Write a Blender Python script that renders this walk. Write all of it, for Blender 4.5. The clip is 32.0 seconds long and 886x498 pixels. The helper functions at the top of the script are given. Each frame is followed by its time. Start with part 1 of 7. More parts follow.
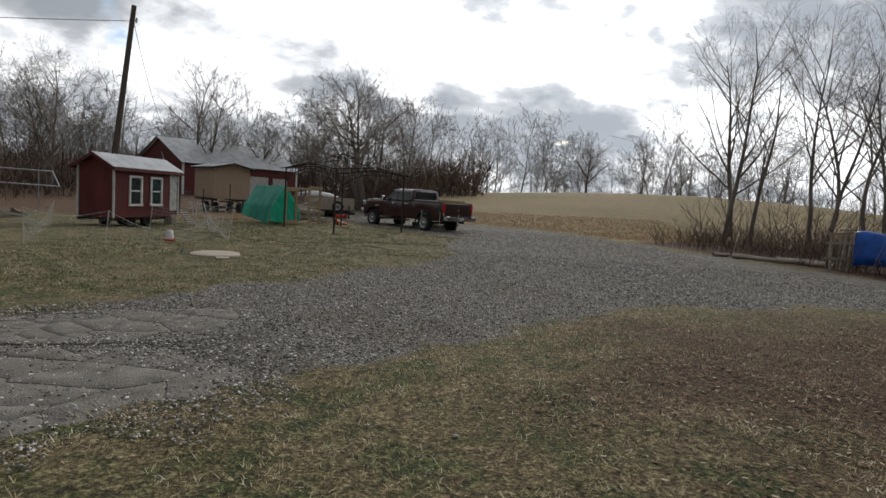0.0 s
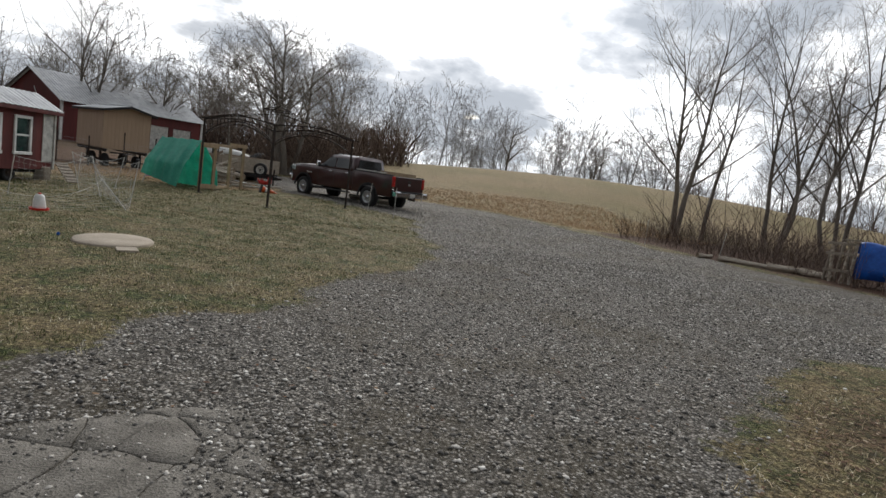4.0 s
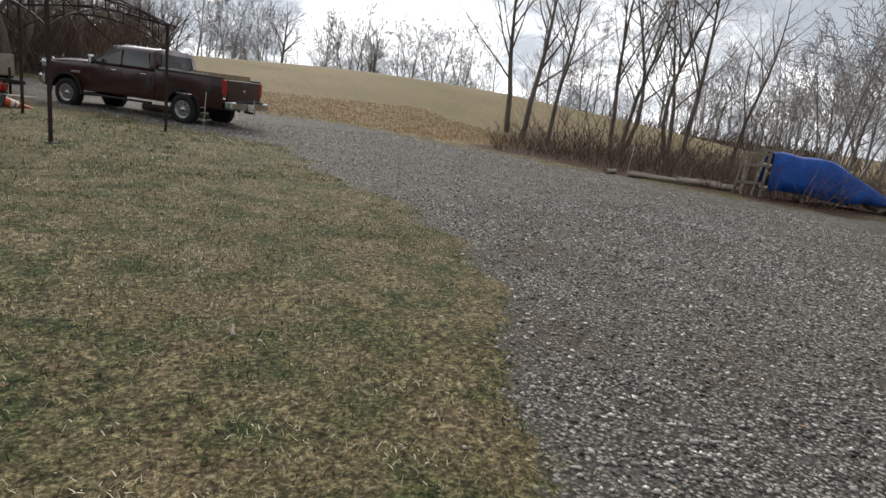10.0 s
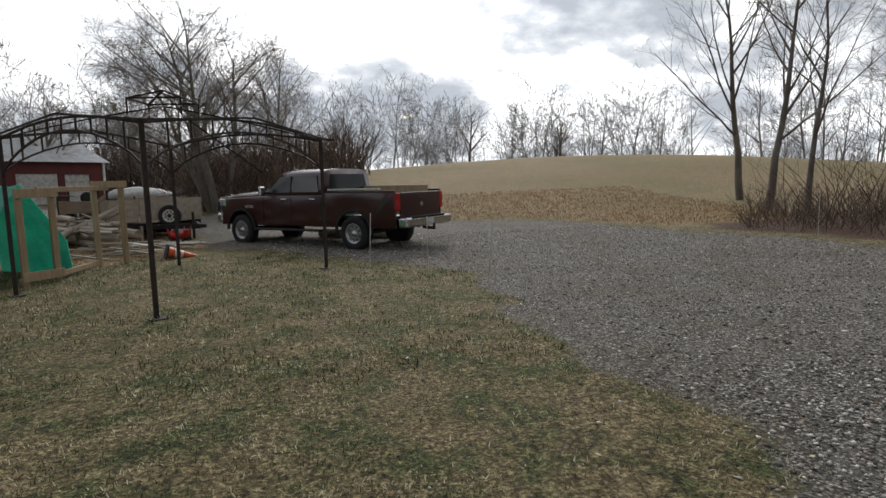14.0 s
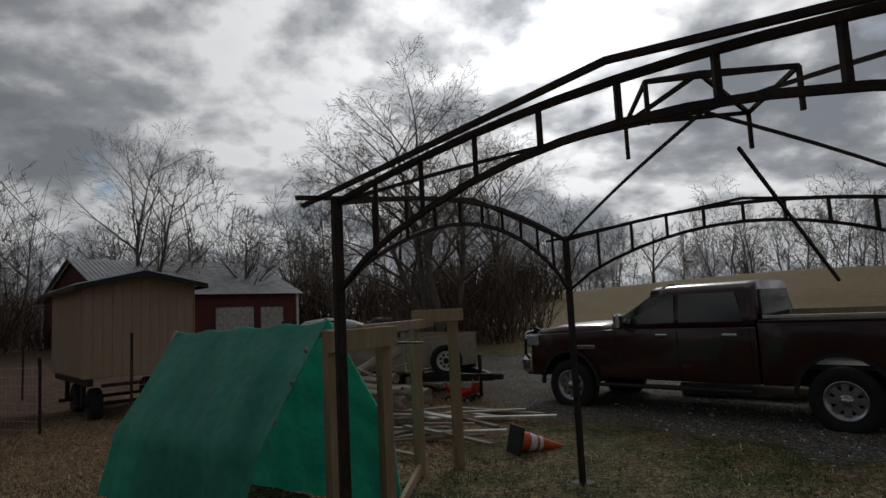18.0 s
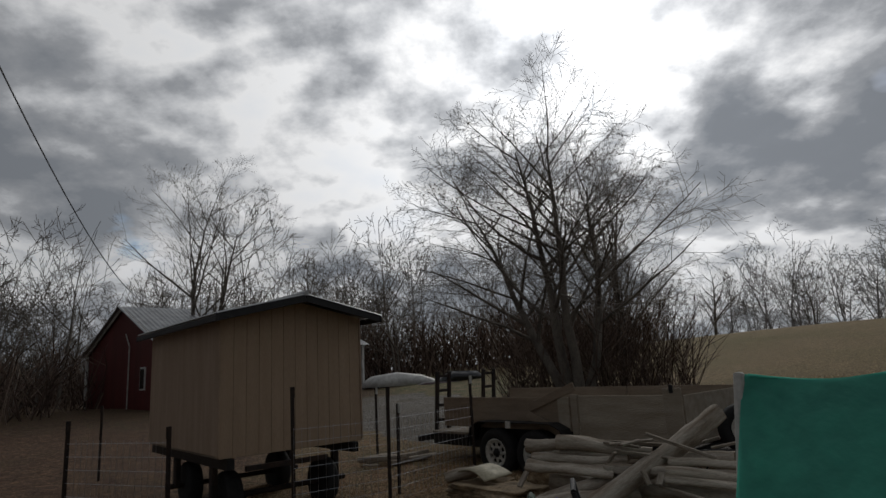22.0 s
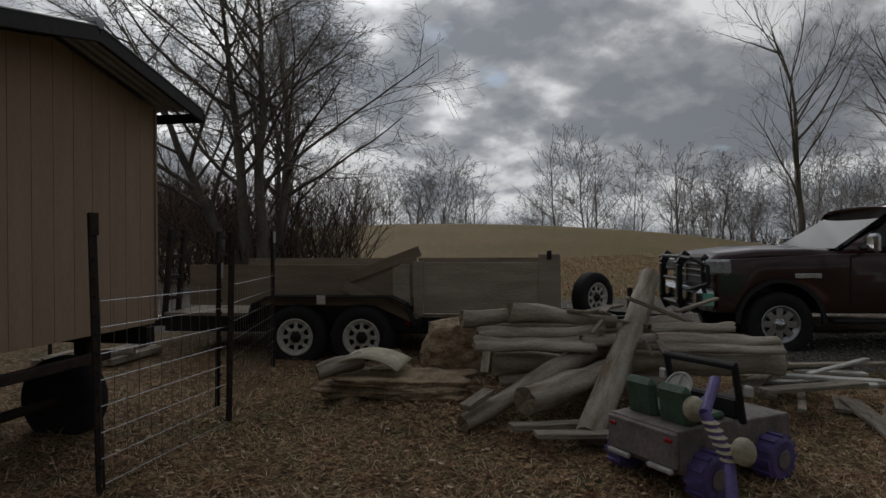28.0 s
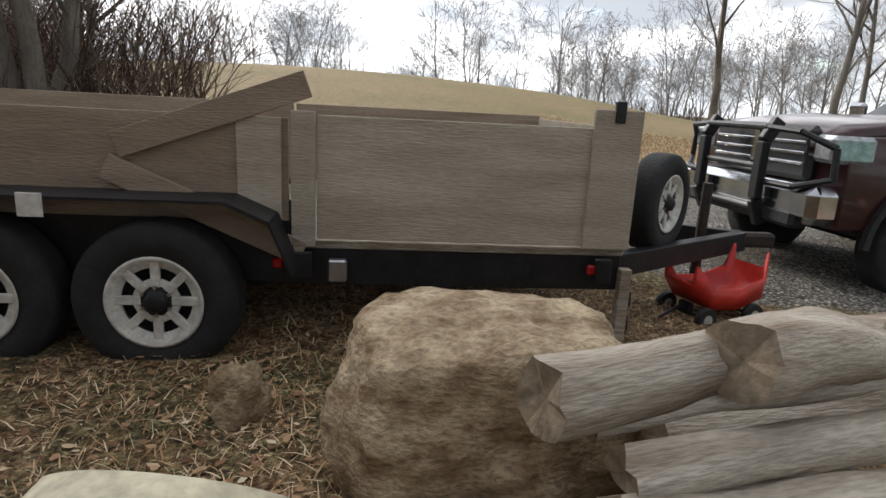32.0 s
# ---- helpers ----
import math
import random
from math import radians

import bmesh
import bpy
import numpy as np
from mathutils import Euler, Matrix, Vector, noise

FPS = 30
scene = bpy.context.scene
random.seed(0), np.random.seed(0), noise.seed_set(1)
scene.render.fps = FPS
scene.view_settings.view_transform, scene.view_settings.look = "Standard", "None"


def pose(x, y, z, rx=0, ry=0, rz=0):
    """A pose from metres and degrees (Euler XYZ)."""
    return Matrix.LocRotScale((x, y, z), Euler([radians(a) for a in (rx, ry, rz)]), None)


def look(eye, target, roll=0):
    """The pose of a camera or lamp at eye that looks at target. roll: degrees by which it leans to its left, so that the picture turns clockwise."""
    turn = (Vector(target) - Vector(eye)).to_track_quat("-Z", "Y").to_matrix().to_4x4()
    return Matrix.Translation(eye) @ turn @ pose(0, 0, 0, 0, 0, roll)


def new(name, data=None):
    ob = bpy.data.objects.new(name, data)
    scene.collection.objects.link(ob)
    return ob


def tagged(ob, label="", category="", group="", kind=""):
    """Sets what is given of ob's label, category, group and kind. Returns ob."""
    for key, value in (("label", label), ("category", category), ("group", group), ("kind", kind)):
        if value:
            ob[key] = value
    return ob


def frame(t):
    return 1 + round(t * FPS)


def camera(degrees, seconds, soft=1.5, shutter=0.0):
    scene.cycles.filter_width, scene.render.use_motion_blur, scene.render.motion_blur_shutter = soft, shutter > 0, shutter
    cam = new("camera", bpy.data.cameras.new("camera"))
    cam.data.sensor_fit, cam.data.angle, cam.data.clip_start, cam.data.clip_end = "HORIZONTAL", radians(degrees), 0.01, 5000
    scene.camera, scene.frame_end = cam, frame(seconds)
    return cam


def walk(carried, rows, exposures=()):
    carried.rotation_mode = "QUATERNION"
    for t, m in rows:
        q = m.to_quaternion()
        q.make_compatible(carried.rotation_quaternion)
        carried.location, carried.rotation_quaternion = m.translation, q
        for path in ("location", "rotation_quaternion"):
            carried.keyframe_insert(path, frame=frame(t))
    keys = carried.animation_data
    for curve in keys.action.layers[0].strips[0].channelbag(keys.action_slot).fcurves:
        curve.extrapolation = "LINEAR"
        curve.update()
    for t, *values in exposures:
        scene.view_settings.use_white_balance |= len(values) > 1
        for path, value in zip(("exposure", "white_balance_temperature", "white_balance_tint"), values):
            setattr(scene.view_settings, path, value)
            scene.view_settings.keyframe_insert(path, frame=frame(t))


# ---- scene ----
cam = camera(73.31, 32.0)
PATH = [
    (0.0, pose(-0.000, 0.000, 1.487, 85.21, -3.60, 0.30)),
    (0.5, pose(0.101, -0.024, 1.512, 84.71, -2.71, -6.16)),
    (1.0, pose(0.009, 0.333, 1.520, 83.14, -4.92, -8.44)),
    (1.5, pose(-0.088, 0.766, 1.480, 83.23, -6.71, -8.23)),
    (2.0, pose(-0.393, 1.281, 1.513, 82.85, -8.34, -7.62)),
    (2.5, pose(-0.661, 1.872, 1.423, 82.96, -7.96, -7.50)),
    (3.0, pose(-0.939, 2.527, 1.428, 83.43, -8.06, -7.38)),
    (3.5, pose(-1.327, 3.092, 1.466, 83.25, -8.12, -7.71)),
    (5.5, pose(-2.544, 6.208, 1.560, 82.10, -6.19, -11.52)),
    (6.0, pose(-2.786, 7.062, 1.440, 80.22, -5.11, -8.22)),
    (6.5, pose(-3.127, 8.062, 1.287, 79.33, -4.21, -3.98)),
    (7.0, pose(-3.280, 8.625, 1.288, 79.40, -4.48, -0.96)),
    (7.5, pose(-3.457, 8.818, 1.297, 79.35, -4.78, -0.28)),
    (8.0, pose(-3.807, 9.038, 1.312, 79.14, -4.59, -0.64)),
    (8.5, pose(-3.781, 9.121, 1.315, 78.85, -3.64, -2.72)),
    (9.0, pose(-3.568, 8.894, 1.528, 77.54, -3.69, -7.77)),
    (9.5, pose(-3.576, 8.980, 1.492, 75.76, -4.35, -16.76)),
    (10.0, pose(-3.683, 9.356, 1.450, 76.17, -7.31, -31.40)),
    (10.5, pose(-3.135, 9.417, 1.477, 76.83, -8.09, -47.85)),
    (11.0, pose(-2.645, 9.926, 1.417, 76.70, -7.65, -51.13)),
    (11.5, pose(-2.262, 10.651, 1.420, 76.99, -7.28, -49.14)),
    (12.0, pose(-1.932, 11.539, 1.438, 77.42, -6.38, -45.59)),
    (12.5, pose(-1.904, 12.211, 1.515, 77.40, -5.21, -41.28)),
    (13.0, pose(-2.014, 12.685, 1.564, 78.14, -3.20, -37.45)),
    (13.5, pose(-2.357, 12.935, 1.544, 79.32, -1.76, -28.88)),
    (14.0, pose(-2.235, 13.504, 1.571, 83.28, 1.37, -13.87)),
    (14.5, pose(-2.656, 14.629, 1.694, 88.15, 3.62, 1.40)),
    (15.0, pose(-3.206, 15.297, 1.783, 90.19, 3.83, 0.98)),
    (15.5, pose(-3.570, 15.992, 1.784, 91.14, 3.50, 0.38)),
    (17.5, pose(-5.387, 19.072, 1.704, 95.45, 1.73, -0.86)),
    (18.0, pose(-5.775, 20.150, 1.675, 95.86, 2.84, -0.54)),
    (18.5, pose(-6.295, 20.818, 1.601, 97.36, 1.75, -0.73)),
    (19.0, pose(-6.866, 21.318, 1.620, 97.89, 1.75, -0.70)),
    (20.0, pose(-7.597, 22.229, 1.619, 99.36, 2.73, 0.57)),
    (20.5, pose(-7.969, 22.549, 1.718, 99.95, 2.44, 0.77)),
    (21.0, pose(-8.288, 22.860, 1.705, 100.52, 2.94, 0.95)),
    (21.5, pose(-8.721, 23.163, 1.721, 100.87, 2.64, 1.05)),
    (22.0, pose(-9.160, 23.597, 1.677, 101.25, 3.09, 1.37)),
    (22.5, pose(-9.526, 23.979, 1.665, 101.76, 3.33, 1.48)),
    (23.0, pose(-9.900, 24.372, 1.693, 102.39, 3.52, 1.27)),
    (23.5, pose(-10.203, 24.745, 1.619, 102.79, 3.79, 1.29)),
    (24.0, pose(-10.587, 25.214, 1.591, 103.23, 4.26, 0.95)),
    (24.5, pose(-10.903, 25.646, 1.610, 103.51, 4.35, 0.30)),
    (26.5, pose(-11.921, 27.096, 1.847, 104.97, 2.92, -2.77)),
    (27.0, pose(-11.953, 27.311, 1.713, 102.30, 1.41, -7.51)),
    (27.5, pose(-11.967, 27.183, 1.630, 96.91, 0.13, -19.33)),
    (28.0, pose(-11.663, 26.960, 1.355, 89.82, 0.34, -39.66)),
    (28.2, pose(-11.558, 27.048, 1.323, 89.26, 0.04, -41.13)),
    (28.5, pose(-11.401, 27.179, 1.276, 88.43, -0.41, -43.34)),
    (29.0, pose(-11.107, 27.738, 1.288, 83.64, -1.33, -46.12)),
    (29.5, pose(-10.998, 28.207, 1.108, 81.94, -2.82, -47.84)),
    (30.0, pose(-10.662, 28.759, 1.202, 81.47, -3.45, -49.15)),
    (30.5, pose(-10.395, 29.164, 1.203, 81.19, -4.29, -51.52)),
    (31.0, pose(-10.054, 29.582, 1.233, 80.91, -4.96, -54.84)),
    (31.5, pose(-9.715, 29.822, 1.209, 80.81, -4.71, -56.12)),
    (32.0, pose(-9.301, 30.184, 1.261, 76.21, -2.95, -51.58)),
]
EXPOSURE = [(0.0, -0.05), (2.0, 0.35), (3.5, 0.30), (6.0, -0.30), (6.6, 0.25), (7.0, 0.45), (8.0, 0.65), (9.0, 0.30), (10.0, 0.55), (11.0, 1.05), (12.0, 1.05), (13.0, 0.65), (13.5, 0.50), (14.0, 0.20), (14.5, -0.45), (15.5, -1.25), (23.0, -1.15), (27.0, -1.10), (28.2, -0.90), (29.0, -0.10), (30.0, 0.95), (32.0, 1.00)]
walk(cam, PATH, EXPOSURE)

# ---- sky: broken bright overcast, the sun behind thin cloud ahead ----
SUN_AZ, SUN_EL = radians(-13.5), radians(29.5)
SUN_DIR = Vector((math.sin(-SUN_AZ) * math.cos(SUN_EL), math.cos(SUN_AZ) * math.cos(SUN_EL), math.sin(SUN_EL)))


def make_world():
    w = bpy.data.worlds.new("sky")
    scene.world = w
    w.use_nodes = True
    nt = w.node_tree
    nt.nodes.clear()
    N, L = nt.nodes.new, nt.links.new

    def math_node(op, a, b=None, clamp=False):
        n = N("ShaderNodeMath")
        n.operation, n.use_clamp = op, clamp
        for i, v in enumerate((a, b)):
            if v is None:
                continue
            if isinstance(v, (int, float)):
                n.inputs[i].default_value = v
            else:
                L(v, n.inputs[i])
        return n.outputs[0]

    tc = N("ShaderNodeTexCoord")
    sep = N("ShaderNodeSeparateXYZ")
    L(tc.outputs["Generated"], sep.inputs[0])
    up = math_node("MAXIMUM", sep.outputs[2], 0.0)
    den = math_node("ADD", up, 0.36)
    px = math_node("DIVIDE", sep.outputs[0], den)
    py = math_node("DIVIDE", sep.outputs[1], den)
    comb = N("ShaderNodeCombineXYZ")
    L(px, comb.inputs[0]), L(py, comb.inputs[1])
    comb.inputs[2].default_value = 3.7
    # big cloud banks and their torn edges
    n1 = N("ShaderNodeTexNoise")
    n1.inputs["Scale"].default_value, n1.inputs["Detail"].default_value, n1.inputs["Roughness"].default_value = 2.3, 9, 0.5
    n1.inputs["Distortion"].default_value = 0.25
    L(comb.outputs[0], n1.inputs["Vector"])
    n2 = N("ShaderNodeTexNoise")
    n2.inputs["Scale"].default_value, n2.inputs["Detail"].default_value, n2.inputs["Roughness"].default_value = 6.2, 8, 0.56
    L(comb.outputs[0], n2.inputs["Vector"])
    mixn = math_node("ADD", math_node("MULTIPLY", n1.outputs[0], 0.66), math_node("MULTIPLY", n2.outputs[0], 0.34))
    ramp = N("ShaderNodeValToRGB")
    els = ramp.color_ramp.elements
    els[0].position, els[0].color = 0.39, (0.24, 0.26, 0.29, 1)
    els[1].position, els[1].color = 0.68, (0.78, 0.82, 0.88, 1)
    for pos, col in ((0.45, (0.36, 0.375, 0.4, 1)), (0.495, (0.6, 0.615, 0.64, 1)), (0.545, (0.9, 0.905, 0.915, 1))):
        e = els.new(pos)
        e.color = col
    # the cloud is thinner towards the sun
    dot = N("ShaderNodeVectorMath")
    dot.operation = "DOT_PRODUCT"
    L(tc.outputs["Generated"], dot.inputs[0])
    dot.inputs[1].default_value = SUN_DIR
    near = math_node("POWER", math_node("MAXIMUM", dot.outputs["Value"], 0.0), 18.0)
    mixn = math_node("ADD", math_node("SUBTRACT", mixn, 0.05), math_node("MULTIPLY", near, 0.075))
    L(mixn, ramp.inputs[0])
    # glow of the sun through the cloud
    glow = math_node("POWER", math_node("MAXIMUM", dot.outputs["Value"], 0.0), 19.0)
    core = math_node("POWER", math_node("MAXIMUM", dot.outputs["Value"], 0.0), 160.0)
    thin = math_node("MULTIPLY", math_node("SUBTRACT", mixn, 0.36, True), 5.0, True)
    lift = math_node("ADD", math_node("MULTIPLY", glow, math_node("ADD", math_node("MULTIPLY", thin, 0.9), 0.1)), math_node("MULTIPLY", core, math_node("ADD", math_node("MULTIPLY", thin, 1.4), 0.3)))
    # the whole sky brightens towards the sun
    side = math_node("POWER", math_node("MULTIPLY_ADD", dot.outputs["Value"], 0.5), 3.0)
    gain = math_node("ADD", lift, math_node("ADD", math_node("MULTIPLY", side, 1.0), 0.55))
    cl = N("ShaderNodeVectorMath")
    cl.operation = "SCALE"
    L(ramp.outputs[0], cl.inputs[0]), L(gain, cl.inputs["Scale"])
    # clear sky in the few gaps
    sky = N("ShaderNodeTexSky")
    sky.sky_type, sky.sun_disc = "NISHITA", False
    sky.sun_elevation, sky.sun_rotation = SUN_EL, -SUN_AZ
    skys = N("ShaderNodeVectorMath")
    skys.operation = "SCALE"
    L(sky.outputs[0], skys.inputs[0])
    skys.inputs["Scale"].default_value = 0.1
    n3 = N("ShaderNodeTexNoise")
    n3.inputs["Scale"].default_value, n3.inputs["Detail"].default_value = 3.4, 4
    L(comb.outputs[0], n3.inputs["Vector"])
    gap = math_node("MULTIPLY", math_node("SUBTRACT", n3.outputs[0], 0.675), 14.0, True)
    mix = N("ShaderNodeMix")
    mix.data_type = "RGBA"
    L(gap, mix.inputs[0]), L(cl.outputs[0], mix.inputs[6]), L(skys.outputs[0], mix.inputs[7])
    # bright haze low down
    low = math_node("POWER", math_node("SUBTRACT", 1.0, up, True), 14.0)
    hz = N("ShaderNodeMix")
    hz.data_type = "RGBA"
    L(math_node("MULTIPLY", low, 0.4), hz.inputs[0]), L(mix.outputs[2], hz.inputs[6])
    hz.inputs[7].default_value = (0.62, 0.66, 0.7, 1)
    bg = N("ShaderNodeBackground")
    bg.inputs[1].default_value = 1.3
    out = N("ShaderNodeOutputWorld")
    L(hz.outputs[2], bg.inputs[0]), L(bg.outputs[0], out.inputs[0])


make_world()
sun = bpy.data.lights.new("sun", "SUN")
sun.energy, sun.angle, sun.color = 1.5, radians(12), (1.0, 0.95, 0.87)
sun_ob = new("sun", sun)
sun_ob.matrix_world = look(SUN_DIR * 50, (0, 0, 0))


# ---- materials ----
MATS = {}


def mat(name, col, rough=0.8, metal=0.0, var=0.25, scale=6.0, bump=0.15, bscale=40.0, col2=None, stretch=(1, 1, 1), spec=0.4, piece=0.0, coat=0.0, trans=0.0):
    """A surface with two scales of colour variation and fine relief, in metres."""
    if name in MATS:
        return MATS[name]
    m = bpy.data.materials.new(name)
    m.use_nodes = True
    nt = m.node_tree
    N, L = nt.nodes.new, nt.links.new
    b = nt.nodes["Principled BSDF"]
    b.inputs["Roughness"].default_value, b.inputs["Metallic"].default_value = rough, metal
    b.inputs["Specular IOR Level"].default_value, b.inputs["Coat Weight"].default_value = spec, coat
    b.inputs["Coat Roughness"].default_value = 0.08
    b.inputs["Transmission Weight"].default_value = trans
    tc, mp = N("ShaderNodeTexCoord"), N("ShaderNodeMapping")
    mp.inputs["Scale"].default_value = stretch
    L(tc.outputs["Object"], mp.inputs[0])
    big, fine = N("ShaderNodeTexNoise"), N("ShaderNodeTexNoise")
    big.inputs["Scale"].default_value, big.inputs["Detail"].default_value = scale, 5
    fine.inputs["Scale"].default_value, fine.inputs["Detail"].default_value = bscale, 4
    L(mp.outputs[0], big.inputs[0]), L(mp.outputs[0], fine.inputs[0])
    c2 = col2 or tuple(c * (1 - var) * 0.8 for c in col)
    ramp = N("ShaderNodeValToRGB")
    ramp.color_ramp.elements[0].position, ramp.color_ramp.elements[1].position = 0.34, 0.66
    ramp.color_ramp.elements[0].color, ramp.color_ramp.elements[1].color = (*c2, 1), (*col, 1)
    L(big.outputs[0], ramp.inputs[0])
    mul = N("ShaderNodeMix")
    mul.data_type, mul.blend_type = "RGBA", "MULTIPLY"
    mul.inputs[0].default_value = min(1.0, var * 2.2)
    r2 = N("ShaderNodeValToRGB")
    r2.color_ramp.elements[0].position, r2.color_ramp.elements[1].position = 0.3, 0.62
    r2.color_ramp.elements[0].color = (0.55, 0.55, 0.55, 1)
    L(fine.outputs[0], r2.inputs[0])
    L(ramp.outputs[0], mul.inputs[6]), L(r2.outputs[0], mul.inputs[7])
    last = mul.outputs[2]
    if piece:
        oi, hs = N("ShaderNodeObjectInfo"), N("ShaderNodeHueSaturation")
        mr = N("ShaderNodeMapRange")
        mr.inputs[3].default_value, mr.inputs[4].default_value = 1 - piece, 1 + piece
        L(oi.outputs["Random"], mr.inputs[0]), L(mr.outputs[0], hs.inputs["Value"]), L(last, hs.inputs["Color"])
        last = hs.outputs[0]
    L(last, b.inputs["Base Color"])
    bp = N("ShaderNodeBump")
    bp.inputs["Strength"].default_value, bp.inputs["Distance"].default_value = bump, 0.02
    L(fine.outputs[0], bp.inputs["Height"]), L(bp.outputs[0], b.inputs["Normal"])
    MATS[name] = m
    return m


def wood(name, col, col2, scale=3.0, along=0, var=0.3):
    s = [14, 14, 14]
    s[along] = 2.0
    return mat(name, col, 0.85, var=var, scale=scale, bscale=11, bump=0.5, col2=col2, stretch=tuple(s), spec=0.2, piece=0.12)


# bark and twigs are lightened to paint in haze, the far bark most
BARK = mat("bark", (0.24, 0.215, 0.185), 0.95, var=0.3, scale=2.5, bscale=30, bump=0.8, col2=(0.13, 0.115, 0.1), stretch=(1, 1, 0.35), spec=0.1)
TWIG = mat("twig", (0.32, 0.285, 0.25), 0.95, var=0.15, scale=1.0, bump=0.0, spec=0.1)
BARK_HAZED = mat("bark_hazed", (0.33, 0.315, 0.305), 0.95, var=0.15, scale=0.5, bump=0.0, spec=0.05)
RED_SIDING = mat("red_siding", (0.125, 0.02, 0.018), 0.7, var=0.25, scale=3, bscale=25, stretch=(1, 1, 0.2))
BARN_RED = mat("barn_red", (0.13, 0.02, 0.018), 0.6, var=0.2, scale=0.8, bscale=9, stretch=(1, 1, 0.1))
WHITE = mat("white_paint", (0.72, 0.72, 0.7), 0.55, var=0.12, scale=4, bscale=30, bump=0.05)
WHITE_DIRTY = mat("weathered_white", (0.6, 0.59, 0.55), 0.6, var=0.25, scale=5, bscale=30)
TIN = mat("galvanised_roofing", (0.42, 0.43, 0.44), 0.42, 0.55, var=0.15, scale=2, bscale=20, bump=0.05)
PLY = mat("pale_plywood", (0.4, 0.295, 0.215), 0.8, var=0.16, scale=1.6, bscale=24, bump=0.12, col2=(0.33, 0.24, 0.17), stretch=(5, 5, 0.5))
COOP_BOARD = mat("tan_coop_board", (0.4, 0.295, 0.205), 0.8, var=0.18, scale=2, bscale=26, bump=0.15, col2=(0.36, 0.262, 0.18), stretch=(6, 6, 0.6), piece=0.025)
PINE = mat("new_pine", (0.38, 0.285, 0.18), 0.75, var=0.2, scale=3, bscale=30, bump=0.15, col2=(0.28, 0.2, 0.12), stretch=(6, 6, 0.8), piece=0.1)
BLACK_STEEL = mat("black_steel", (0.022, 0.022, 0.024), 0.5, 0.3, var=0.3, scale=9, bscale=50)
RUSTY = mat("rusty_steel", (0.055, 0.035, 0.026), 0.75, 0.3, var=0.4, scale=8, bscale=50, col2=(0.025, 0.022, 0.022))
RUBBER = mat("tyre_rubber", (0.022, 0.022, 0.023), 0.85, var=0.2, scale=12, bscale=60, bump=0.3)
CHROME = mat("chrome", (0.62, 0.63, 0.65), 0.16, 1.0, var=0.08, scale=8, bump=0.02)
ALLOY = mat("alloy", (0.45, 0.46, 0.48), 0.3, 0.9, var=0.1, scale=8, bump=0.03)
RIM_WHITE = mat("white_rim", (0.68, 0.67, 0.62), 0.45, var=0.2, scale=14, bscale=60, bump=0.05)
MAROON = mat("maroon_paint", (0.037, 0.0068, 0.0082), 0.3, 0.2, var=0.12, scale=3, bscale=20, bump=0.01, coat=0.7)
DARK_PLASTIC = mat("dark_plastic", (0.02, 0.02, 0.022), 0.6, var=0.2, scale=10)
GLASS_DARK = mat("tinted_glass", (0.012, 0.014, 0.016), 0.06, 0.0, var=0.05, scale=2, bump=0.0, spec=0.8)
GLASS_PALE = mat("coop_glass", (0.05, 0.06, 0.06), 0.1, 0.0, var=0.3, scale=5, bump=0.0, spec=0.7)
LAMP_RED = mat("red_lens", (0.4, 0.015, 0.012), 0.2, var=0.1, scale=20, bump=0.02)
LAMP_CLEAR = mat("clear_lens", (0.5, 0.52, 0.54), 0.12, 0.3, var=0.2, scale=25, bump=0.05)
GREEN_TARP = mat("green_tarp", (0.13, 0.58, 0.46), 0.4, var=0.18, scale=2.5, bscale=14, bump=0.3, col2=(0.09, 0.46, 0.36))
BLUE_TARP = mat("blue_tarp", (0.012, 0.11, 0.48), 0.42, var=0.2, scale=3, bscale=12, bump=0.4, col2=(0.01, 0.075, 0.36))
CONCRETE = mat("old_concrete", (0.4, 0.34, 0.27), 0.92, var=0.22, scale=3, bscale=45, bump=0.35, col2=(0.31, 0.265, 0.21))
ASPHALT = mat("worn_asphalt", (0.25, 0.232, 0.205), 0.95, var=0.42, scale=4.5, bscale=75, bump=1.0, col2=(0.15, 0.138, 0.12), spec=0.2)
STONE_TAN = mat("tan_boulder", (0.46, 0.36, 0.235), 0.92, var=0.42, scale=9, bscale=48, bump=0.7, col2=(0.19, 0.12, 0.062), stretch=(1, 1, 1.8))
STONE_FLAT = mat("flat_stone", (0.4, 0.3, 0.19), 0.92, var=0.36, scale=6, bscale=34, bump=0.7, col2=(0.2, 0.15, 0.095))
LOG_GREY = wood("weathered_log", (0.54, 0.485, 0.41), (0.23, 0.175, 0.125), 0.9, 0, 0.34)
LOG_END = mat("cut_log_end", (0.3, 0.235, 0.165), 0.9, var=0.3, scale=12, bscale=40, bump=0.4)
PLANK_GREY = wood("grey_plank", (0.38, 0.335, 0.28), (0.22, 0.18, 0.135))
TRAILER_PLY = wood("weathered_plywood", (0.4, 0.35, 0.285), (0.3, 0.255, 0.2), 0.7, 0, 0.17)
TRAILER_BROWN = wood("brown_plywood", (0.33, 0.265, 0.2), (0.24, 0.185, 0.138), 0.7, 0, 0.17)
ORANGE = mat("orange_plastic", (0.62, 0.1, 0.018), 0.5, var=0.15, scale=8)
RED_PLASTIC = mat("red_plastic", (0.6, 0.035, 0.025), 0.42, var=0.12, scale=6)
PURPLE = mat("purple_plastic", (0.16, 0.12, 0.34), 0.5, var=0.2, scale=8)
JEEP_GREEN = mat("faded_green_plastic", (0.075, 0.13, 0.085), 0.55, var=0.25, scale=7)
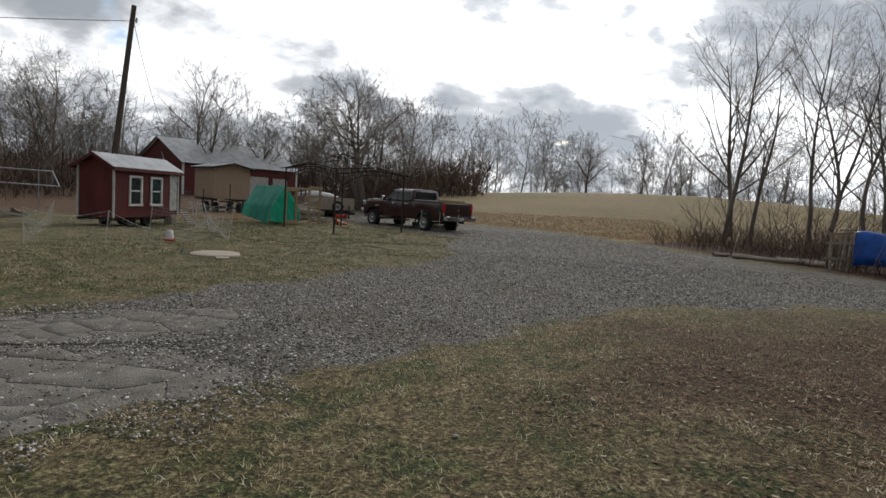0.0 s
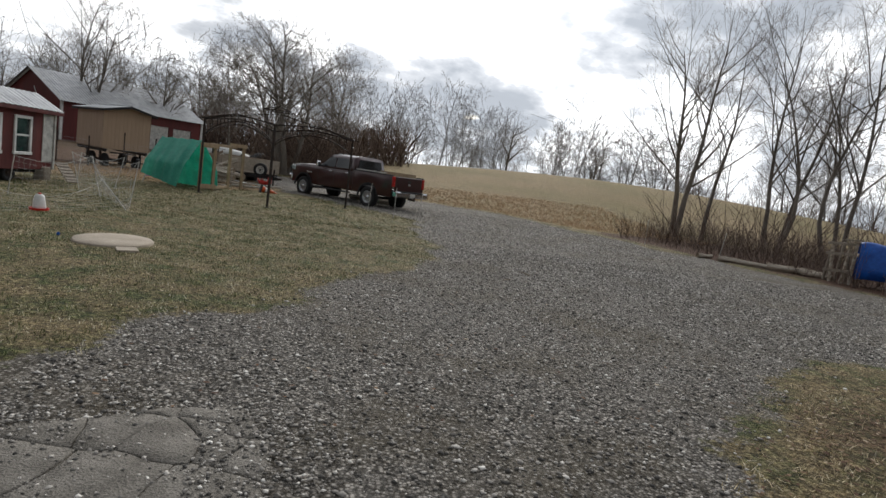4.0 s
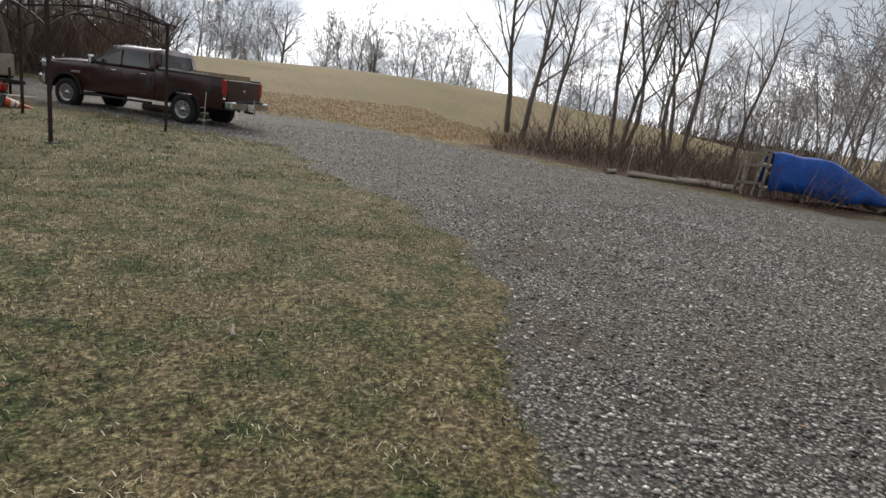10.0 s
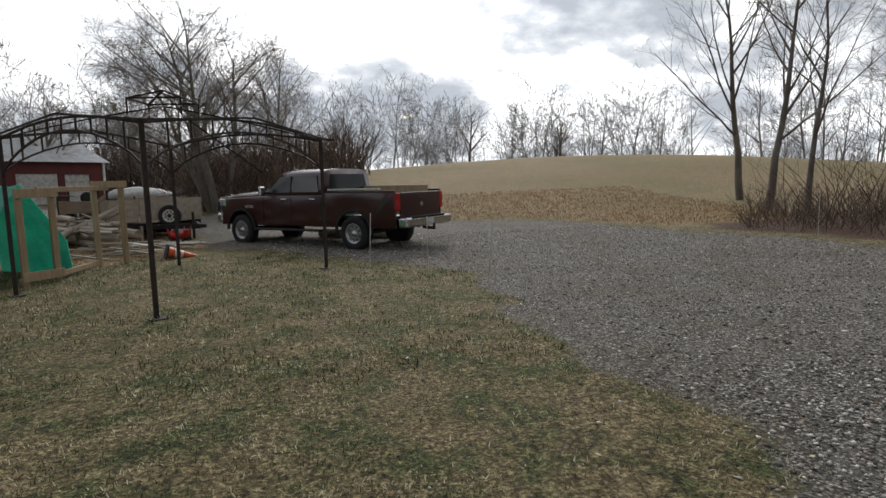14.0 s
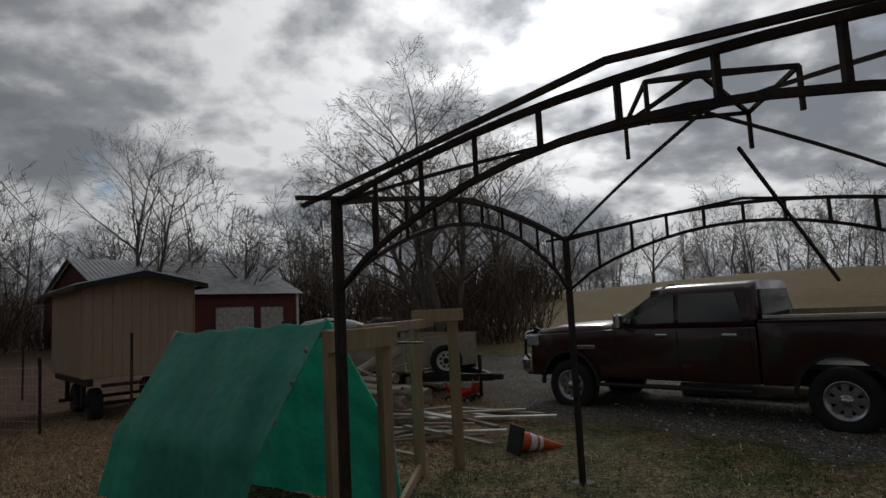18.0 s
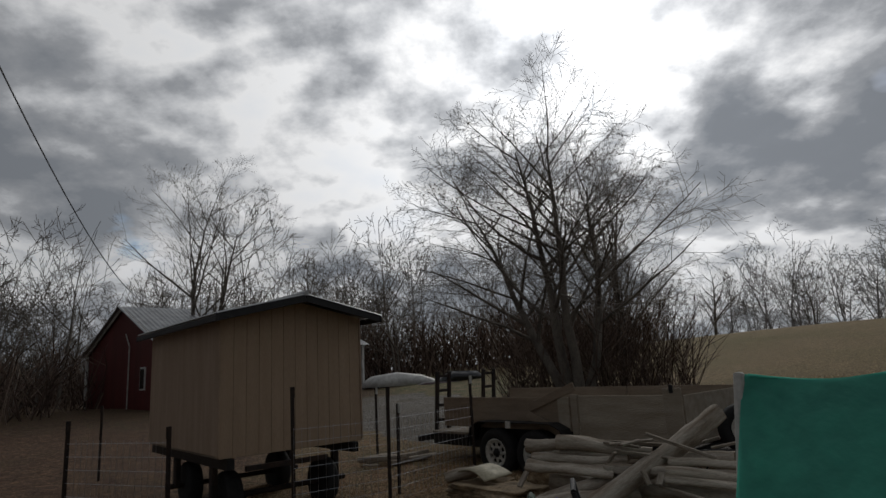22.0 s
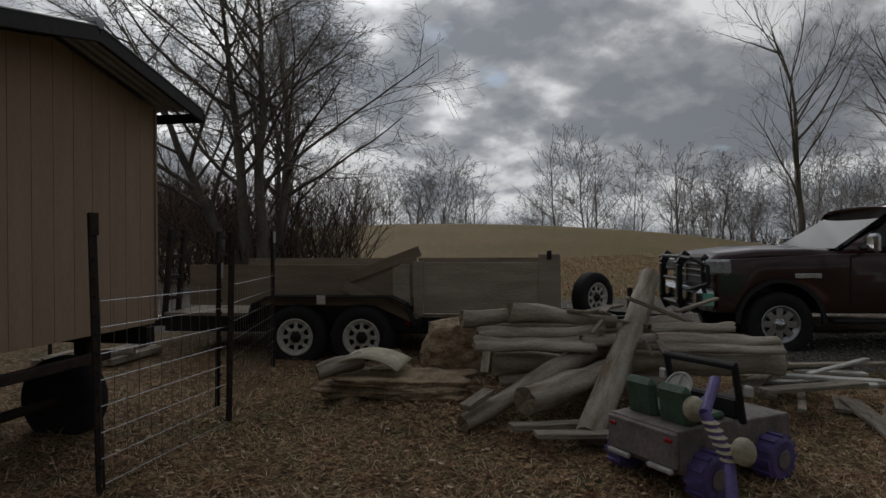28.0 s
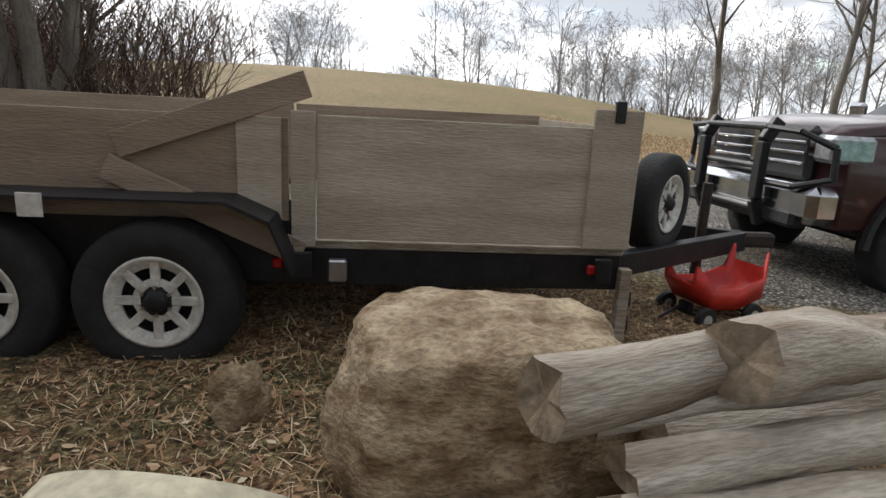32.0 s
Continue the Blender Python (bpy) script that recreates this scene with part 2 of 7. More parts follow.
JEEP_GREY = mat("faded_mauve_plastic", (0.26, 0.22, 0.21), 0.6, var=0.3, scale=7)
CREAM = mat("cream_plastic", (0.55, 0.5, 0.36), 0.55, var=0.2, scale=10)
NET = mat("white_netting", (0.6, 0.6, 0.57), 0.7, var=0.1, scale=5, bump=0.0)
POLE_WOOD = mat("utility_pole_wood", (0.13, 0.105, 0.085), 0.95, var=0.3, scale=4, bscale=25, bump=0.5, stretch=(3, 3, 0.3))
SUV_GREY = mat("slate_paint", (0.05, 0.062, 0.072), 0.3, 0.3, var=0.1, scale=3, bump=0.01, coat=0.6)



def let_light_through(m, share):
    """Thin woven sheet: part of the light passes to its other side."""
    nt = m.node_tree
    b, out = nt.nodes["Principled BSDF"], nt.nodes["Material Output"]
    tr, mx = nt.nodes.new("ShaderNodeBsdfTranslucent"), nt.nodes.new("ShaderNodeMixShader")
    mx.inputs[0].default_value = share
    nt.links.new(b.inputs["Base Color"].links[0].from_socket, tr.inputs[0])
    nt.links.new(b.outputs[0], mx.inputs[1]), nt.links.new(tr.outputs[0], mx.inputs[2]), nt.links.new(mx.outputs[0], out.inputs[0])


let_light_through(GREEN_TARP, 0.55)
let_light_through(BLUE_TARP, 0.15)

# ---- mesh helpers ----


def part(name, bm, material, parent=None, label="", smooth=False):
    me = bpy.data.meshes.new(name)
    bm.to_mesh(me)
    bm.free()
    for m in material if isinstance(material, (list, tuple)) else [material]:
        me.materials.append(m)
    if smooth:
        me.polygons.foreach_set("use_smooth", [True] * len(me.polygons))
    ob = new(name, me)
    if parent is not None:
        ob.parent = parent
    if label:
        ob["label"] = label
    return ob


def thing(name, m, label, category, group="", kind=""):
    ob = new(name)
    ob.empty_display_size = 0.2
    ob.matrix_world = m
    return tagged(ob, label, category, group, kind)


def box(bm, c, s, m=None, bevel=0.0):
    """A box of size s round c; m turns it; bevel rounds its edges."""
    r = bmesh.ops.create_cube(bm, size=1.0)
    vs = r["verts"]
    bmesh.ops.scale(bm, vec=s, verts=vs)
    if bevel > 0:
        es = list({e for v in vs for e in v.link_edges})
        q = bmesh.ops.bevel(bm, geom=es, offset=min(bevel, 0.45 * min(s)), segments=1, affect="EDGES", profile=0.5)
        vs = list({v for f_ in q["faces"] for v in f_.verts} | {v for v in vs if v.is_valid})
    t = Matrix.Translation(c)
    bmesh.ops.transform(bm, matrix=(t @ m) if m is not None else t, verts=[v for v in vs if v.is_valid])
    return bm


def tube(bm, p0, p1, r0, r1=None, seg=10, cap=True):
    """A round bar from p0 to p1."""
    p0, p1 = Vector(p0), Vector(p1)
    d = p1 - p0
    q = bmesh.ops.create_cone(bm, cap_ends=cap, segments=seg, radius1=r0, radius2=r0 if r1 is None else r1, depth=d.length)
    bmesh.ops.transform(bm, matrix=Matrix.Translation((p0 + p1) / 2) @ d.to_track_quat("Z", "Y").to_matrix().to_4x4(), verts=q["verts"])
    return bm


def beam(bm, p0, p1, w, h, bevel=0.004):
    """A square bar from p0 to p1, w wide and h high."""
    p0, p1 = Vector(p0), Vector(p1)
    d = p1 - p0
    up = Vector((0, 0, 1)) if abs(d.normalized().z) < 0.95 else Vector((0, 1, 0))
    x = d.normalized()
    y = up.cross(x).normalized()
    z = x.cross(y)
    m = Matrix((x, y, z)).transposed().to_4x4()
    return box(bm, (p0 + p1) / 2, (d.length, w, h), m, bevel)


def prism(bm, outline, y0, y1, bevel=0.0, axis="y"):
    """An outline in x, z drawn out from y0 to y1 (or in x, y from z0 to z1)."""
    def at(a, b, c):
        return (a, c, b) if axis == "y" else (a, b, c)
    v0 = [bm.verts.new(at(a, b, y0)) for a, b in outline]
    v1 = [bm.verts.new(at(a, b, y1)) for a, b in outline]
    n = len(outline)
    fs = [bm.faces.new(v0), bm.faces.new(v1[::-1])]
    for i in range(n):
        fs.append(bm.faces.new((v0[i], v1[i], v1[(i + 1) % n], v0[(i + 1) % n])))
    bmesh.ops.recalc_face_normals(bm, faces=fs)
    if bevel:
        es = list({e for f_ in fs for e in f_.edges})
        bmesh.ops.bevel(bm, geom=es, offset=bevel, segments=2, affect="EDGES", profile=0.6)
    return bm


def rings(bm, loops, closed=True, cap=True):
    """A skin through loops of points."""
    vs = [[bm.verts.new(p) for p in lp] for lp in loops]
    for a, b in zip(vs, vs[1:]):
        n = len(a)
        for i in range(n if closed else n - 1):
            bm.faces.new((a[i], a[(i + 1) % n], b[(i + 1) % n], b[i]))
    if cap and closed:
        bm.faces.new(vs[0][::-1]), bm.faces.new(vs[-1])
    bmesh.ops.recalc_face_normals(bm, faces=bm.faces)
    return bm


def lathe(bm, profile, seg=24, m=None):
    """Turns a profile of (radius, height) round z."""
    loops = [[Vector((r * math.cos(2 * math.pi * i / seg), r * math.sin(2 * math.pi * i / seg), h)) for i in range(seg)] for r, h in profile]
    if m is not None:
        loops = [[m @ p for p in lp] for lp in loops]
    return rings(bm, loops)


def B():
    return bmesh.new()


def bulk(name, verts, faces, material):
    """One mesh of many small pieces."""
    me = bpy.data.meshes.new(name)
    verts = np.asarray(verts, np.float32)
    faces = np.asarray(faces, np.int32)
    k = faces.shape[1]
    me.vertices.add(len(verts))
    me.vertices.foreach_set("co", verts.ravel())
    me.loops.add(faces.size)
    me.loops.foreach_set("vertex_index", faces.ravel())
    me.polygons.add(len(faces))
    me.polygons.foreach_set("loop_start", np.arange(0, faces.size, k, dtype=np.int32))
    me.update(calc_edges=True)
    me.materials.append(material)
    return new(name, me)


# ---- ground ----
GRAVEL = [(-15.05, 0.54), (-9.67, 3.87), (-4.79, 6.37), (-3.76, 7.52), (-2.76, 9.57), (-1.72, 11.39), (-0.54, 13.54), (0.11, 16.66), (0.21, 19.35), (0.64, 22.57), (-0.64, 24.72), (-2.37, 26.88), (-4.19, 29.02), (-4.94, 31.6), (-6.77, 34.4), (-9.67, 36.55), (-12.9, 40.85), (-16.66, 49.45), (-10.75, 51.06), (-6.45, 40.85), (-2.15, 36.01), (2.69, 33.86), (6.23, 32.57), (8.28, 26.88), (10, 22.14), (12.04, 15.91), (25.8, 13.44), (25.8, 8.06), (12.9, 9.89), (8.06, 10.54), (5.05, 10), (3.44, 9.24), (1.94, 8.17), (0.43, 6.02), (-0.75, 4.84), (-1.83, 3.65), (-2.47, 2.15), (-5.38, -1.61), (-15.05, -4.3)]
YARD = [(-32.25, 23.65), (-12.9, 23.11), (-9.67, 24.19), (-7.52, 26.34), (-5.91, 26.88), (-4.51, 29.02), (-4.94, 31.6), (-6.77, 34.4), (-9.67, 36.55), (-12.9, 40.85), (-32.25, 45.15)]
FIELD = [(2.69, 33.86), (6.23, 32.57), (9.14, 27.41), (15.05, 29.02), (32.25, 22.57), (96.75, 21.5), (430, 10.75), (430, 537.5), (-64.5, 537.5), (-8.6, 64.5), (-4.3, 45.15), (-2.15, 36.01)]
BRUSH = [(8.81, 27.73), (10.32, 22.14), (12.25, 16.34), (25.8, 13.97), (43, 12.9), (43, 20.43), (27.95, 25.8), (19.35, 31.17), (12.9, 31.71)]


def smooth(a, lo, hi):
    t = np.clip((a - lo) / (hi - lo), 0, 1)
    return t * t * (3 - 2 * t)


def ground_z(x, y):
    """Height of the ground: a level yard, a broad rise of field beyond it, lower ground to the east."""
    x, y = np.asarray(x, float), np.asarray(y, float)
    hill = 3.3 * np.exp(-(((x - 34) / 34) ** 2) - ((y - 72) / 30) ** 2) * smooth(y - 0.15 * x, 26, 50)
    hill += 1.2 * np.exp(-(((x - 2) / 30) ** 2) - ((y - 85) / 30) ** 2)
    east = -1.6 * smooth(x, 14, 45) * (1 - smooth(y, 14, 40))
    back = 1.5 * smooth(y, 110, 220) - 1.2 * smooth(x, 50, 120)
    west = 0.35 * smooth(-x, 13, 26) * smooth(y, 30, 50)
    lump = 0.018 * np.sin(x * 1.7 + 0.6 * y) * np.sin(y * 1.3 - 0.4 * x) + 0.01 * np.sin(x * 4.1 + 1) * np.sin(y * 3.7)
    mound = 0.19 * np.exp(-(((x + 8.3) ** 2 + (y - 30.75) ** 2) / 0.95 ** 2))
    dip = -0.13 * np.exp(-(((x + 10.6) ** 2 + (y - 20.7) ** 2) / 2.6 ** 2))
    return hill + east + back + west + lump * 0.8 + mound + dip


def gz(x, y):
    return float(ground_z(x, y))


def inside_depth(poly, x, y):
    """Signed distance to an outline: positive inside."""
    p = np.array(poly, float)
    d = np.full(x.shape, 1e9)
    c = np.zeros(x.shape, bool)
    for (x0, y0), (x1, y1) in zip(p, np.roll(p, -1, 0)):
        ex, ey = x1 - x0, y1 - y0
        t = np.clip(((x - x0) * ex + (y - y0) * ey) / (ex * ex + ey * ey), 0, 1)
        d = np.minimum(d, np.hypot(x - x0 - t * ex, y - y0 - t * ey))
        if y0 != y1:
            c ^= ((y0 > y) != (y1 > y)) & (x < (x1 - x0) * (y - y0) / (y1 - y0) + x0)
    return np.where(c, d, -d)


def wob(x, y):
    return 0.28 * np.sin(1.3 * x + 2.1 * np.sin(0.7 * y)) + 0.2 * np.sin(2.9 * y + 1.7 * np.sin(1.9 * x)) + 0.08 * np.sin(7 * x + 5 * y)


def gravel_mask(x, y):
    return smooth(inside_depth(GRAVEL, x, y) + wob(x, y) * 0.7, -0.25, 0.35)


def axis(lo, hi, step, far, grow=1.22):
    mid = list(np.arange(lo, hi + 1e-6, step))
    up, s = [mid[-1]], step
    while up[-1] < far:
        s *= grow
        up.append(up[-1] + s)
    dn, s = [mid[0]], step
    while dn[-1] > -far:
        s *= grow
        dn.append(dn[-1] - s)
    return np.array(dn[:0:-1] + mid + up[1:])


def make_ground():
    xs, ys = axis(-16, 15, 0.14, 900), axis(-3, 38, 0.14, 900)
    X, Y = np.meshgrid(xs, ys)
    x, y = X.ravel(), Y.ravel()
    z = ground_z(x, y)
    g = gravel_mask(x, y)
    z = z - 0.02 * g
    nx, ny = len(xs), len(ys)
    i = np.arange(nx * ny).reshape(ny, nx)
    f4 = np.stack([i[:-1, :-1], i[:-1, 1:], i[1:, 1:], i[1:, :-1]], -1).reshape(-1, 4)
    ob = bulk("ground", np.stack([x, y, z], 1), f4, ground_material())
    me = ob.data
    me.polygons.foreach_set("use_smooth", [True] * len(me.polygons))
    fields = {"gravel": g, "field": smooth(inside_depth(FIELD, x, y) + 2 * wob(x, y), -1.2, 1.5), "yard": smooth(inside_depth(YARD, x, y) + wob(x, y), -1.0, 0.8), "brush": smooth(inside_depth(BRUSH, x, y) + wob(x, y), -0.3, 0.5), "litter": np.maximum(smooth(4.3 - np.hypot((x - 6.3) * 0.85, (y - 5.0)) + 1.4 * wob(x, y), -0.6, 1.8), smooth(-12.4 - x + wob(x, y), -0.5, 1.5) * smooth(y, 22, 25))}
    for k, v in fields.items():
        a = me.attributes.new(k, "FLOAT", "POINT")
        a.data.foreach_set("value", v.astype(np.float32))
    tagged(ob, "patchy lawn, gravel drive and dry field", "ground", kind="structure")
    return ob


def ground_material():
    m = bpy.data.materials.new("ground")
    m.use_nodes = True
    nt = m.node_tree
    N, L = nt.nodes.new, nt.links.new
    b = nt.nodes["Principled BSDF"]
    b.inputs["Roughness"].default_value = 0.95
    b.inputs["Specular IOR Level"].default_value = 0.2
    tc = N("ShaderNodeTexCoord")

    def noise_tex(s, d=6, r=0.6):
        n = N("ShaderNodeTexNoise")
        n.inputs["Scale"].default_value, n.inputs["Detail"].default_value, n.inputs["Roughness"].default_value = s, d, r
        L(tc.outputs["Object"], n.inputs[0])
        return n.outputs[0]

    def ramp(src, *stops):
        r = N("ShaderNodeValToRGB")
        e = r.color_ramp.elements
        e[0].position, e[0].color = stops[0][0], (*stops[0][1], 1)
        e[1].position, e[1].color = stops[-1][0], (*stops[-1][1], 1)
        for p, c in stops[1:-1]:
            k = e.new(p)
            k.color = (*c, 1)
        L(src, r.inputs[0])
        return r.outputs[0]

    def mix(fac, a, c, mode="MIX"):
        n = N("ShaderNodeMix")
        n.data_type, n.blend_type = "RGBA", mode
        for s, v in ((n.inputs[0], fac), (n.inputs[6], a), (n.inputs[7], c)):
            if isinstance(v, (int, float)):
                s.default_value = v
            elif isinstance(v, tuple):
                s.default_value = (*v, 1)
            else:
                L(v, s)
        return n.outputs[2]

    def attr(k):
        a = N("ShaderNodeAttribute")
        a.attribute_name = k
        return a.outputs["Fac"]

    patch, mid, fine = noise_tex(0.55, 5), noise_tex(4.5, 6, 0.65), noise_tex(38, 5, 0.7)
    green = ramp(fine, (0.36, (0.012, 0.018, 0.006)), (0.5, (0.05, 0.068, 0.022)), (0.64, (0.17, 0.185, 0.075)))
    straw = ramp(fine, (0.34, (0.035, 0.025, 0.012)), (0.5, (0.16, 0.122, 0.063)), (0.66, (0.4, 0.33, 0.2)))
    dirt = ramp(fine, (0.32, (0.06, 0.032, 0.018)), (0.52, (0.24, 0.142, 0.08)), (0.7, (0.48, 0.32, 0.19)))
    leaves = ramp(fine, (0.3, (0.03, 0.016, 0.011)), (0.52, (0.085, 0.045, 0.03)), (0.75, (0.2, 0.13, 0.085)))
    lawn = mix(ramp(noise_tex(1.7, 6), (0.42, (0, 0, 0)), (0.58, (1, 1, 1))), green, straw)
    lawn = mix(ramp(mid, (0.42, (0, 0, 0)), (0.66, (0.85, 0.85, 0.85))), lawn, straw)
    fieldc = mix(ramp(noise_tex(0.09, 5), (0.38, (0, 0, 0)), (0.66, (1, 1, 1))), mix(ramp(mid, (0.35, (0, 0, 0)), (0.65, (1, 1, 1))), (0.2, 0.148, 0.082), (0.3, 0.225, 0.13)), (0.19, 0.155, 0.075))
    yardc = mix(ramp(mid, (0.38, (0, 0, 0)), (0.62, (1, 1, 1))), dirt, straw)
    yardc = mix(ramp(patch, (0.5, (0, 0, 0)), (0.66, (0.5, 0.5, 0.5))), yardc, green)
    col = mix(attr("field"), lawn, fieldc)
    col = mix(attr("yard"), col, yardc)
    col = mix(attr("brush"), col, leaves)
    lit = N("ShaderNodeMath")
    lit.operation = "MULTIPLY"
    L(attr("litter"), lit.inputs[0]), L(ramp(mid, (0.3, (0.35, 0.35, 0.35)), (0.6, (1, 1, 1))), lit.inputs[1])
    col = mix(lit.outputs[0], col, leaves)
    clump = ramp(noise_tex(15, 5, 0.72), (0.36, (0.27, 0.26, 0.25)), (0.5, (0.92, 0.92, 0.92)), (0.62, (1.6, 1.6, 1.52)))
    col = mix(0.9, col, clump, "MULTIPLY")
    # gravel: cells of crushed stone darkened towards their rims, with patches of finer grit and worn wheel lines
    vor = N("ShaderNodeTexVoronoi")
    vor.inputs["Scale"].default_value = 46
    L(tc.outputs["Object"], vor.inputs["Vector"])
    grey = N("ShaderNodeSeparateColor")
    L(vor.outputs["Color"], grey.inputs[0])
    stone = ramp(grey.outputs[0], (0.0, (0.07, 0.066, 0.06)), (0.4, (0.2, 0.186, 0.167)), (0.75, (0.38, 0.353, 0.318)), (1.0, (0.68, 0.64, 0.585)))
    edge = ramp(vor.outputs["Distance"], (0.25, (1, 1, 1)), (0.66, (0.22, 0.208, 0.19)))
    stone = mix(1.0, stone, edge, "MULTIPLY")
    grit = ramp(fine, (0.3, (0.075, 0.068, 0.06)), (0.7, (0.24, 0.225, 0.205)))
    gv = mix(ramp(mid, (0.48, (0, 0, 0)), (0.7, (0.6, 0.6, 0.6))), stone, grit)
    gv = mix(ramp(patch, (0.47, (0, 0, 0)), (0.66, (0.6, 0.6, 0.6))), gv, (0.1, 0.082, 0.052))
    em = N("ShaderNodeMath")
    em.operation = "ADD"
    L(attr("gravel"), em.inputs[0])
    off = N("ShaderNodeMapRange")
    off.inputs[1].default_value, off.inputs[2].default_value, off.inputs[3].default_value, off.inputs[4].default_value = 0.3, 0.7, -0.3, 0.3
    L(noise_tex(9, 5, 0.7), off.inputs[0]), L(off.outputs[0], em.inputs[1])
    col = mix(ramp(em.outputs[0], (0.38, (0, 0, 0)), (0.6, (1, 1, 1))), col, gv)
    L(col, b.inputs["Base Color"])
    bp = N("ShaderNodeBump")
    bp.inputs["Strength"].default_value, bp.inputs["Distance"].default_value = 1.0, 0.04
    L(fine, bp.inputs["Height"]), L(bp.outputs[0], b.inputs["Normal"])
    return m


ground = make_ground()


# ---- broken old asphalt in the drive ----


def cut(poly, p, n):
    """The part of a convex outline on the inner side of the line through p."""
    out = []
    for i in range(len(poly)):
        a, b_ = poly[i], poly[(i + 1) % len(poly)]
        da, db = (a - p).dot(n), (b_ - p).dot(n)
        if da <= 0:
            out.append(a)
        if (da < 0 < db) or (db < 0 < da):
            out.append(a.lerp(b_, da / (da - db)))
    return out


def cracked_patch(name, outline, seeds, seed, label):
    """A flush patch broken into cells with narrow cracks between them."""
    t = thing(name, pose(0, 0, 0), label, "asphalt", "", "structure")
    rg = random.Random(seed)
    poly = [Vector(p) for p in outline]
    xs, ys = [p.x for p in poly], [p.y for p in poly]
    sites = [Vector((rg.uniform(min(xs), max(xs)), rg.uniform(min(ys), max(ys)))) for _ in range(seeds)]
    for s in sites:
        cell = list(poly)
        for o in sites:
            if o is not s and cell:
                d = o - s
                cell = cut(cell, s + d * 0.5 - d.normalized() * rg.uniform(0.001, 0.006), d)
        if len(cell) < 3:
            continue
        pts = []
        for i in range(len(cell)):
            a, b_ = cell[i], cell[(i + 1) % len(cell)]
            m = max(2, int((b_ - a).length / 0.09))
            for j in range(m):
                q = a.lerp(b_, j / m)
                v = Vector((q.x * 4.1, q.y * 4.1, 0))
                pts.append(q + Vector((noise.noise(v), noise.noise(v + Vector((9, 3, 0))))) * 0.035 + Vector((noise.noise(v * 5), noise.noise(v * 5 + Vector((4, 7, 0))))) * 0.012)
        c = sum(pts, Vector((0, 0))) / len(pts)
        lift = rg.uniform(-0.003, 0.003)
        bm = B()
        rings(bm, [[Vector((*(c + (p - c) * k), z + lift + gz(p.x, p.y))) for p in pts] for k, z in ((1.0, -0.05), (1.0, -0.014), (0.985, -0.01), (0.5, -0.008), (0.1, -0.008))])
        part("asphalt_piece", bm, ASPHALT, t, "", True)


cracked_patch("old_asphalt", [(-5.0, 5.5), (-4.0, 6.55), (-2.98, 6.95), (-2.6, 7.22), (-2.19, 7.34), (-1.97, 6.88), (-1.92, 6.25), (-2.09, 5.89), (-2.37, 5.61), (-4.2, 4.9)], 46, 4, "cracked grey patch of old asphalt in the gravel")
cracked_patch("old_asphalt", [(-6.0, 3.2), (-5.6, 4.4), (-3.2, 5.13), (-2.47, 5.31), (-1.57, 4.79), (-1.27, 4.24), (-1.62, 3.68), (-2.05, 3.29), (-2.33, 2.88), (-5.0, 1.9)], 70, 9, "cracked grey patch of old asphalt at the bank")


# ---- bare winter trees ----


class Limbs:
    def __init__(self):
        self.v, self.f, self.n = [], [], 0

    def add(self, pts, rad, seg):
        pts = np.asarray(pts, float)
        rad = np.asarray(rad, float)
        d = np.gradient(pts, axis=0)
        d /= np.linalg.norm(d, axis=1, keepdims=True) + 1e-9
        ref = np.where(np.abs(d[:, 2:3]) < 0.9, [[0, 0, 1.0]], [[1.0, 0, 0]])
        a = np.cross(d, ref)
        a /= np.linalg.norm(a, axis=1, keepdims=True) + 1e-9
        c = np.cross(d, a)
        th = np.arange(seg) * 2 * np.pi / seg
        ring = pts[:, None] + rad[:, None, None] * (np.cos(th)[None, :, None] * a[:, None] + np.sin(th)[None, :, None] * c[:, None])
        self.v.append(ring.reshape(-1, 3))
        n = len(pts)
        i = np.arange(n - 1)[:, None] * seg + np.arange(seg)[None]
        j = np.arange(n - 1)[:, None] * seg + (np.arange(seg) + 1)[None] % seg
        self.f.append(np.stack([i, j, j + seg, i + seg], -1).reshape(-1, 4) + self.n)
        self.n += n * seg

    def mesh(self, name, material):
        me = bpy.data.meshes.new(name)
        v, fc = np.concatenate(self.v), np.concatenate(self.f)
        me.from_pydata(v.tolist(), [], fc.tolist())
        me.materials.append(material)
        me.polygons.foreach_set("use_smooth", [True] * len(me.polygons))
        return me


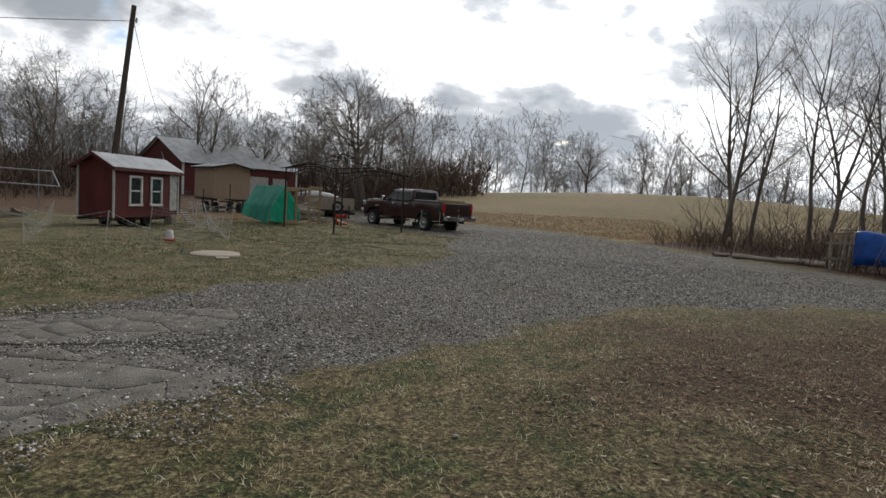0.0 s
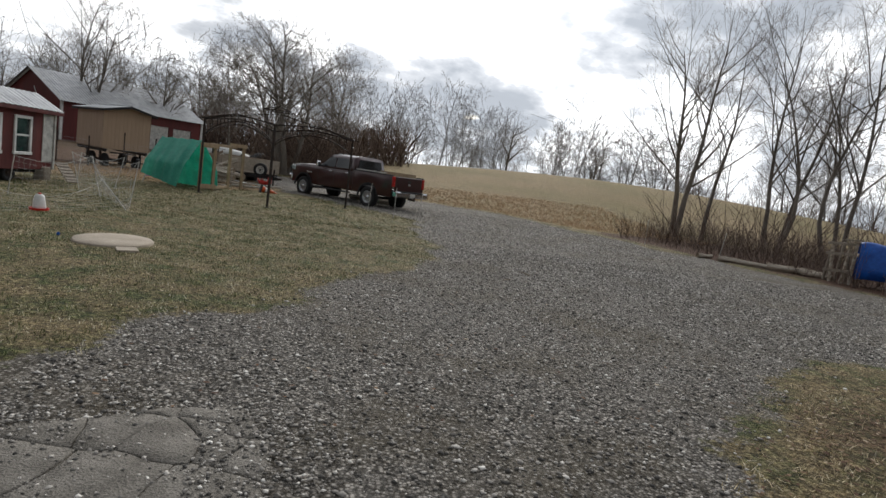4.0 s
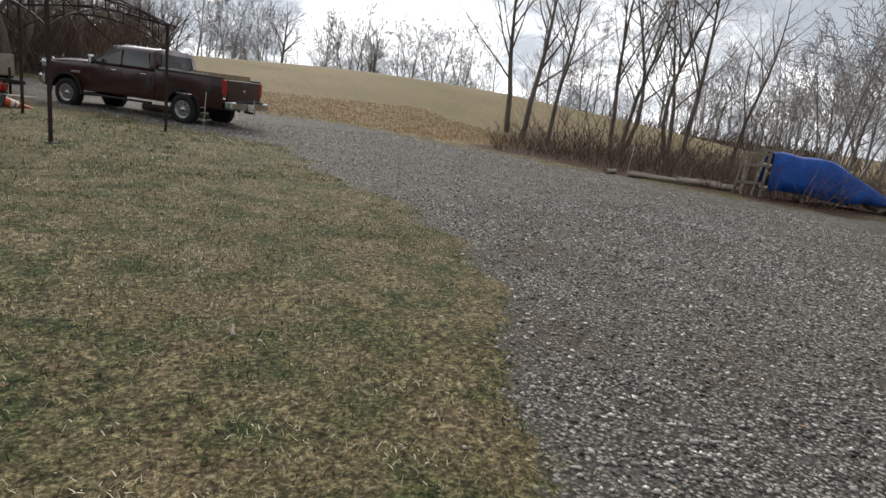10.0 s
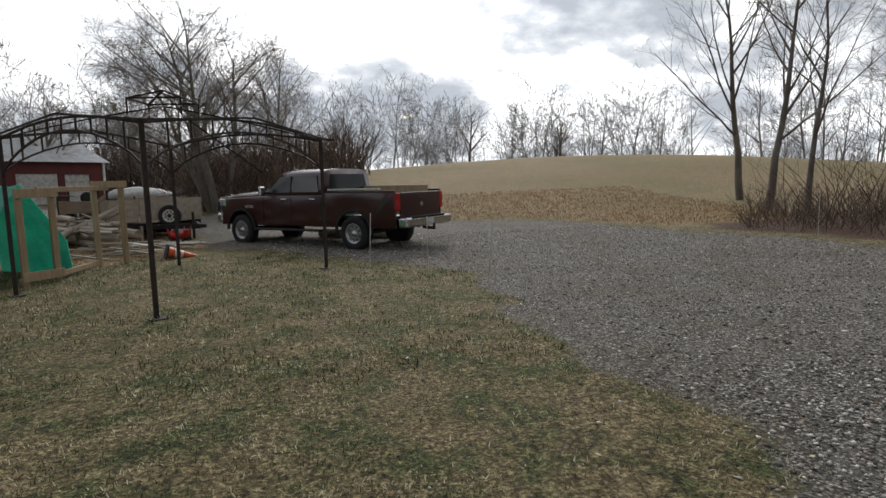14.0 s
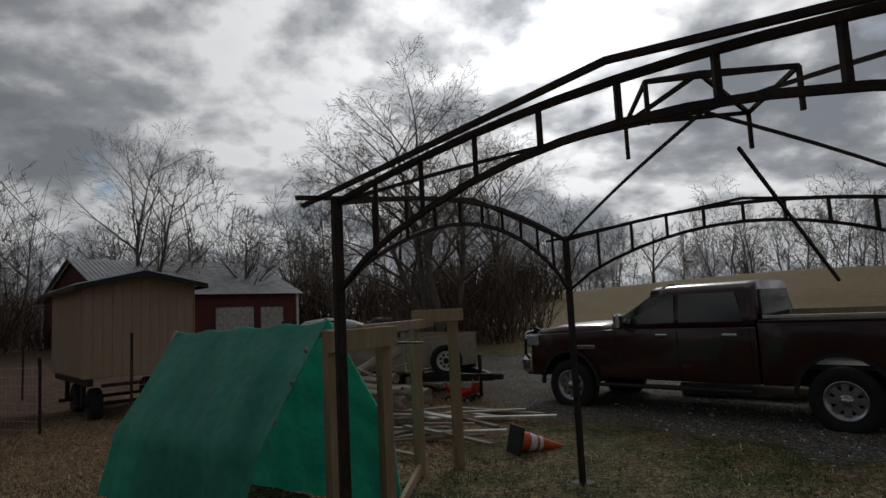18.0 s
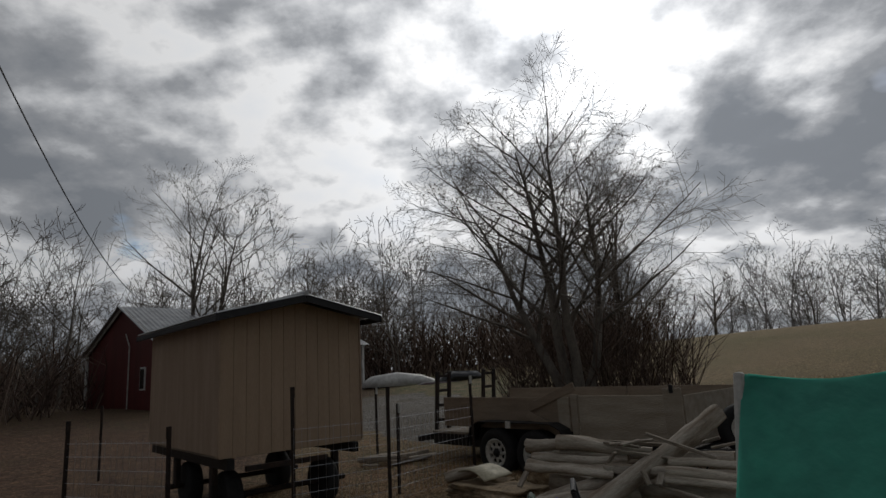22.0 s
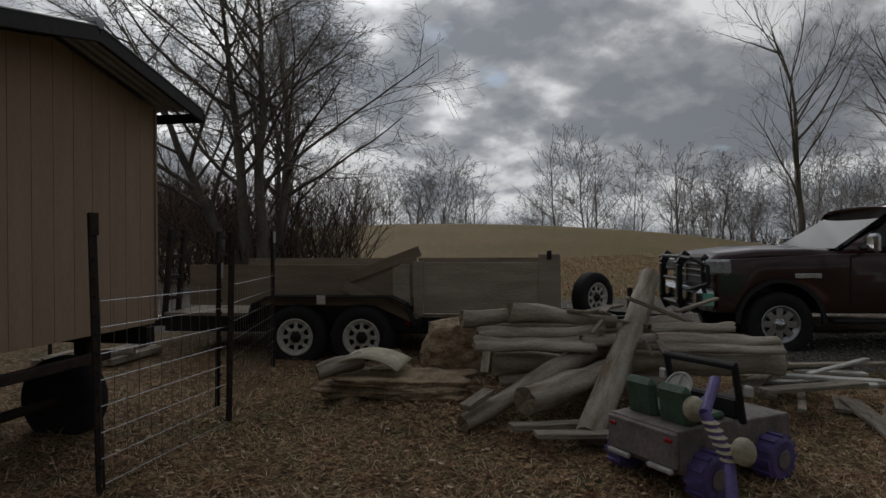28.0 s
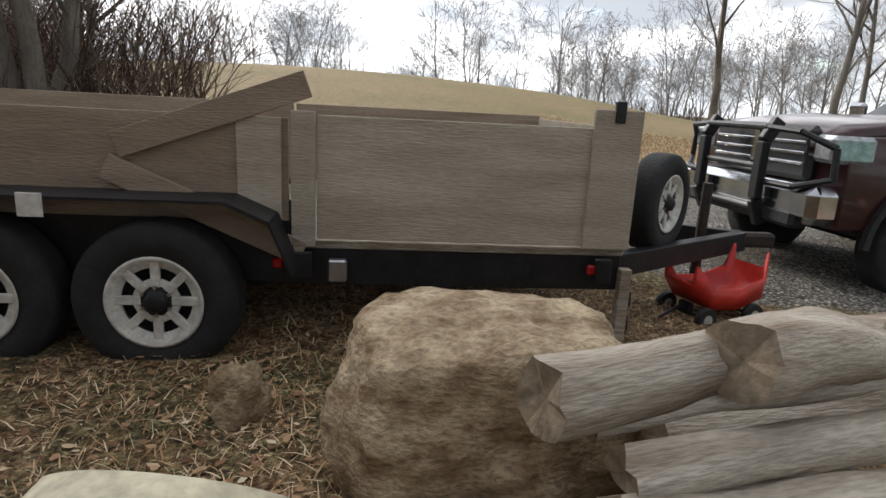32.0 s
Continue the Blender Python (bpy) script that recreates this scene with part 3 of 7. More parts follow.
def grow(rng, big, fine, p, d, length, r, level, kids, up, spread, bend=0.12, taper=0.25, far=False):
    """One limb with its side limbs; kids: how many at each level."""
    seg = 5 if level == 0 else (4 if level == 1 else 3)
    n = max(3, min(9, int(length / (0.7 if level < 2 else 0.5)) + 2))
    if far:
        n = (4, 3, 2, 2)[level]
    elif level >= 2:
        n = min(n, 4 if level == 2 else 3)
    pts, dirs = [np.array(p, float)], []
    d = np.array(d, float)
    for k in range(n):
        d = d + rng.normal(0, bend, 3) + np.array([0, 0, up * 0.1])
        d /= np.linalg.norm(d)
        dirs.append(d.copy())
        pts.append(pts[-1] + d * length / n)
    rad = r * (1 - (1 - taper) * np.linspace(0, 1, n + 1) ** 0.9)
    (big if level < 2 else fine).add(pts, np.maximum(rad, 0.014 if far else 0.0045), 3 if far else (7 if level == 0 else seg))
    if level >= len(kids):
        return
    m = kids[level]
    lo = 0.28 if level == 0 else 0.2
    for k in range(m):
        s = lo + (1 - lo) * ((k + rng.uniform(0, 0.9)) / m)
        s = min(s, 0.99)
        i = int(s * n)
        q = pts[i] + (pts[i + 1] - pts[i]) * (s * n - i)
        ax_ = rng.normal(0, 1, 3)
        ax_ -= ax_.dot(dirs[i]) * dirs[i]
        ax_ /= np.linalg.norm(ax_)
        ang = math.radians(rng.uniform(*spread))
        nd = dirs[i] * math.cos(ang) + ax_ * math.sin(ang)
        ln = length * rng.uniform(0.42, 0.66) * (1.12 - 0.55 * s)
        grow(rng, big, fine, q, nd, ln, max(0.0045, r * (1 - 0.7 * s) * rng.uniform(0.38, 0.6)), level + 1, kids, up, spread, bend, 0.2, far)


def tree_template(seed, height, kids, radius, stems=1, lean=0.0, up=0.35, spread=(25, 55), far=False):
    rng = np.random.default_rng(seed)
    big, fine = Limbs(), Limbs()
    for s in range(stems):
        a = 2 * math.pi * s / stems + rng.uniform(0, 0.6)
        tilt = lean if stems > 1 else lean * 0.4
        d = (math.cos(a) * tilt, math.sin(a) * tilt, 1.0)
        p = (0.18 * math.cos(a) * (stems > 1), 0.18 * math.sin(a) * (stems > 1), -0.25)
        grow(rng, big, fine, p, d, height * rng.uniform(0.82, 1.0), radius * (1.0 if stems == 1 else 0.62), 0, kids, up, spread, 0.07, 0.12, far)
    return big.mesh("trunk", BARK_HAZED if far else BARK), fine.mesh("crown", BARK_HAZED if far else TWIG)


TREE = {
    "spreading": tree_template(3, 9.0, (15, 8, 6, 3), 0.28, 4, 0.24, 0.2, (28, 62)),
    "oak": tree_template(7, 9.5, (15, 8, 5, 2), 0.25, 2, 0.16, 0.3, (30, 58)),
    "tall": tree_template(11, 13.0, (13, 7, 5, 1), 0.2, 1, 0.1, 0.45, (22, 50)),
    "tall_thin": tree_template(17, 12.5, (10, 6, 4), 0.14, 1, 0.2, 0.45, (20, 48)),
    "forked": tree_template(23, 12.0, (11, 7, 5, 1), 0.22, 2, 0.22, 0.4, (22, 55)),
    "round": tree_template(29, 8.0, (14, 8, 5), 0.2, 1, 0.1, 0.3, (30, 60)),
    "far_a": tree_template(31, 9.0, (11, 5, 3), 0.15, 1, 0.1, 0.3, (28, 58), True),
    "far_b": tree_template(37, 9.0, (7, 4, 4), 0.15, 2, 0.2, 0.3, (28, 60), True),
    "far_c": tree_template(41, 9.0, (10, 5, 3), 0.12, 1, 0.15, 0.35, (25, 52), True),
}


def plant(kind, x, y, h, turn, label, group="", z=None, wide=1.0):
    t, c = TREE[kind]
    zs = max(v.co.z for v in c.vertices) if (kind, "h") not in TREE else TREE[(kind, "h")]
    TREE[(kind, "h")] = zs
    s = h / zs
    ob = thing("tree", pose(x, y, gz(x, y) if z is None else z, 0, 0, turn), label, "tree", group)
    ob.scale = (s * wide, s * wide, s)
    for nm, me in (("trunk", t), ("crown", c)):
        k = new(nm, me)
        k.parent = ob
    return ob


plant("spreading", -5.7, 41.5, 10.0, 20, "large bare multi-stemmed tree with fine upswept twigs beyond the trailer", wide=1.15)
plant("oak", -3.1, 45.9, 9.4, 70, "bare tree with drooping twigs beside a larger one")
plant("oak", -22, 53.3, 13, 150, "tall bare tree with forking limbs behind the barn")
plant("round", -17.6, 57, 8.6, 30, "bare tree behind the barn roof")
plant("round", -20.2, 56.4, 7.3, 200, "smaller bare tree behind the barn roof")
plant("round", 22.6, 97.8, 12.4, 10, "lone bare tree on the crest of the field")
plant("oak", 44.6, 114.5, 16.1, 250, "bare tree at the far edge of the field")
for k, x, y, h, r in (("tall", 17.7, 35.5, 14.5, 0), ("tall_thin", 18.9, 34.6, 15, 90), ("tall", 20.6, 40.6, 16.1, 200), ("forked", 20.9, 31.4, 14.5, 120), ("tall_thin", 22.1, 32.2, 14.5, 20), ("forked", 22.8, 29.2, 14.5, 300), ("tall_thin", 24.1, 30.5, 14, 160), ("tall_thin", 25.8, 27.9, 12.9, 40)):
    x, y, h = -1.9 + 0.88 * (x + 1.9), 12.7 + 0.88 * (y - 12.7), h * 0.9
    plant(k, x, y, h, r, "tall bare tree in the overgrown row beside the field", "trees in the overgrown row")
plant("oak", 31.1, 20.3, 12.4, 60, "stout bare tree with wide low limbs behind the tarped woodpile")
plant("oak", 33.9, 15.6, 12.9, 170, "stout bare tree beyond the parked grey car")
plant("tall", 37.1, 14, 12.9, 20, "tall bare tree beyond the parked grey car")
plant("oak", -25.8, 38.7, 10.2, 80, "dark bare tree at the edge of the wood")
plant("tall", -29, 33.3, 11.8, 10, "dark bare tree at the edge of the wood")


def woods(name, label, spots, seed, lo, hi, kinds, skin=BARK_HAZED):
    """A stand of far trees as one mass."""
    rng = np.random.default_rng(seed)
    V, F, n = [], [], 0
    for x, y in spots:
        t, c = TREE[kinds[rng.integers(len(kinds))]]
        h = lo + (hi - lo) * rng.uniform(0, 1) ** 1.5
        for me in (t, c):
            co = np.empty(len(me.vertices) * 3, np.float32)
            me.vertices.foreach_get("co", co)
            co = co.reshape(-1, 3)
            fi = np.empty(len(me.polygons) * 4, np.int32)
            me.polygons.foreach_get("vertices", fi)
            a, s = rng.uniform(0, 6.28), h / 9.5
            ca, sa = math.cos(a), math.sin(a)
            V.append(np.stack([x + s * (co[:, 0] * ca - co[:, 1] * sa), y + s * (co[:, 0] * sa + co[:, 1] * ca), gz(x, y) - 0.3 + s * co[:, 2]], 1))
            F.append(fi.reshape(-1, 4) + n)
            n += len(co)
    ob = bulk(name, np.concatenate(V), np.concatenate(F), skin)
    return tagged(ob, label, "woods", kind="stuff")


def arc_spots(seed, n, a0, a1, r0, r1, cx=0.0, cy=10.0):
    rng = np.random.default_rng(seed)
    a = np.radians(rng.uniform(a0, a1, n))
    r = rng.uniform(r0, r1, n)
    return np.stack([cx + r * np.sin(a), cy + r * np.cos(a)], 1)


FAR = ("far_a", "far_b", "far_c")
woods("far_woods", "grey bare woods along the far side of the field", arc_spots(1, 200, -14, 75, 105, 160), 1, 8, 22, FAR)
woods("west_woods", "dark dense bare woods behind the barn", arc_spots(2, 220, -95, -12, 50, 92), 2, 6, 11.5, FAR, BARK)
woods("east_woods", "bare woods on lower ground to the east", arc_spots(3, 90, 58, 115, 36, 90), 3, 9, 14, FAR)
# never in view: this stand is added only to be reflected
woods("unseen_rear_woods", "unseen bare woods behind the yard, added for reflections", arc_spots(4, 20, 115, 265, 50, 80), 4, 8, 12, FAR)


# ---- buildings and sheds ----


def corrugated(bm, p00, p10, p01, wave=0.1, amp=0.012, thick=0.006):
    """A ribbed sheet: ribs run from p00 to p01, waves along p00 to p10."""
    p00, p10, p01 = Vector(p00), Vector(p10), Vector(p01)
    u, v = p10 - p00, p01 - p00
    nrm = u.cross(v).normalized()
    if nrm.z < 0:
        nrm = -nrm
    n = max(8, int(u.length / wave) * 4)
    top, low = [], []
    for i in range(n + 1):
        ph = 2 * math.pi * (i / n) * u.length / wave
        o = nrm * amp * max(-0.2, math.sin(ph))
        q = p00 + u * (i / n) + o
        top.append((bm.verts.new(q), bm.verts.new(q + v)))
        low.append((bm.verts.new(q - nrm * thick), bm.verts.new(q + v - nrm * thick)))
    for i in range(n):
        for row, flip in ((top, False), (low, True)):
            a, b_, c, d = row[i][0], row[i + 1][0], row[i + 1][1], row[i][1]
            bm.faces.new((d, c, b_, a) if flip else (a, b_, c, d))
        for k in (0, 1):
            bm.faces.new((top[i][k], low[i][k], low[i + 1][k], top[i + 1][k]))
    for i in (0, n):
        bm.faces.new((top[i][0], top[i][1], low[i][1], low[i][0]))
    bmesh.ops.recalc_face_normals(bm, faces=bm.faces)
    return bm


def small_wheel(parent, x, y, z, r, w, rim=RIM_WHITE, axis_turn=90):
    """A tyre with its rim; the axle lies along y."""
    m = Matrix.Translation((x, y, z)) @ pose(0, 0, 0, axis_turn, 0, 0)
    bm = B()
    prof = [(r * 0.6, -w / 2), (r * 0.9, -w / 2), (r * 0.985, -w * 0.36), (r, -w * 0.15), (r, w * 0.15), (r * 0.985, w * 0.36), (r * 0.9, w / 2), (r * 0.6, w / 2), (r * 0.58, 0)]
    lathe(bm, prof, 32, m)
    t = part("tyre", bm, RUBBER, parent, smooth=True)
    bm = B()
    lathe(bm, [(r * 0.6, -w * 0.4), (r * 0.6, w * 0.4), (r * 0.54, w * 0.42), (r * 0.5, w * 0.2), (r * 0.22, w * 0.22), (r * 0.2, w * 0.32), (r * 0.1, w * 0.34), (r * 0.02, w * 0.34)], 32, m)
    part("rim", bm, rim, parent, smooth=False)
    return t


def barn():
    ax_ = 49.0
    L, W, H, P = 10.9, 9.0, 3.05, 5.1
    b = thing("barn", pose(-21.6, 48.9, 0.2, 0, 0, ax_), "red metal-sided barn with a pale ribbed metal roof and white trim", "barn")
    bm = B()
    for y0, y1 in ((0.0, 0.14),):
        # long wall with real openings for a door and two garage doors
        spans = [(0, 1.2, 0.25, H), (1.2, 2.15, 2.35, H), (2.15, 5.6, 0.25, H), (5.6, 8.0, 2.25, H), (8.0, 8.4, 0.25, H), (8.4, 10.0, 2.2, H), (10.0, L, 0.25, H)]
        for a, c, z0, z1 in spans:
            box(bm, ((a + c) / 2, 0.07, (z0 + z1) / 2), (c - a, 0.14, z1 - z0))
    part("wall", bm, BARN_RED, b, "red ribbed metal long wall")
    bm = B()
    prism(bm, [(0.14, 0.25), (W, 0.25), (W, H), (W / 2, P), (0.14, H)], 0, 0.14)
    bmesh.ops.rotate(bm, cent=(0, 0, 0), matrix=Matrix.Rotation(radians(90), 3, "Z"), verts=bm.verts)
    bmesh.ops.translate(bm, vec=(0.14, 0, 0), verts=bm.verts)
    part("gable_wall", bm, BARN_RED, b)
    bm = B()
    prism(bm, [(0.14, 0.25), (W, 0.25), (W, H), (W / 2, P), (0.14, H)], 0, 0.14)
    bmesh.ops.rotate(bm, cent=(0, 0, 0), matrix=Matrix.Rotation(radians(90), 3, "Z"), verts=bm.verts)
    bmesh.ops.translate(bm, vec=(L, 0, 0), verts=bm.verts)
    part("gable_wall", bm, BARN_RED, b)
    bm = B()
    box(bm, (L / 2, W - 0.07, (H + 0.25) / 2), (L, 0.14, H - 0.25))
    part("wall", bm, BARN_RED, b)
    bm = B()
    box(bm, (L / 2, W / 2, 0.0), (L + 0.06, W + 0.06, 0.5))
    part("foundation", bm, CONCRETE, b, "bare concrete footing")
    for s in (0, 1):
        bm = B()
        e = W / 2 + 0.35
        z0 = P - (P - H) * e / (W / 2)
        y0 = -0.35 if s == 0 else W + 0.35
        corrugated(bm, (-0.3, y0, z0 + 0.06), (L + 0.3, y0, z0 + 0.06), (-0.3, W / 2, P + 0.06), 0.23, 0.03)
        part("roof", bm, TIN, b, "pale ribbed metal roof")
    for x, y in ((-0.02, -0.02), (L + 0.02, -0.02), (-0.02, W + 0.02)):
        bm = B()
        box(bm, (x, y, (H + 0.25) / 2), (0.16, 0.16, H - 0.25), bevel=0.01)
        part("corner_trim", bm, WHITE, b)
    for s in (0, 1):
        bm = B()
        beam(bm, (-0.1, -0.2 if s == 0 else W + 0.2, H - 0.1), (-0.1, W / 2, P - 0.02), 0.05, 0.16)
        part("rake_trim", bm, WHITE_DIRTY, b)
    bm = B()
    box(bm, (1.675, 0.05, 1.3), (0.93, 0.05, 2.08), bevel=0.01)
    d = part("door", bm, WHITE, b, "white entry door with small panes")
    for i in range(3):
        for j in range(2):
            bm = B()
            box(bm, (1.45 + 0.225 * i, 0.02, 1.85 + 0.22 * j), (0.18, 0.02, 0.18))
            part("pane", bm, GLASS_DARK, d)
    bm = B()
    box(bm, (1.2, -0.01, 1.3), (0.09, 0.04, 2.2)), box(bm, (2.15, -0.01, 1.3), (0.09, 0.04, 2.2)), box(bm, (1.675, -0.01, 2.4), (1.03, 0.04, 0.09))
    part("door_frame", bm, WHITE, b)
    for x0, x1, zt in ((5.6, 8.0, 2.25), (8.4, 10.0, 2.2)):
        g = None
        bm = B()
        box(bm, ((x0 + x1) / 2, 0.09, (0.2 + zt) / 2), (x1 - x0, 0.04, zt - 0.2))
        g = part("garage_door", bm, WHITE_DIRTY, b, "white sectional garage door")
        for k in range(4):
            bm = B()
            h = (zt - 0.25) / 4
            box(bm, ((x0 + x1) / 2, 0.062, 0.25 + h * (k + 0.5)), (x1 - x0 - 0.06, 0.02, h - 0.03), bevel=0.008)
            part("panel", bm, WHITE_DIRTY, g)
    bm = B()
    box(bm, (-0.02, 1.9, 1.7), (0.06, 0.55, 1.0), bevel=0.01)
    w = part("window_frame", bm, WHITE, b)
    bm = B()
    box(bm, (-0.05, 1.9, 1.7), (0.03, 0.42, 0.86))
    part("pane", bm, GLASS_DARK, w)
    bm = B()
    tube(bm, (-0.08, 3.4, 0.3), (-0.08, 3.4, 3.2), 0.03), tube(bm, (-0.08, 3.4, 3.2), (-0.08, 3.9, 3.8), 0.03)
    part("conduit", bm, WHITE_DIRTY, b)
    return b


def beige_coop():
    """A raised plywood coop: x along the planked gable, y back along its side."""
    ang = 41.2
    g = 0.0
    W, L, Z0, H, P = 1.87, 2.94, 0.82, 2.40, 2.61
    c = thing("chicken_coop", pose(-11.89, 30.53, g, 0, 0, ang), "raised tan plywood coop with a ribbed metal roof on dark wheels", "chicken coop")
    bm = B()
    prism(bm, [(0.02, Z0), (W - 0.02, Z0), (W - 0.02, H), (W / 2, P), (0.02, H)], 0.03, 0.05)
    w = part("gable_wall", bm, PLY, c)
    n = 12
    bw = W / n
    for i in range(n):
        x0, x1 = i * bw + 0.002, (i + 1) * bw - 0.002
        zt = lambda x: H + (P - H) * (1 - abs(x - W / 2) / (W / 2))
        bm = B()
        o = [(x0, Z0 - 0.02), (x1, Z0 - 0.02), (x1, zt(x1)), (x0, zt(x0))]
        if x0 < W / 2 < x1:
            o.insert(3, (W / 2, P))
        prism(bm, o, 0.0, 0.028)
        part("board", bm, COOP_BOARD, w)
    bm = B()
    prism(bm, [(0.02, Z0), (W - 0.02, Z0), (W - 0.02, H), (W / 2, P), (0.02, H)], L - 0.05, L)
    part("gable_wall", bm, PLY, c)
    for x in (0.0, W - 0.025):
        bm = B()
        box(bm, (x + 0.0125, L / 2, (Z0 + H) / 2), (0.025, L - 0.07, H - Z0), bevel=0.004)
        part("side_wall", bm, PLY, c, "tan plywood side sheet")
    for x in (-0.012, W + 0.012):
        bm = B()
        box(bm, (x, 0.03, (Z0 + H) / 2), (0.02, 0.09, H - Z0), bevel=0.004)
        part("corner_board", bm, PLY, c)
    bm = B()
    box(bm, (W / 2, L / 2, Z0 - 0.01), (W - 0.06, L - 0.12, 0.04))
    part("floor_board", bm, PLANK_GREY, c)
    for x in (0.12, W - 0.12):
        bm = B()
        beam(bm, (x, -0.05, Z0 - 0.09), (x, L + 0.05, Z0 - 0.09), 0.09, 0.12)
        part("chassis_beam", bm, BLACK_STEEL, c)
    for s in (0, 1):
        bm = B()
        ov, ro = 0.16, 0.32
        sl = (P - H) / (W / 2)
        if s == 0:
            corrugated(bm, (-ov, -ro, H - sl * ov + 0.05), (-ov, L + 0.2, H - sl * ov + 0.05), (W / 2, -ro, P + 0.05), 0.07, 0.011)
        else:
            corrugated(bm, (W + ov, -ro, H - sl * ov + 0.05), (W + ov, L + 0.2, H - sl * ov + 0.05), (W / 2, -ro, P + 0.05), 0.07, 0.011)
        part("roof_sheet", bm, TIN, c, "ribbed metal roofing")
        bm = B()
        x = -ov if s == 0 else W + ov
        beam(bm, (x, -ro + 0.02, H - sl * ov), (W / 2, -ro + 0.02, P), 0.03, 0.09)
        part("rake_board", bm, DARK_PLASTIC, c, "dark edge board")
        bm = B()
        beam(bm, (x, -ro, H - sl * ov - 0.01), (x, L + 0.2, H - sl * ov - 0.01), 0.03, 0.07)
        part("fascia", bm, DARK_PLASTIC, c)
    bm = B()
    tube(bm, (W / 2, -ro, P + 0.065), (W / 2, L + 0.2, P + 0.065), 0.035, seg=8)
    part("ridge_cap", bm, TIN, c)
    for y in (0.5, 1.9):
        bm = B()
        tube(bm, (-0.02, y, 0.3), (W + 0.02, y, 0.3), 0.035)
        part("axle", bm, RUSTY, c)
        for x, a in ((0.3, 0), (W - 0.3, 0)):
            m = thing_part("wheel", c)
            mm = pose(0, 0, 0, 0, 0, 90)
            small_wheel(m, 0, 0, 0, 0.3, 0.18, RUSTY)
            m.matrix_basis = Matrix.Translation((x, y, 0.3)) @ mm
        for x in (0.12, W - 0.12):
            bm = B()
            box(bm, (x, y, 0.5), (0.07, 0.12, 0.42), bevel=0.01)
            part("spring_block", bm, RUSTY, c)
    bm = B()
    beam(bm, (0.3, -0.02, 0.66), (1.35, -0.02, 0.66), 0.05, 0.06)
    part("tow_bar", bm, RUSTY, c)
    return c


def thing_part(name, parent):
    """A joint for the pieces of one part: a small hub mesh under its thing."""
    bm = B()
    tube(bm, (0, -0.02, 0), (0, 0.02, 0), 0.03, seg=8)
    return part(name, bm, BLACK_STEEL, parent)


def red_coop():
    ang = math.degrees(math.atan2(3.35, 0.52))
    L, W, Z0, H, P = 3.4, 1.25, 0.34, 2.0, 2.35
    c = thing("chicken_coop", pose(-10.62, 19.05, -0.12, 0, 0, ang), "small dark red shed coop with white windows on trailer wheels", "chicken coop")
    # long wall with two window openings; x along the wall, y away from the drive
    wins = [(0.75, 1.35, 0.72, 1.74), (1.85, 2.45, 0.72, 1.74)]
    bm = B()
    for a, d, z0, z1 in ((0, 0.75, Z0, H), (0.75, 1.35, Z0, 0.72), (0.75, 1.35, 1.74, H), (1.35, 1.85, Z0, H), (1.85, 2.45, Z0, 0.72), (1.85, 2.45, 1.74, H), (2.45, L, Z0, H)):
        box(bm, ((a + d) / 2, 0.03, (z0 + z1) / 2), (d - a, 0.06, z1 - z0))
    part("window_wall", bm, RED_SIDING, c)
    bm = B()
    box(bm, (L / 2, W - 0.03, (Z0 + H) / 2), (L, 0.06, H - Z0))
    part("wall", bm, RED_SIDING, c)
    for x in (0.06, L):
        bm = B()
        prism(bm, [(0.06, Z0), (W - 0.06, Z0), (W - 0.06, H), (W / 2, P), (0.06, H)], 0, 0.06)
        bmesh.ops.rotate(bm, cent=(0, 0, 0), matrix=Matrix.Rotation(radians(90), 3, "Z"), verts=bm.verts)
        bmesh.ops.translate(bm, vec=(x, 0, 0), verts=bm.verts)
        part("gable_wall", bm, RED_SIDING, c)
    for a, d, z0, z1 in wins:
        bm = B()
        t = 0.075
        box(bm, ((a + d) / 2, -0.015, z1 - t / 2), (d - a + 0.06, 0.05, t), bevel=0.006), box(bm, ((a + d) / 2, -0.02, z0 + t / 2), (d - a + 0.1, 0.06, t), bevel=0.006)
        for x in (a + t / 2 - 0.03, d - t / 2 + 0.03):
            box(bm, (x, -0.015, (z0 + z1) / 2), (t, 0.05, z1 - z0 - 2 * t), bevel=0.006)
        w = part("window", bm, WHITE, c, "white double-hung window frame")
        bm = B()
        box(bm, ((a + d) / 2, 0.0, (z0 + z1) / 2), (d - a - 2 * t + 0.06, 0.045, 0.05), bevel=0.004)
        part("meeting_rail", bm, WHITE, w)
        for z in ((z0 * 3 + z1) / 4, (z0 + z1 * 3) / 4):
            bm = B()
            box(bm, ((a + d) / 2, 0.02, z), (d - a, 0.008, (z1 - z0) / 2))
            part("pane", bm, GLASS_PALE, w)
    for x, y in ((-0.015, -0.015), (L + 0.015, -0.015), (-0.015, W + 0.015)):
        bm = B()
        box(bm, (x, y, (Z0 + H) / 2), (0.06, 0.06, H - Z0), bevel=0.006)
        part("corner_trim", bm, WHITE_DIRTY, c)
    for s in (0, 1):
        bm = B()
        ov, sl = 0.16, (P - H) / (W / 2)
        y0 = -ov if s == 0 else W + ov
        corrugated(bm, (-0.22, y0, H - sl * ov + 0.07), (L + 0.18, y0, H - sl * ov + 0.07), (-0.22, W / 2, P + 0.07), 0.2, 0.018)
        part("roof_sheet", bm, TIN, c, "pale ribbed metal roofing")
        bm = B()
        beam(bm, (-0.2, y0, H - sl * ov + 0.01), (-0.2, W / 2, P + 0.01), 0.03, 0.1)
        part("rake_board", bm, RED_SIDING, c)
        bm = B()
        beam(bm, (-0.2, y0, H - sl * ov), (L + 0.16, y0, H - sl * ov), 0.03, 0.09)
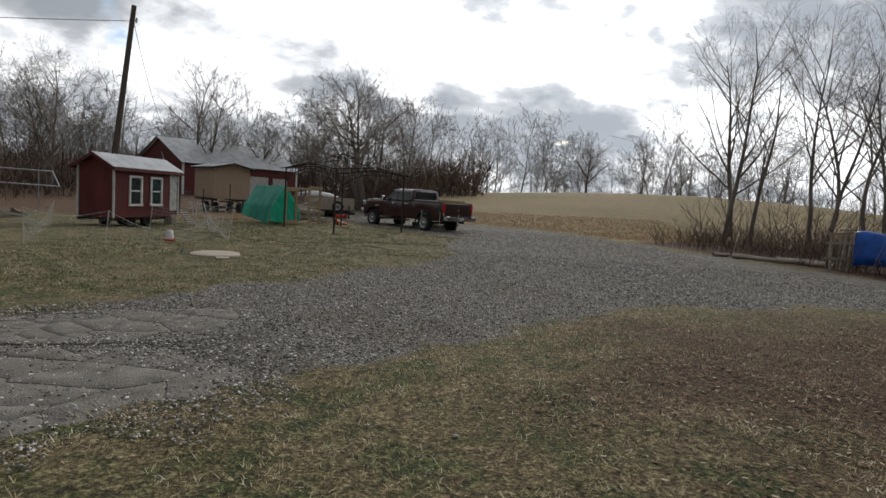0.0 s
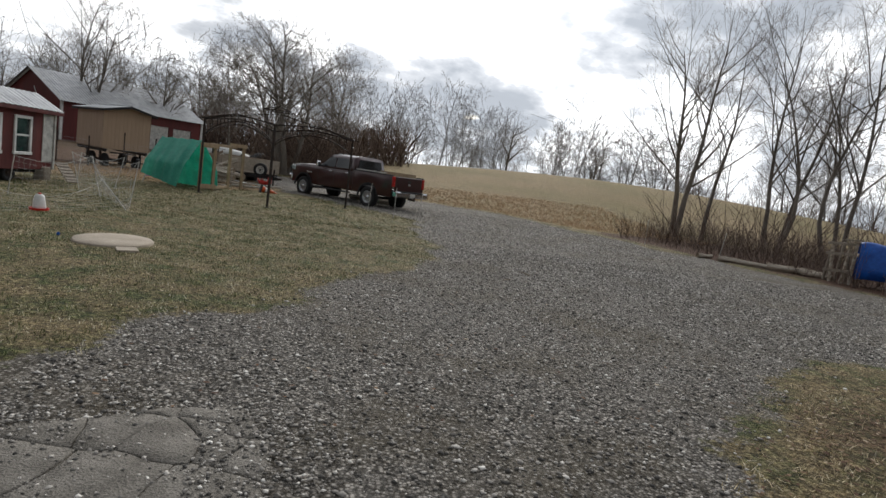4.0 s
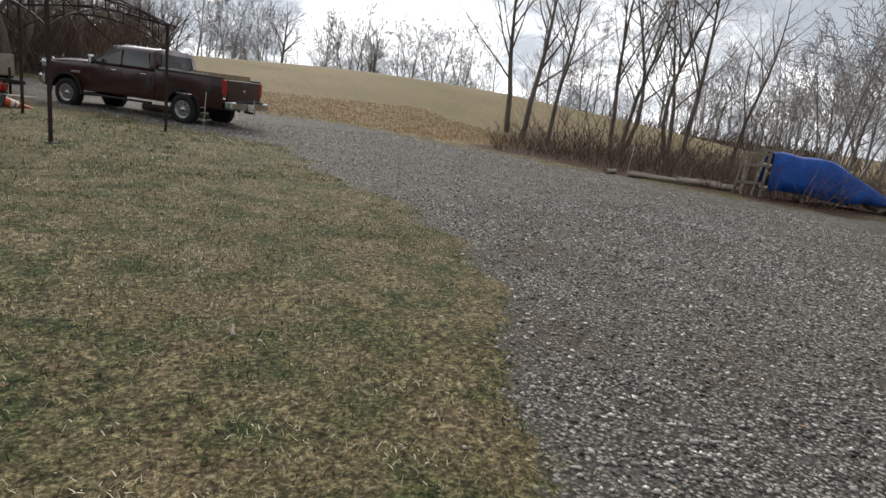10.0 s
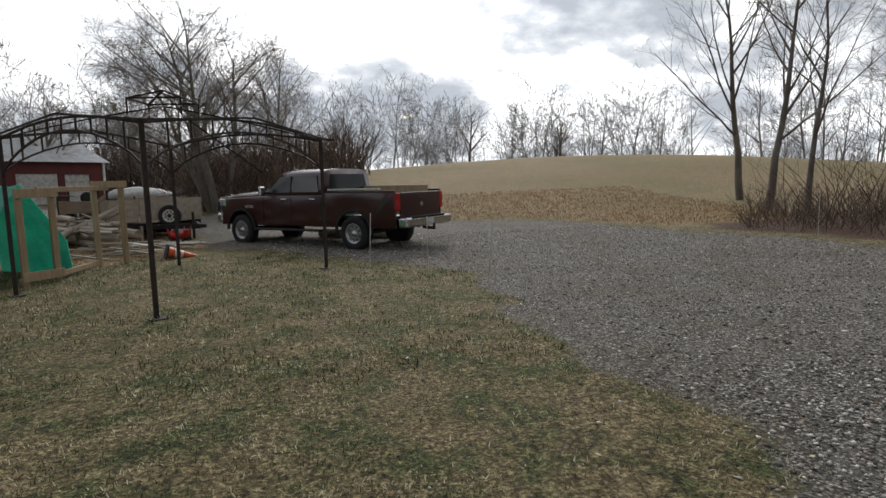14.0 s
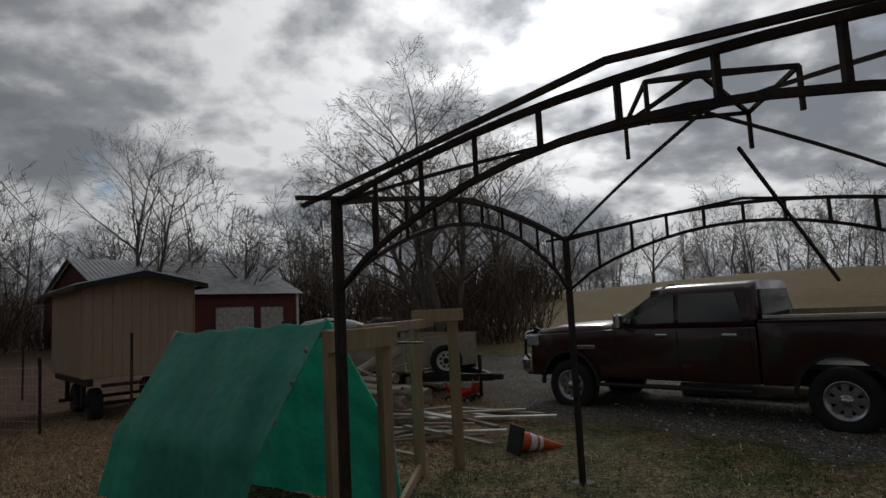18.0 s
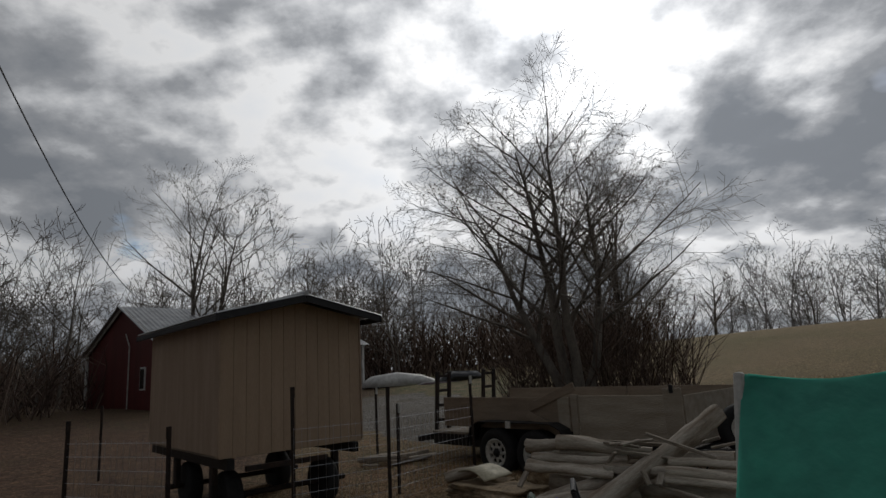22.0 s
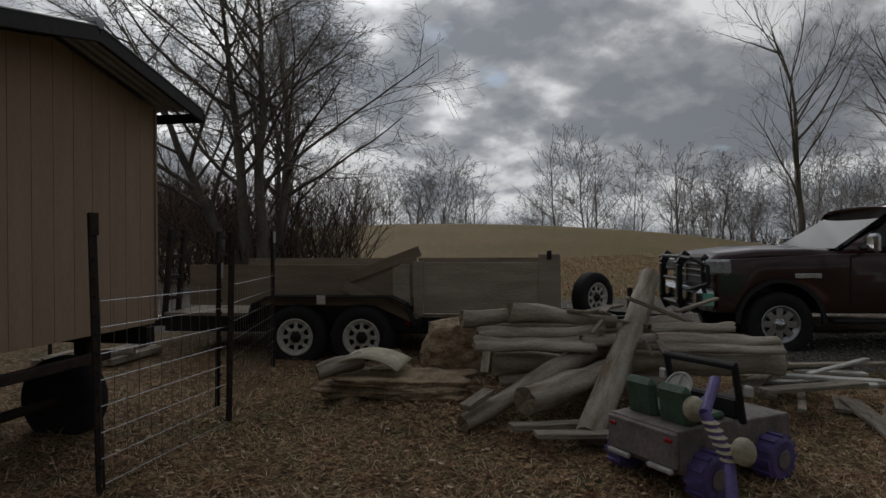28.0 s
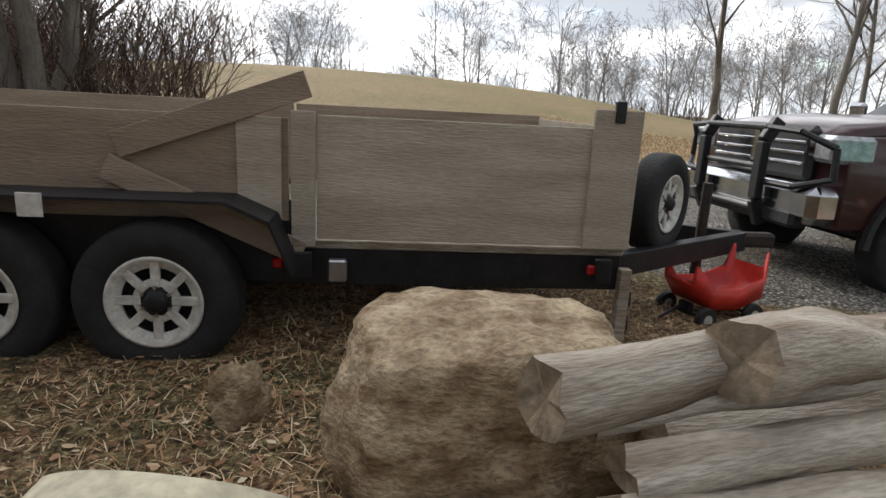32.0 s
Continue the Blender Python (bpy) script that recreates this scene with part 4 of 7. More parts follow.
        part("fascia", bm, RED_SIDING, c)
    bm = B()
    beam(bm, (-0.25, 0.2, Z0 - 0.06), (L, 0.2, Z0 - 0.06), 0.08, 0.1), beam(bm, (-0.25, W - 0.2, Z0 - 0.06), (L, W - 0.2, Z0 - 0.06), 0.08, 0.1)
    part("chassis_beam", bm, BLACK_STEEL, c)
    for x in (1.0, 1.85):
        for y in (0.16, W - 0.16):
            m = thing_part("wheel", c)
            small_wheel(m, 0, 0, 0, 0.24, 0.16, RUSTY)
            m.matrix_basis = pose(x, y, 0.24)
    bm = B()
    box(bm, (L - 0.3, 0.06, 0.2), (0.3, 0.3, 0.4), bevel=0.02)
    part("support_block", bm, PLANK_GREY, c)
    bm = B()
    box(bm, (L - 0.25, -0.006, 1.2), (0.42, 0.02, 1.3), bevel=0.004)
    d = part("door", bm, WHITE_DIRTY, c, "narrow pale door")
    return c


barn()
beige_coop()
red_coop()


def coop_ramp():
    c = thing("coop_ramp", pose(-9.75, 22.15, 0, 0, 0, -52), "grey cleated wooden hen ramp leaning at the red coop", "ramp")
    bm = B()
    beam(bm, (0, 0, 0.45), (1.25, 0, 0.03), 0.3, 0.025)
    part("board", bm, PLANK_GREY, c)
    for i in range(6):
        t = (i + 0.5) / 6
        bm = B()
        box(bm, (1.25 * t, 0, 0.475 - 0.42 * t), (0.03, 0.28, 0.025), pose(0, 0, 0, 0, 18, 0))
        part("cleat", bm, PLANK_GREY, c)


coop_ramp()


# ---- green tarp shelter and its timber frame ----
def sheet(bm, rows, wave=0.02, thick=0.008, seed=0.0, nu=26, nv=8):
    """A hanging cloth through rows of two corners, with folds and thickness."""
    segs = []
    for (a0, b0), (a1, b1) in zip(rows, rows[1:]):
        for k in range(nv):
            t = k / nv
            segs.append((Vector(a0).lerp(Vector(a1), t), Vector(b0).lerp(Vector(b1), t)))
    segs.append((Vector(rows[-1][0]), Vector(rows[-1][1])))
    nr = Vector(rows[0][1]) - Vector(rows[0][0])
    side = Vector((-nr.y, nr.x, 0)).normalized()
    front, back = [], []
    for j, (a, b_) in enumerate(segs):
        f_, k_ = [], []
        for i in range(nu + 1):
            p = a.lerp(b_, i / nu)
            w = noise.noise(Vector((i * 0.33 + seed, j * 0.12, seed))) * wave + 0.5 * wave * math.sin(i * 1.1 + seed + 0.12 * j)
            w *= min(1.0, 0.25 + j / 6)
            sag = -0.03 * math.sin(math.pi * ((i * 4 / nu) % 1.0)) * (1 if j == 0 else 0.4 if j == 1 else 0.0)
            q = p + side * w + Vector((0, 0, sag))
            f_.append(bm.verts.new(q)), k_.append(bm.verts.new(q - side * thick))
        front.append(f_), back.append(k_)
    for g, flip in ((front, 0), (back, 1)):
        for r0, r1 in zip(g, g[1:]):
            for i in range(nu):
                q = (r0[i], r0[i + 1], r1[i + 1], r1[i])
                bm.faces.new(q[::-1] if flip else q)
    bmesh.ops.recalc_face_normals(bm, faces=bm.faces)
    return bm


def tarp_shelter():
    c = thing("tarp_shelter", pose(0, 0, 0), "low shelter under a green tarpaulin on a new timber frame", "shelter")
    F, K = Vector((-6.58, 24.55, 1.65)), Vector((-8.17, 25.7, 1.6))
    u = (K - F).normalized()
    n = Vector((-0.52, -0.854, 0))
    nf, nk = F + n * 0.56 - Vector((0, 0, 0.84)), K + n * 0.56 - Vector((0, 0, 0.82)) + u * 0.12
    bm = B()
    sheet(bm, [(F, K + u * 0.02), (nf + u * 0.12, nk), (nf + n * 0.1 + u * 0.34 - Vector((0, 0, 0.76)), nk + n * 0.06 + u * 0.05 - Vector((0, 0, 0.46)))], 0.035, seed=1.3)
    part("near_sheet", bm, GREEN_TARP, c, "green woven tarpaulin side", True)
    ff, fk = F - n * 0.75 - Vector((0, 0, 1.0)), K - n * 0.75 - Vector((0, 0, 1.0))
    bm = B()
    sheet(bm, [(F, K), (ff, fk), (ff - n * 0.08 - Vector((0, 0, 0.58)), fk - n * 0.08 - Vector((0, 0, 0.58)))], 0.035, seed=4.1)
    part("far_sheet", bm, GREEN_TARP, c, "", True)
    bm = B()
    tube(bm, F + u * 0.02 - Vector((0, 0, 0.1)), K - u * 0.02 - Vector((0, 0, 0.1)), 0.03, seg=8)
    part("ridge_pole", bm, PINE, c)
    for q in (nk, fk):
        bm = B()
        tube(bm, K + u * 0.03, Vector((q.x, q.y, 0.0)) + (q - K).normalized() * 0.05, 0.018, seg=8)
        part("end_pole", bm, WHITE_DIRTY, c)
    rngs = ((0.25, 0.5), (0.5, 0.5), (0.78, 0.5))
    for a, d in rngs:
        bm = B()
        lathe(bm, [(0.012, 0), (0.02, 0.002), (0.02, 0.005), (0.012, 0.007)], 10)
        e = part("grommet", bm, ALLOY, c)
        p = F.lerp(nf, a) + n * 0.035
        e.matrix_basis = Matrix.Translation(p + u * 0.06) @ n.to_track_quat("Z", "Y").to_matrix().to_4x4()
    # timber frame at the open end
    posts = [(-6.52, 24.3), (-6.2, 24.72), (-6.02, 26.3), (-5.62, 26.62)]
    for i, (x, y) in enumerate(posts):
        bm = B()
        box(bm, (0, 0, 0.78), (0.089, 0.089, 1.56 + 0.04), bevel=0.005)
        p = part("post", bm, PINE, c)
        p.matrix_basis = pose(x, y, 0.0, 0, 0, 40)
    def plank(a, d, z, w, h):
        bm = B()
        beam(bm, (*a, z), (*d, z), w, h)
        part("plank", bm, PINE, c)
    ext = lambda a, d, e: ((a[0] + (a[0] - d[0]) * e, a[1] + (a[1] - d[1]) * e), (d[0] + (d[0] - a[0]) * e, d[1] + (d[1] - a[1]) * e))
    a, d = ext(posts[0], posts[1], 0.15)
    off = (0.05, -0.045)
    plank((a[0] + off[0], a[1] + off[1]), (d[0] + off[0], d[1] + off[1]), 1.5, 0.04, 0.15)
    plank((a[0] + off[0], a[1] + off[1]), (d[0] + off[0], d[1] + off[1]), 0.16, 0.04, 0.15)
    a, d = ext(posts[2], posts[3], 0.15)
    plank((a[0] + off[0], a[1] + off[1]), (d[0] + off[0], d[1] + off[1]), 1.62, 0.04, 0.13)
    plank(posts[1], posts[2], 0.12, 0.04, 0.09)
    plank((-6.36, 24.6), (-5.84, 26.55), 1.55, 0.04, 0.09)
    bm = B()
    tube(bm, (-6.16, 24.7, 1.45), (-5.9, 24.88, 1.43), 0.008, seg=6)
    part("bolt", bm, BLACK_STEEL, c)


tarp_shelter()


# ---- bare canopy frame ----
def bent_bar(bm, pts, w, h):
    """One square bar bent through points that lie in an upright plane."""
    d = Vector(pts[-1]) - Vector(pts[0])
    side = Vector((-d.y, d.x, 0)).normalized() * (w / 2)
    up = Vector((0, 0, h / 2))
    rings(bm, [[Vector(p) - side - up, Vector(p) + side - up, Vector(p) + side + up, Vector(p) - side + up] for p in pts])
    return bm


def canopy():
    c = thing("canopy_frame", pose(0, 0, 0), "bare dark metal gazebo frame with lattice arches and no cover", "gazebo")
    P = {"a": (-6.3, 23.38), "b": (-3.9, 21.0), "c": (-1.76, 24.42), "d": (-4.5, 25.87)}
    Z = 2.29
    ctr = Vector((-4.13, 23.6, 0))
    for k, (x, y) in P.items():
        bm = B()
        box(bm, (0, 0, Z / 2), (0.052, 0.052, Z + 0.06), bevel=0.006)
        box(bm, (0, 0, 0.012), (0.2, 0.2, 0.02), bevel=0.004)
        p = part("post", bm, RUSTY, c)
        p.matrix_basis = pose(x, y, 0, 0, 0, 35)
    order = ("a", "b", "c", "d")
    for i, k in enumerate(order):
        p0, p1 = Vector((*P[k], 0)), Vector((*P[order[(i + 1) % 4]], 0))
        L = (p1 - p0).length
        dirn = (p1 - p0) / L
        bow = lambda t: 0.17 * math.sin(math.pi * t)
        arch = lambda t: 1.8 + 0.5 * math.sin(math.pi * t) ** 0.75
        N_ = 14
        bm = B()
        bent_bar(bm, [p0 + dirn * L * (j / N_) + Vector((0, 0, Z + bow(j / N_))) for j in range(N_ + 1)], 0.022, 0.03)
        part("top_rail", bm, RUSTY, c)
        out = Vector((dirn.y, -dirn.x, 0)) * 0.12
        bm = B()
        beam(bm, p0 + out * 0.6 - dirn * 0.22 + Vector((0, 0, Z + 0.01)), (p0 + p1) / 2 + out * 0.6 + Vector((0, 0, Z + 0.22)), 0.02, 0.024, 0)
        beam(bm, (p0 + p1) / 2 + out * 0.6 + Vector((0, 0, Z + 0.22)), p1 + out * 0.6 + dirn * 0.22 + Vector((0, 0, Z + 0.01)), 0.02, 0.024, 0)
        part("eave_rail", bm, RUSTY, c)
        bm = B()
        bent_bar(bm, [p0 + dirn * L * (j / N_) + Vector((0, 0, arch(j / N_))) for j in range(N_ + 1)], 0.022, 0.028)
        part("arch", bm, RUSTY, c)
        for j in range(1, 10):
            t = j / 10
            if arch(t) > Z + bow(t) - 0.05:
                continue
            bm = B()
            q = p0 + dirn * L * t
            beam(bm, q + Vector((0, 0, arch(t))), q + Vector((0, 0, Z + bow(t))), 0.022, 0.022, 0)
            part("strut", bm, RUSTY, c)
        # thin hip rafter
        apex = ctr + Vector((0, 0, 2.78))
        a = p0 + Vector((0, 0, Z))
        bm = B()
        bent_bar(bm, [a.lerp(apex, j / 8) + Vector((0, 0, 0.03 * math.sin(math.pi * j / 8))) for j in range(9)], 0.016, 0.02)
        part("rafter", bm, RUSTY, c)
    # small upper tier
    for a0 in range(4):
        t0, t1 = radians(35 + 90 * a0), radians(125 + 90 * a0)
        r = 0.55
        bm = B()
        beam(bm, ctr + Vector((r * math.cos(t0), r * math.sin(t0), 2.86)), ctr + Vector((r * math.cos(t1), r * math.sin(t1), 2.86)), 0.02, 0.024, 0)
        part("upper_rail", bm, RUSTY, c)
        bm = B()
        beam(bm, ctr + Vector((r * math.cos(t0), r * math.sin(t0), 2.86)), ctr + Vector((0, 0, 3.02)), 0.022, 0.026, 0)
        part("upper_rafter", bm, RUSTY, c)
        bm = B()
        beam(bm, ctr + Vector((r * math.cos(t0), r * math.sin(t0), 2.62)), ctr + Vector((r * math.cos(t0), r * math.sin(t0), 2.86)), 0.022, 0.022, 0)
        part("upper_post", bm, RUSTY, c)
    bm = B()
    beam(bm, ctr + Vector((0.3, 0.2, 2.6)), ctr + Vector((1.35, 0.95, 1.75)), 0.018, 0.022, 0)
    part("loose_brace", bm, RUSTY, c, "dangling loose bar")


canopy()


# ---- vehicles ----


def spoke_wheel(parent, x, y, z, r, w, side, spokes=8, material=RIM_WHITE, hub=BLACK_STEEL):
    """A road wheel; side is +1 when its face looks to +y, -1 to -y."""
    m = thing_part("wheel", parent)
    m.matrix_basis = Matrix.Translation((x, y, z)) @ pose(0, 0, 0, -90 * side, 0, 0)
    bm = B()
    lathe(bm, [(r * 0.58, -w / 2), (r * 0.8, -w / 2), (r * 0.94, -w * 0.46), (r * 0.99, -w * 0.36), (r, -w * 0.2), (r, w * 0.2), (r * 0.99, w * 0.36), (r * 0.94, w * 0.46), (r * 0.8, w / 2), (r * 0.58, w / 2 - 0.012), (r * 0.56, 0)], 40)
    part("tyre", bm, RUBBER, m, "", True)
    bm = B()
    ro = r * 0.575
    lathe(bm, [(ro * 0.9, -w * 0.4), (ro, -w * 0.4), (ro, w * 0.44), (ro * 1.03, w * 0.47), (ro * 0.96, w * 0.47), (ro * 0.86, w * 0.33), (ro * 0.74, w * 0.31), (ro * 0.74, w * 0.28), (ro * 0.88, w * 0.25), (ro * 0.88, -w * 0.3)], 36)
    rim = part("rim", bm, material, m, "", True)
    for i in range(spokes):
        a = 2 * math.pi * i / spokes
        bm = B()
        beam(bm, (ro * 0.3 * math.cos(a), ro * 0.3 * math.sin(a), w * 0.3), (ro * 0.92 * math.cos(a), ro * 0.92 * math.sin(a), w * 0.3), ro * (0.36 if spokes < 8 or material is not RIM_WHITE else 0.2), 0.02, 0.004)
        part("spoke", bm, material, rim)
    bm = B()
    lathe(bm, [(ro * 0.5, w * 0.26), (ro * 0.5, w * 0.31), (ro * 0.44, w * 0.32)], 20)
    part("centre_disc", bm, material, rim, "", True)
    bm = B()
    lathe(bm, [(ro * 0.34, w * 0.2), (ro * 0.34, w * 0.34), (ro * 0.3, w * 0.35), (ro * 0.25, w * 0.34), (ro * 0.22, w * 0.5), (ro * 0.16, w * 0.54), (ro * 0.01, w * 0.54)], 20)
    part("hub", bm, hub, rim, "", True)
    for i in range(6):
        a = 2 * math.pi * (i + 0.5) / 6
        bm = B()
        tube(bm, (ro * 0.32 * math.cos(a), ro * 0.32 * math.sin(a), w * 0.3), (ro * 0.32 * math.cos(a), ro * 0.32 * math.sin(a), w * 0.4), 0.009, seg=6)
        part("lug_nut", bm, ALLOY, rim)
    bm = B()
    lathe(bm, [(ro * 0.9, -w * 0.1), (ro * 0.02, -w * 0.1), (ro * 0.02, -w * 0.14), (ro * 0.9, -w * 0.14)], 24)
    part("brake_drum", bm, BLACK_STEEL, m)
    return m


def car_section(x, w, zs, round_=0.1):
    """A half-open cross-section of a car body at x: list of (half width, z) upwards on the left, mirrored."""
    left = [(hw * w, z) for hw, z in zs]
    return [Vector((x, y, z)) for y, z in left] + [Vector((x, -y, z)) for y, z in reversed(left)]


def pickup():
    t = thing("pickup_truck", pose(-0.3, 28.0, -0.05, 0, 0, 135.0), "dark maroon crew-cab pickup truck with chrome bumpers and brush guard", "pickup truck")
    t.scale = (1.0, 0.99, 1.0)
    WB, HW = 3.79, 0.985

    def side_outline(x0, x1, zb, zt, arches):
        """Outline in x, z of a body side with round wheel arches cut from its foot."""
        o = [(x0, zt(x0))]
        o = []
        for i in range(9):
            x = x0 + (x1 - x0) * i / 8
            o.append((x, zt(x)))
        o.append((x1, zb))
        for cx in sorted(arches, reverse=True):
            for k in range(13):
                a = math.pi * k / 12
                o.append((cx + 0.5 * math.cos(a), max(zb, 0.42 + 0.52 * math.sin(a))))
        o.append((x0, zb))
        return o

    # cab and front lower body
    top_cab = lambda x: 1.3 if x < 2.95 else 1.3 - 0.05 * (x - 2.95)
    bm = B()
    prism(bm, side_outline(0.92, 4.55, 0.55, top_cab, (WB,)), -HW + 0.03, HW - 0.03, 0.02)
    body = part("body", bm, MAROON, t, "dark maroon cab and front wings", True)
    # bed sides, floor, tailgate
    for s in (1, -1):
        bm = B()
        y0, y1 = (HW - 0.07, HW) if s > 0 else (-HW, -HW + 0.07)
        prism(bm, side_outline(-1.2, 0.89, 0.55, lambda x: 1.36, (0.0,)), y0, y1, 0.015)
        part("bed_side", bm, MAROON, t, "", True)
        bm = B()
        beam(bm, (-1.2, s * (HW - 0.04), 1.375), (0.88, s * (HW - 0.04), 1.375), 0.1, 0.03, 0.01)
        part("bed_rail_cap", bm, DARK_PLASTIC, t)
    bm = B()
    box(bm, (-0.15, 0, 0.8), (2.1, 1.8, 0.06)), box(bm, (0.86, 0, 1.05), (0.06, 1.8, 0.55))
    part("bed_floor", bm, DARK_PLASTIC, t)
    bm = B()
    box(bm, (-1.22, 0, 1.06), (0.07, 1.62, 0.58), bevel=0.02)
    tg = part("tailgate", bm, MAROON, t, "", False)
    bm = B()
    box(bm, (-1.262, 0, 1.18), (0.02, 0.22, 0.07), bevel=0.008)
    part("handle", bm, DARK_PLASTIC, tg)
    bm = B()
    lathe(bm, [(0.055, 0), (0.05, 0.012), (0.001, 0.014)], 16, Matrix.Translation((-1.258, 0, 1.06)) @ pose(0, 0, 0, 0, -90, 0))
    part("badge", bm, CHROME, tg)
    # hood: crowned, narrowing to the front
    bm = B()
    loops = []
    for x, w, z in ((2.9, 0.9, 1.34), (3.4, 0.9, 1.37), (4.0, 0.88, 1.36), (4.45, 0.84, 1.31), (4.62, 0.78, 1.2)):
        loops.append([Vector((x, w, z - 0.14)), Vector((x, w, z - 0.04)), Vector((x, w * 0.8, z)), Vector((x, w * 0.35, z + 0.035)), Vector((x, 0, z + 0.02)), Vector((x, -w * 0.35, z + 0.035)), Vector((x, -w * 0.8, z)), Vector((x, -w, z - 0.04)), Vector((x, -w, z - 0.14))])
    rings(bm, loops)
    part("hood", bm, MAROON, t, "", True)
    # greenhouse
    bm = B()
    zs = [(0.93, 1.28), (0.9, 1.45), (0.82, 1.78), (0.76, 1.87), (0.55, 1.92), (0.2, 1.935)]
    sec = []
    for x, kz in ((0.9, 1.0), (1.02, 1.0), (1.2, 1.0), (2.15, 1.0), (2.4, 0.97)):
        sec.append([Vector((x + (0.1 * (z - 1.3) if x < 1.1 else 0), y, 1.28 + (z - 1.28) * kz)) for y, z in zs] + [Vector((x + (0.1 * (z - 1.3) if x < 1.1 else 0), -y, 1.28 + (z - 1.28) * kz)) for y, z in reversed(zs)])
    sec.append([Vector((3.05 - 0.95 * (z - 1.28) / 0.65, y, z - 0.03 * (z > 1.8))) for y, z in zs] + [Vector((3.05 - 0.95 * (z - 1.28) / 0.65, -y, z - 0.03 * (z > 1.8))) for y, z in reversed(zs)])
    rings(bm, sec)
    cab = part("cab", bm, MAROON, t, "dark maroon roof and pillars", True)

    def pane(nm, pts, push):
        bm = B()
        a = [bm.verts.new(Vector(p)) for p in pts]
        b_ = [bm.verts.new(Vector(p) + Vector(push)) for p in pts]
        bm.faces.new(a), bm.faces.new(b_[::-1])
        for i in range(len(a)):
            bm.faces.new((a[i], b_[i], b_[(i + 1) % len(a)], a[(i + 1) % len(a)]))
        bmesh.ops.recalc_face_normals(bm, faces=bm.faces)
        return part(nm, bm, GLASS_DARK, cab, "tinted glass")

    pane("windscreen", [(3.04, 0.82, 1.33), (3.04, -0.82, 1.33), (2.2, -0.68, 1.88), (2.2, 0.68, 1.88)], (0.03, 0, 0.03))
    pane("rear_window", [(0.9, 0.72, 1.42), (0.9, -0.72, 1.42), (0.94, -0.64, 1.8), (0.94, 0.64, 1.8)], (-0.02, 0, 0))
    for s in (1, -1):
        pane("side_window", [(1.08, s * 0.905, 1.38), (1.95, s * 0.905, 1.38), (1.95, s * 0.835, 1.78), (1.18, s * 0.835, 1.78)], (0, s * 0.02, 0))
        pane("side_window", [(2.02, s * 0.905, 1.38), (2.85, s * 0.905, 1.36), (2.4, s * 0.83, 1.76), (2.02, s * 0.835, 1.78)], (0, s * 0.02, 0))
        for x in (1.0, 1.98, 2.95):
            bm = B()
            box(bm, (x, s * (HW - 0.028), 0.95), (0.012, 0.012, 0.62))
            part("door_seam", bm, DARK_PLASTIC, body)
        for x in (1.25, 2.2):
            bm = B()
            box(bm, (x, s * (HW - 0.005), 1.2), (0.2, 0.03, 0.045), bevel=0.012)
            part("door_handle", bm, CHROME, body)
        bm = B()
        box(bm, (2.78, s * 1.14, 1.42), (0.1, 0.2, 0.24), bevel=0.035)
        mr = part("mirror", bm, CHROME, t, "chrome-capped wing mirror")
        bm = B()
        beam(bm, (2.8, s * 0.92, 1.36), (2.78, s * 1.08, 1.4), 0.06, 0.05)
        part("mirror_arm", bm, DARK_PLASTIC, mr)
        bm = B()
        box(bm, (4.5, s * 0.82, 1.13), (0.3, 0.3, 0.2), pose(0, 0, 0, 0, 0, -s * 14), bevel=0.03)
        part("headlight", bm, LAMP_CLEAR, t)
        bm = B()
        box(bm, (-1.2, s * 0.9, 1.14), (0.1, 0.16, 0.4), bevel=0.02)
        part("tail_light", bm, LAMP_RED, t)
        bm = B()
        beam(bm, (1.0, s * 0.98, 0.46), (3.2, s * 0.98, 0.46), 0.16, 0.05, 0.015)
        part("running_board", bm, DARK_PLASTIC, t)
        bm = B()
        beam(bm, (3.3, s * 0.965, 1.02), (3.62, s * 0.965, 1.02), 0.03, 0.06, 0.004)
        part("side_badge", bm, CHROME, body)
        for cx in (0.0, WB):
            bm = B()
            for k in range(14):
                a0, a1 = math.pi * k / 14, math.pi * (k + 1) / 14
                beam(bm, (cx + 0.52 * math.cos(a0), s * (HW - 0.01), 0.42 + 0.54 * math.sin(a0)), (cx + 0.52 * math.cos(a1), s * (HW - 0.01), 0.42 + 0.54 * math.sin(a1)), 0.05, 0.05, 0)
            part("arch_trim", bm, DARK_PLASTIC, t)
            spoke_wheel(t, cx, s * 0.86, 0.41, 0.405, 0.27, s, 8, ALLOY, CHROME)
    # grille, guard, bumpers
    bm = B()
    box(bm, (4.58, 0, 1.08), (0.1, 1.3, 0.42), bevel=0.04)
    gr = part("grille", bm, DARK_PLASTIC, t)
    for z in (1.0, 1.08, 1.16):
        bm = B()
        box(bm, (4.635, 0, z), (0.02, 1.2, 0.025), bevel=0.006)
        part("grille_bar", bm, CHROME, gr)
    bm = B()
    box(bm, (4.64, 0, 1.1), (0.03, 0.07, 0.36), bevel=0.006)
    part("grille_bar", bm, CHROME, gr)
    for s, nm in ((1, "front_bumper"), (-1, "rear_bumper")):
        bm = B()
        if s > 0:
            box(bm, (4.66, 0, 0.72), (0.26, 1.94, 0.28), bevel=0.06)
        else:
            box(bm, (-1.38, 0, 0.68), (0.24, 1.96, 0.22), bevel=0.04)
        bp_ = part(nm, bm, CHROME, t, "chrome bumper")
        bm = B()
        if s > 0:
            box(bm, (4.72, 0, 0.6), (0.16, 1.6, 0.14), bevel=0.03)
        else:
            box(bm, (-1.4, 0, 0.8), (0.2, 1.4, 0.02), bevel=0.006)
        part("bumper_pad", bm, DARK_PLASTIC, bp_)
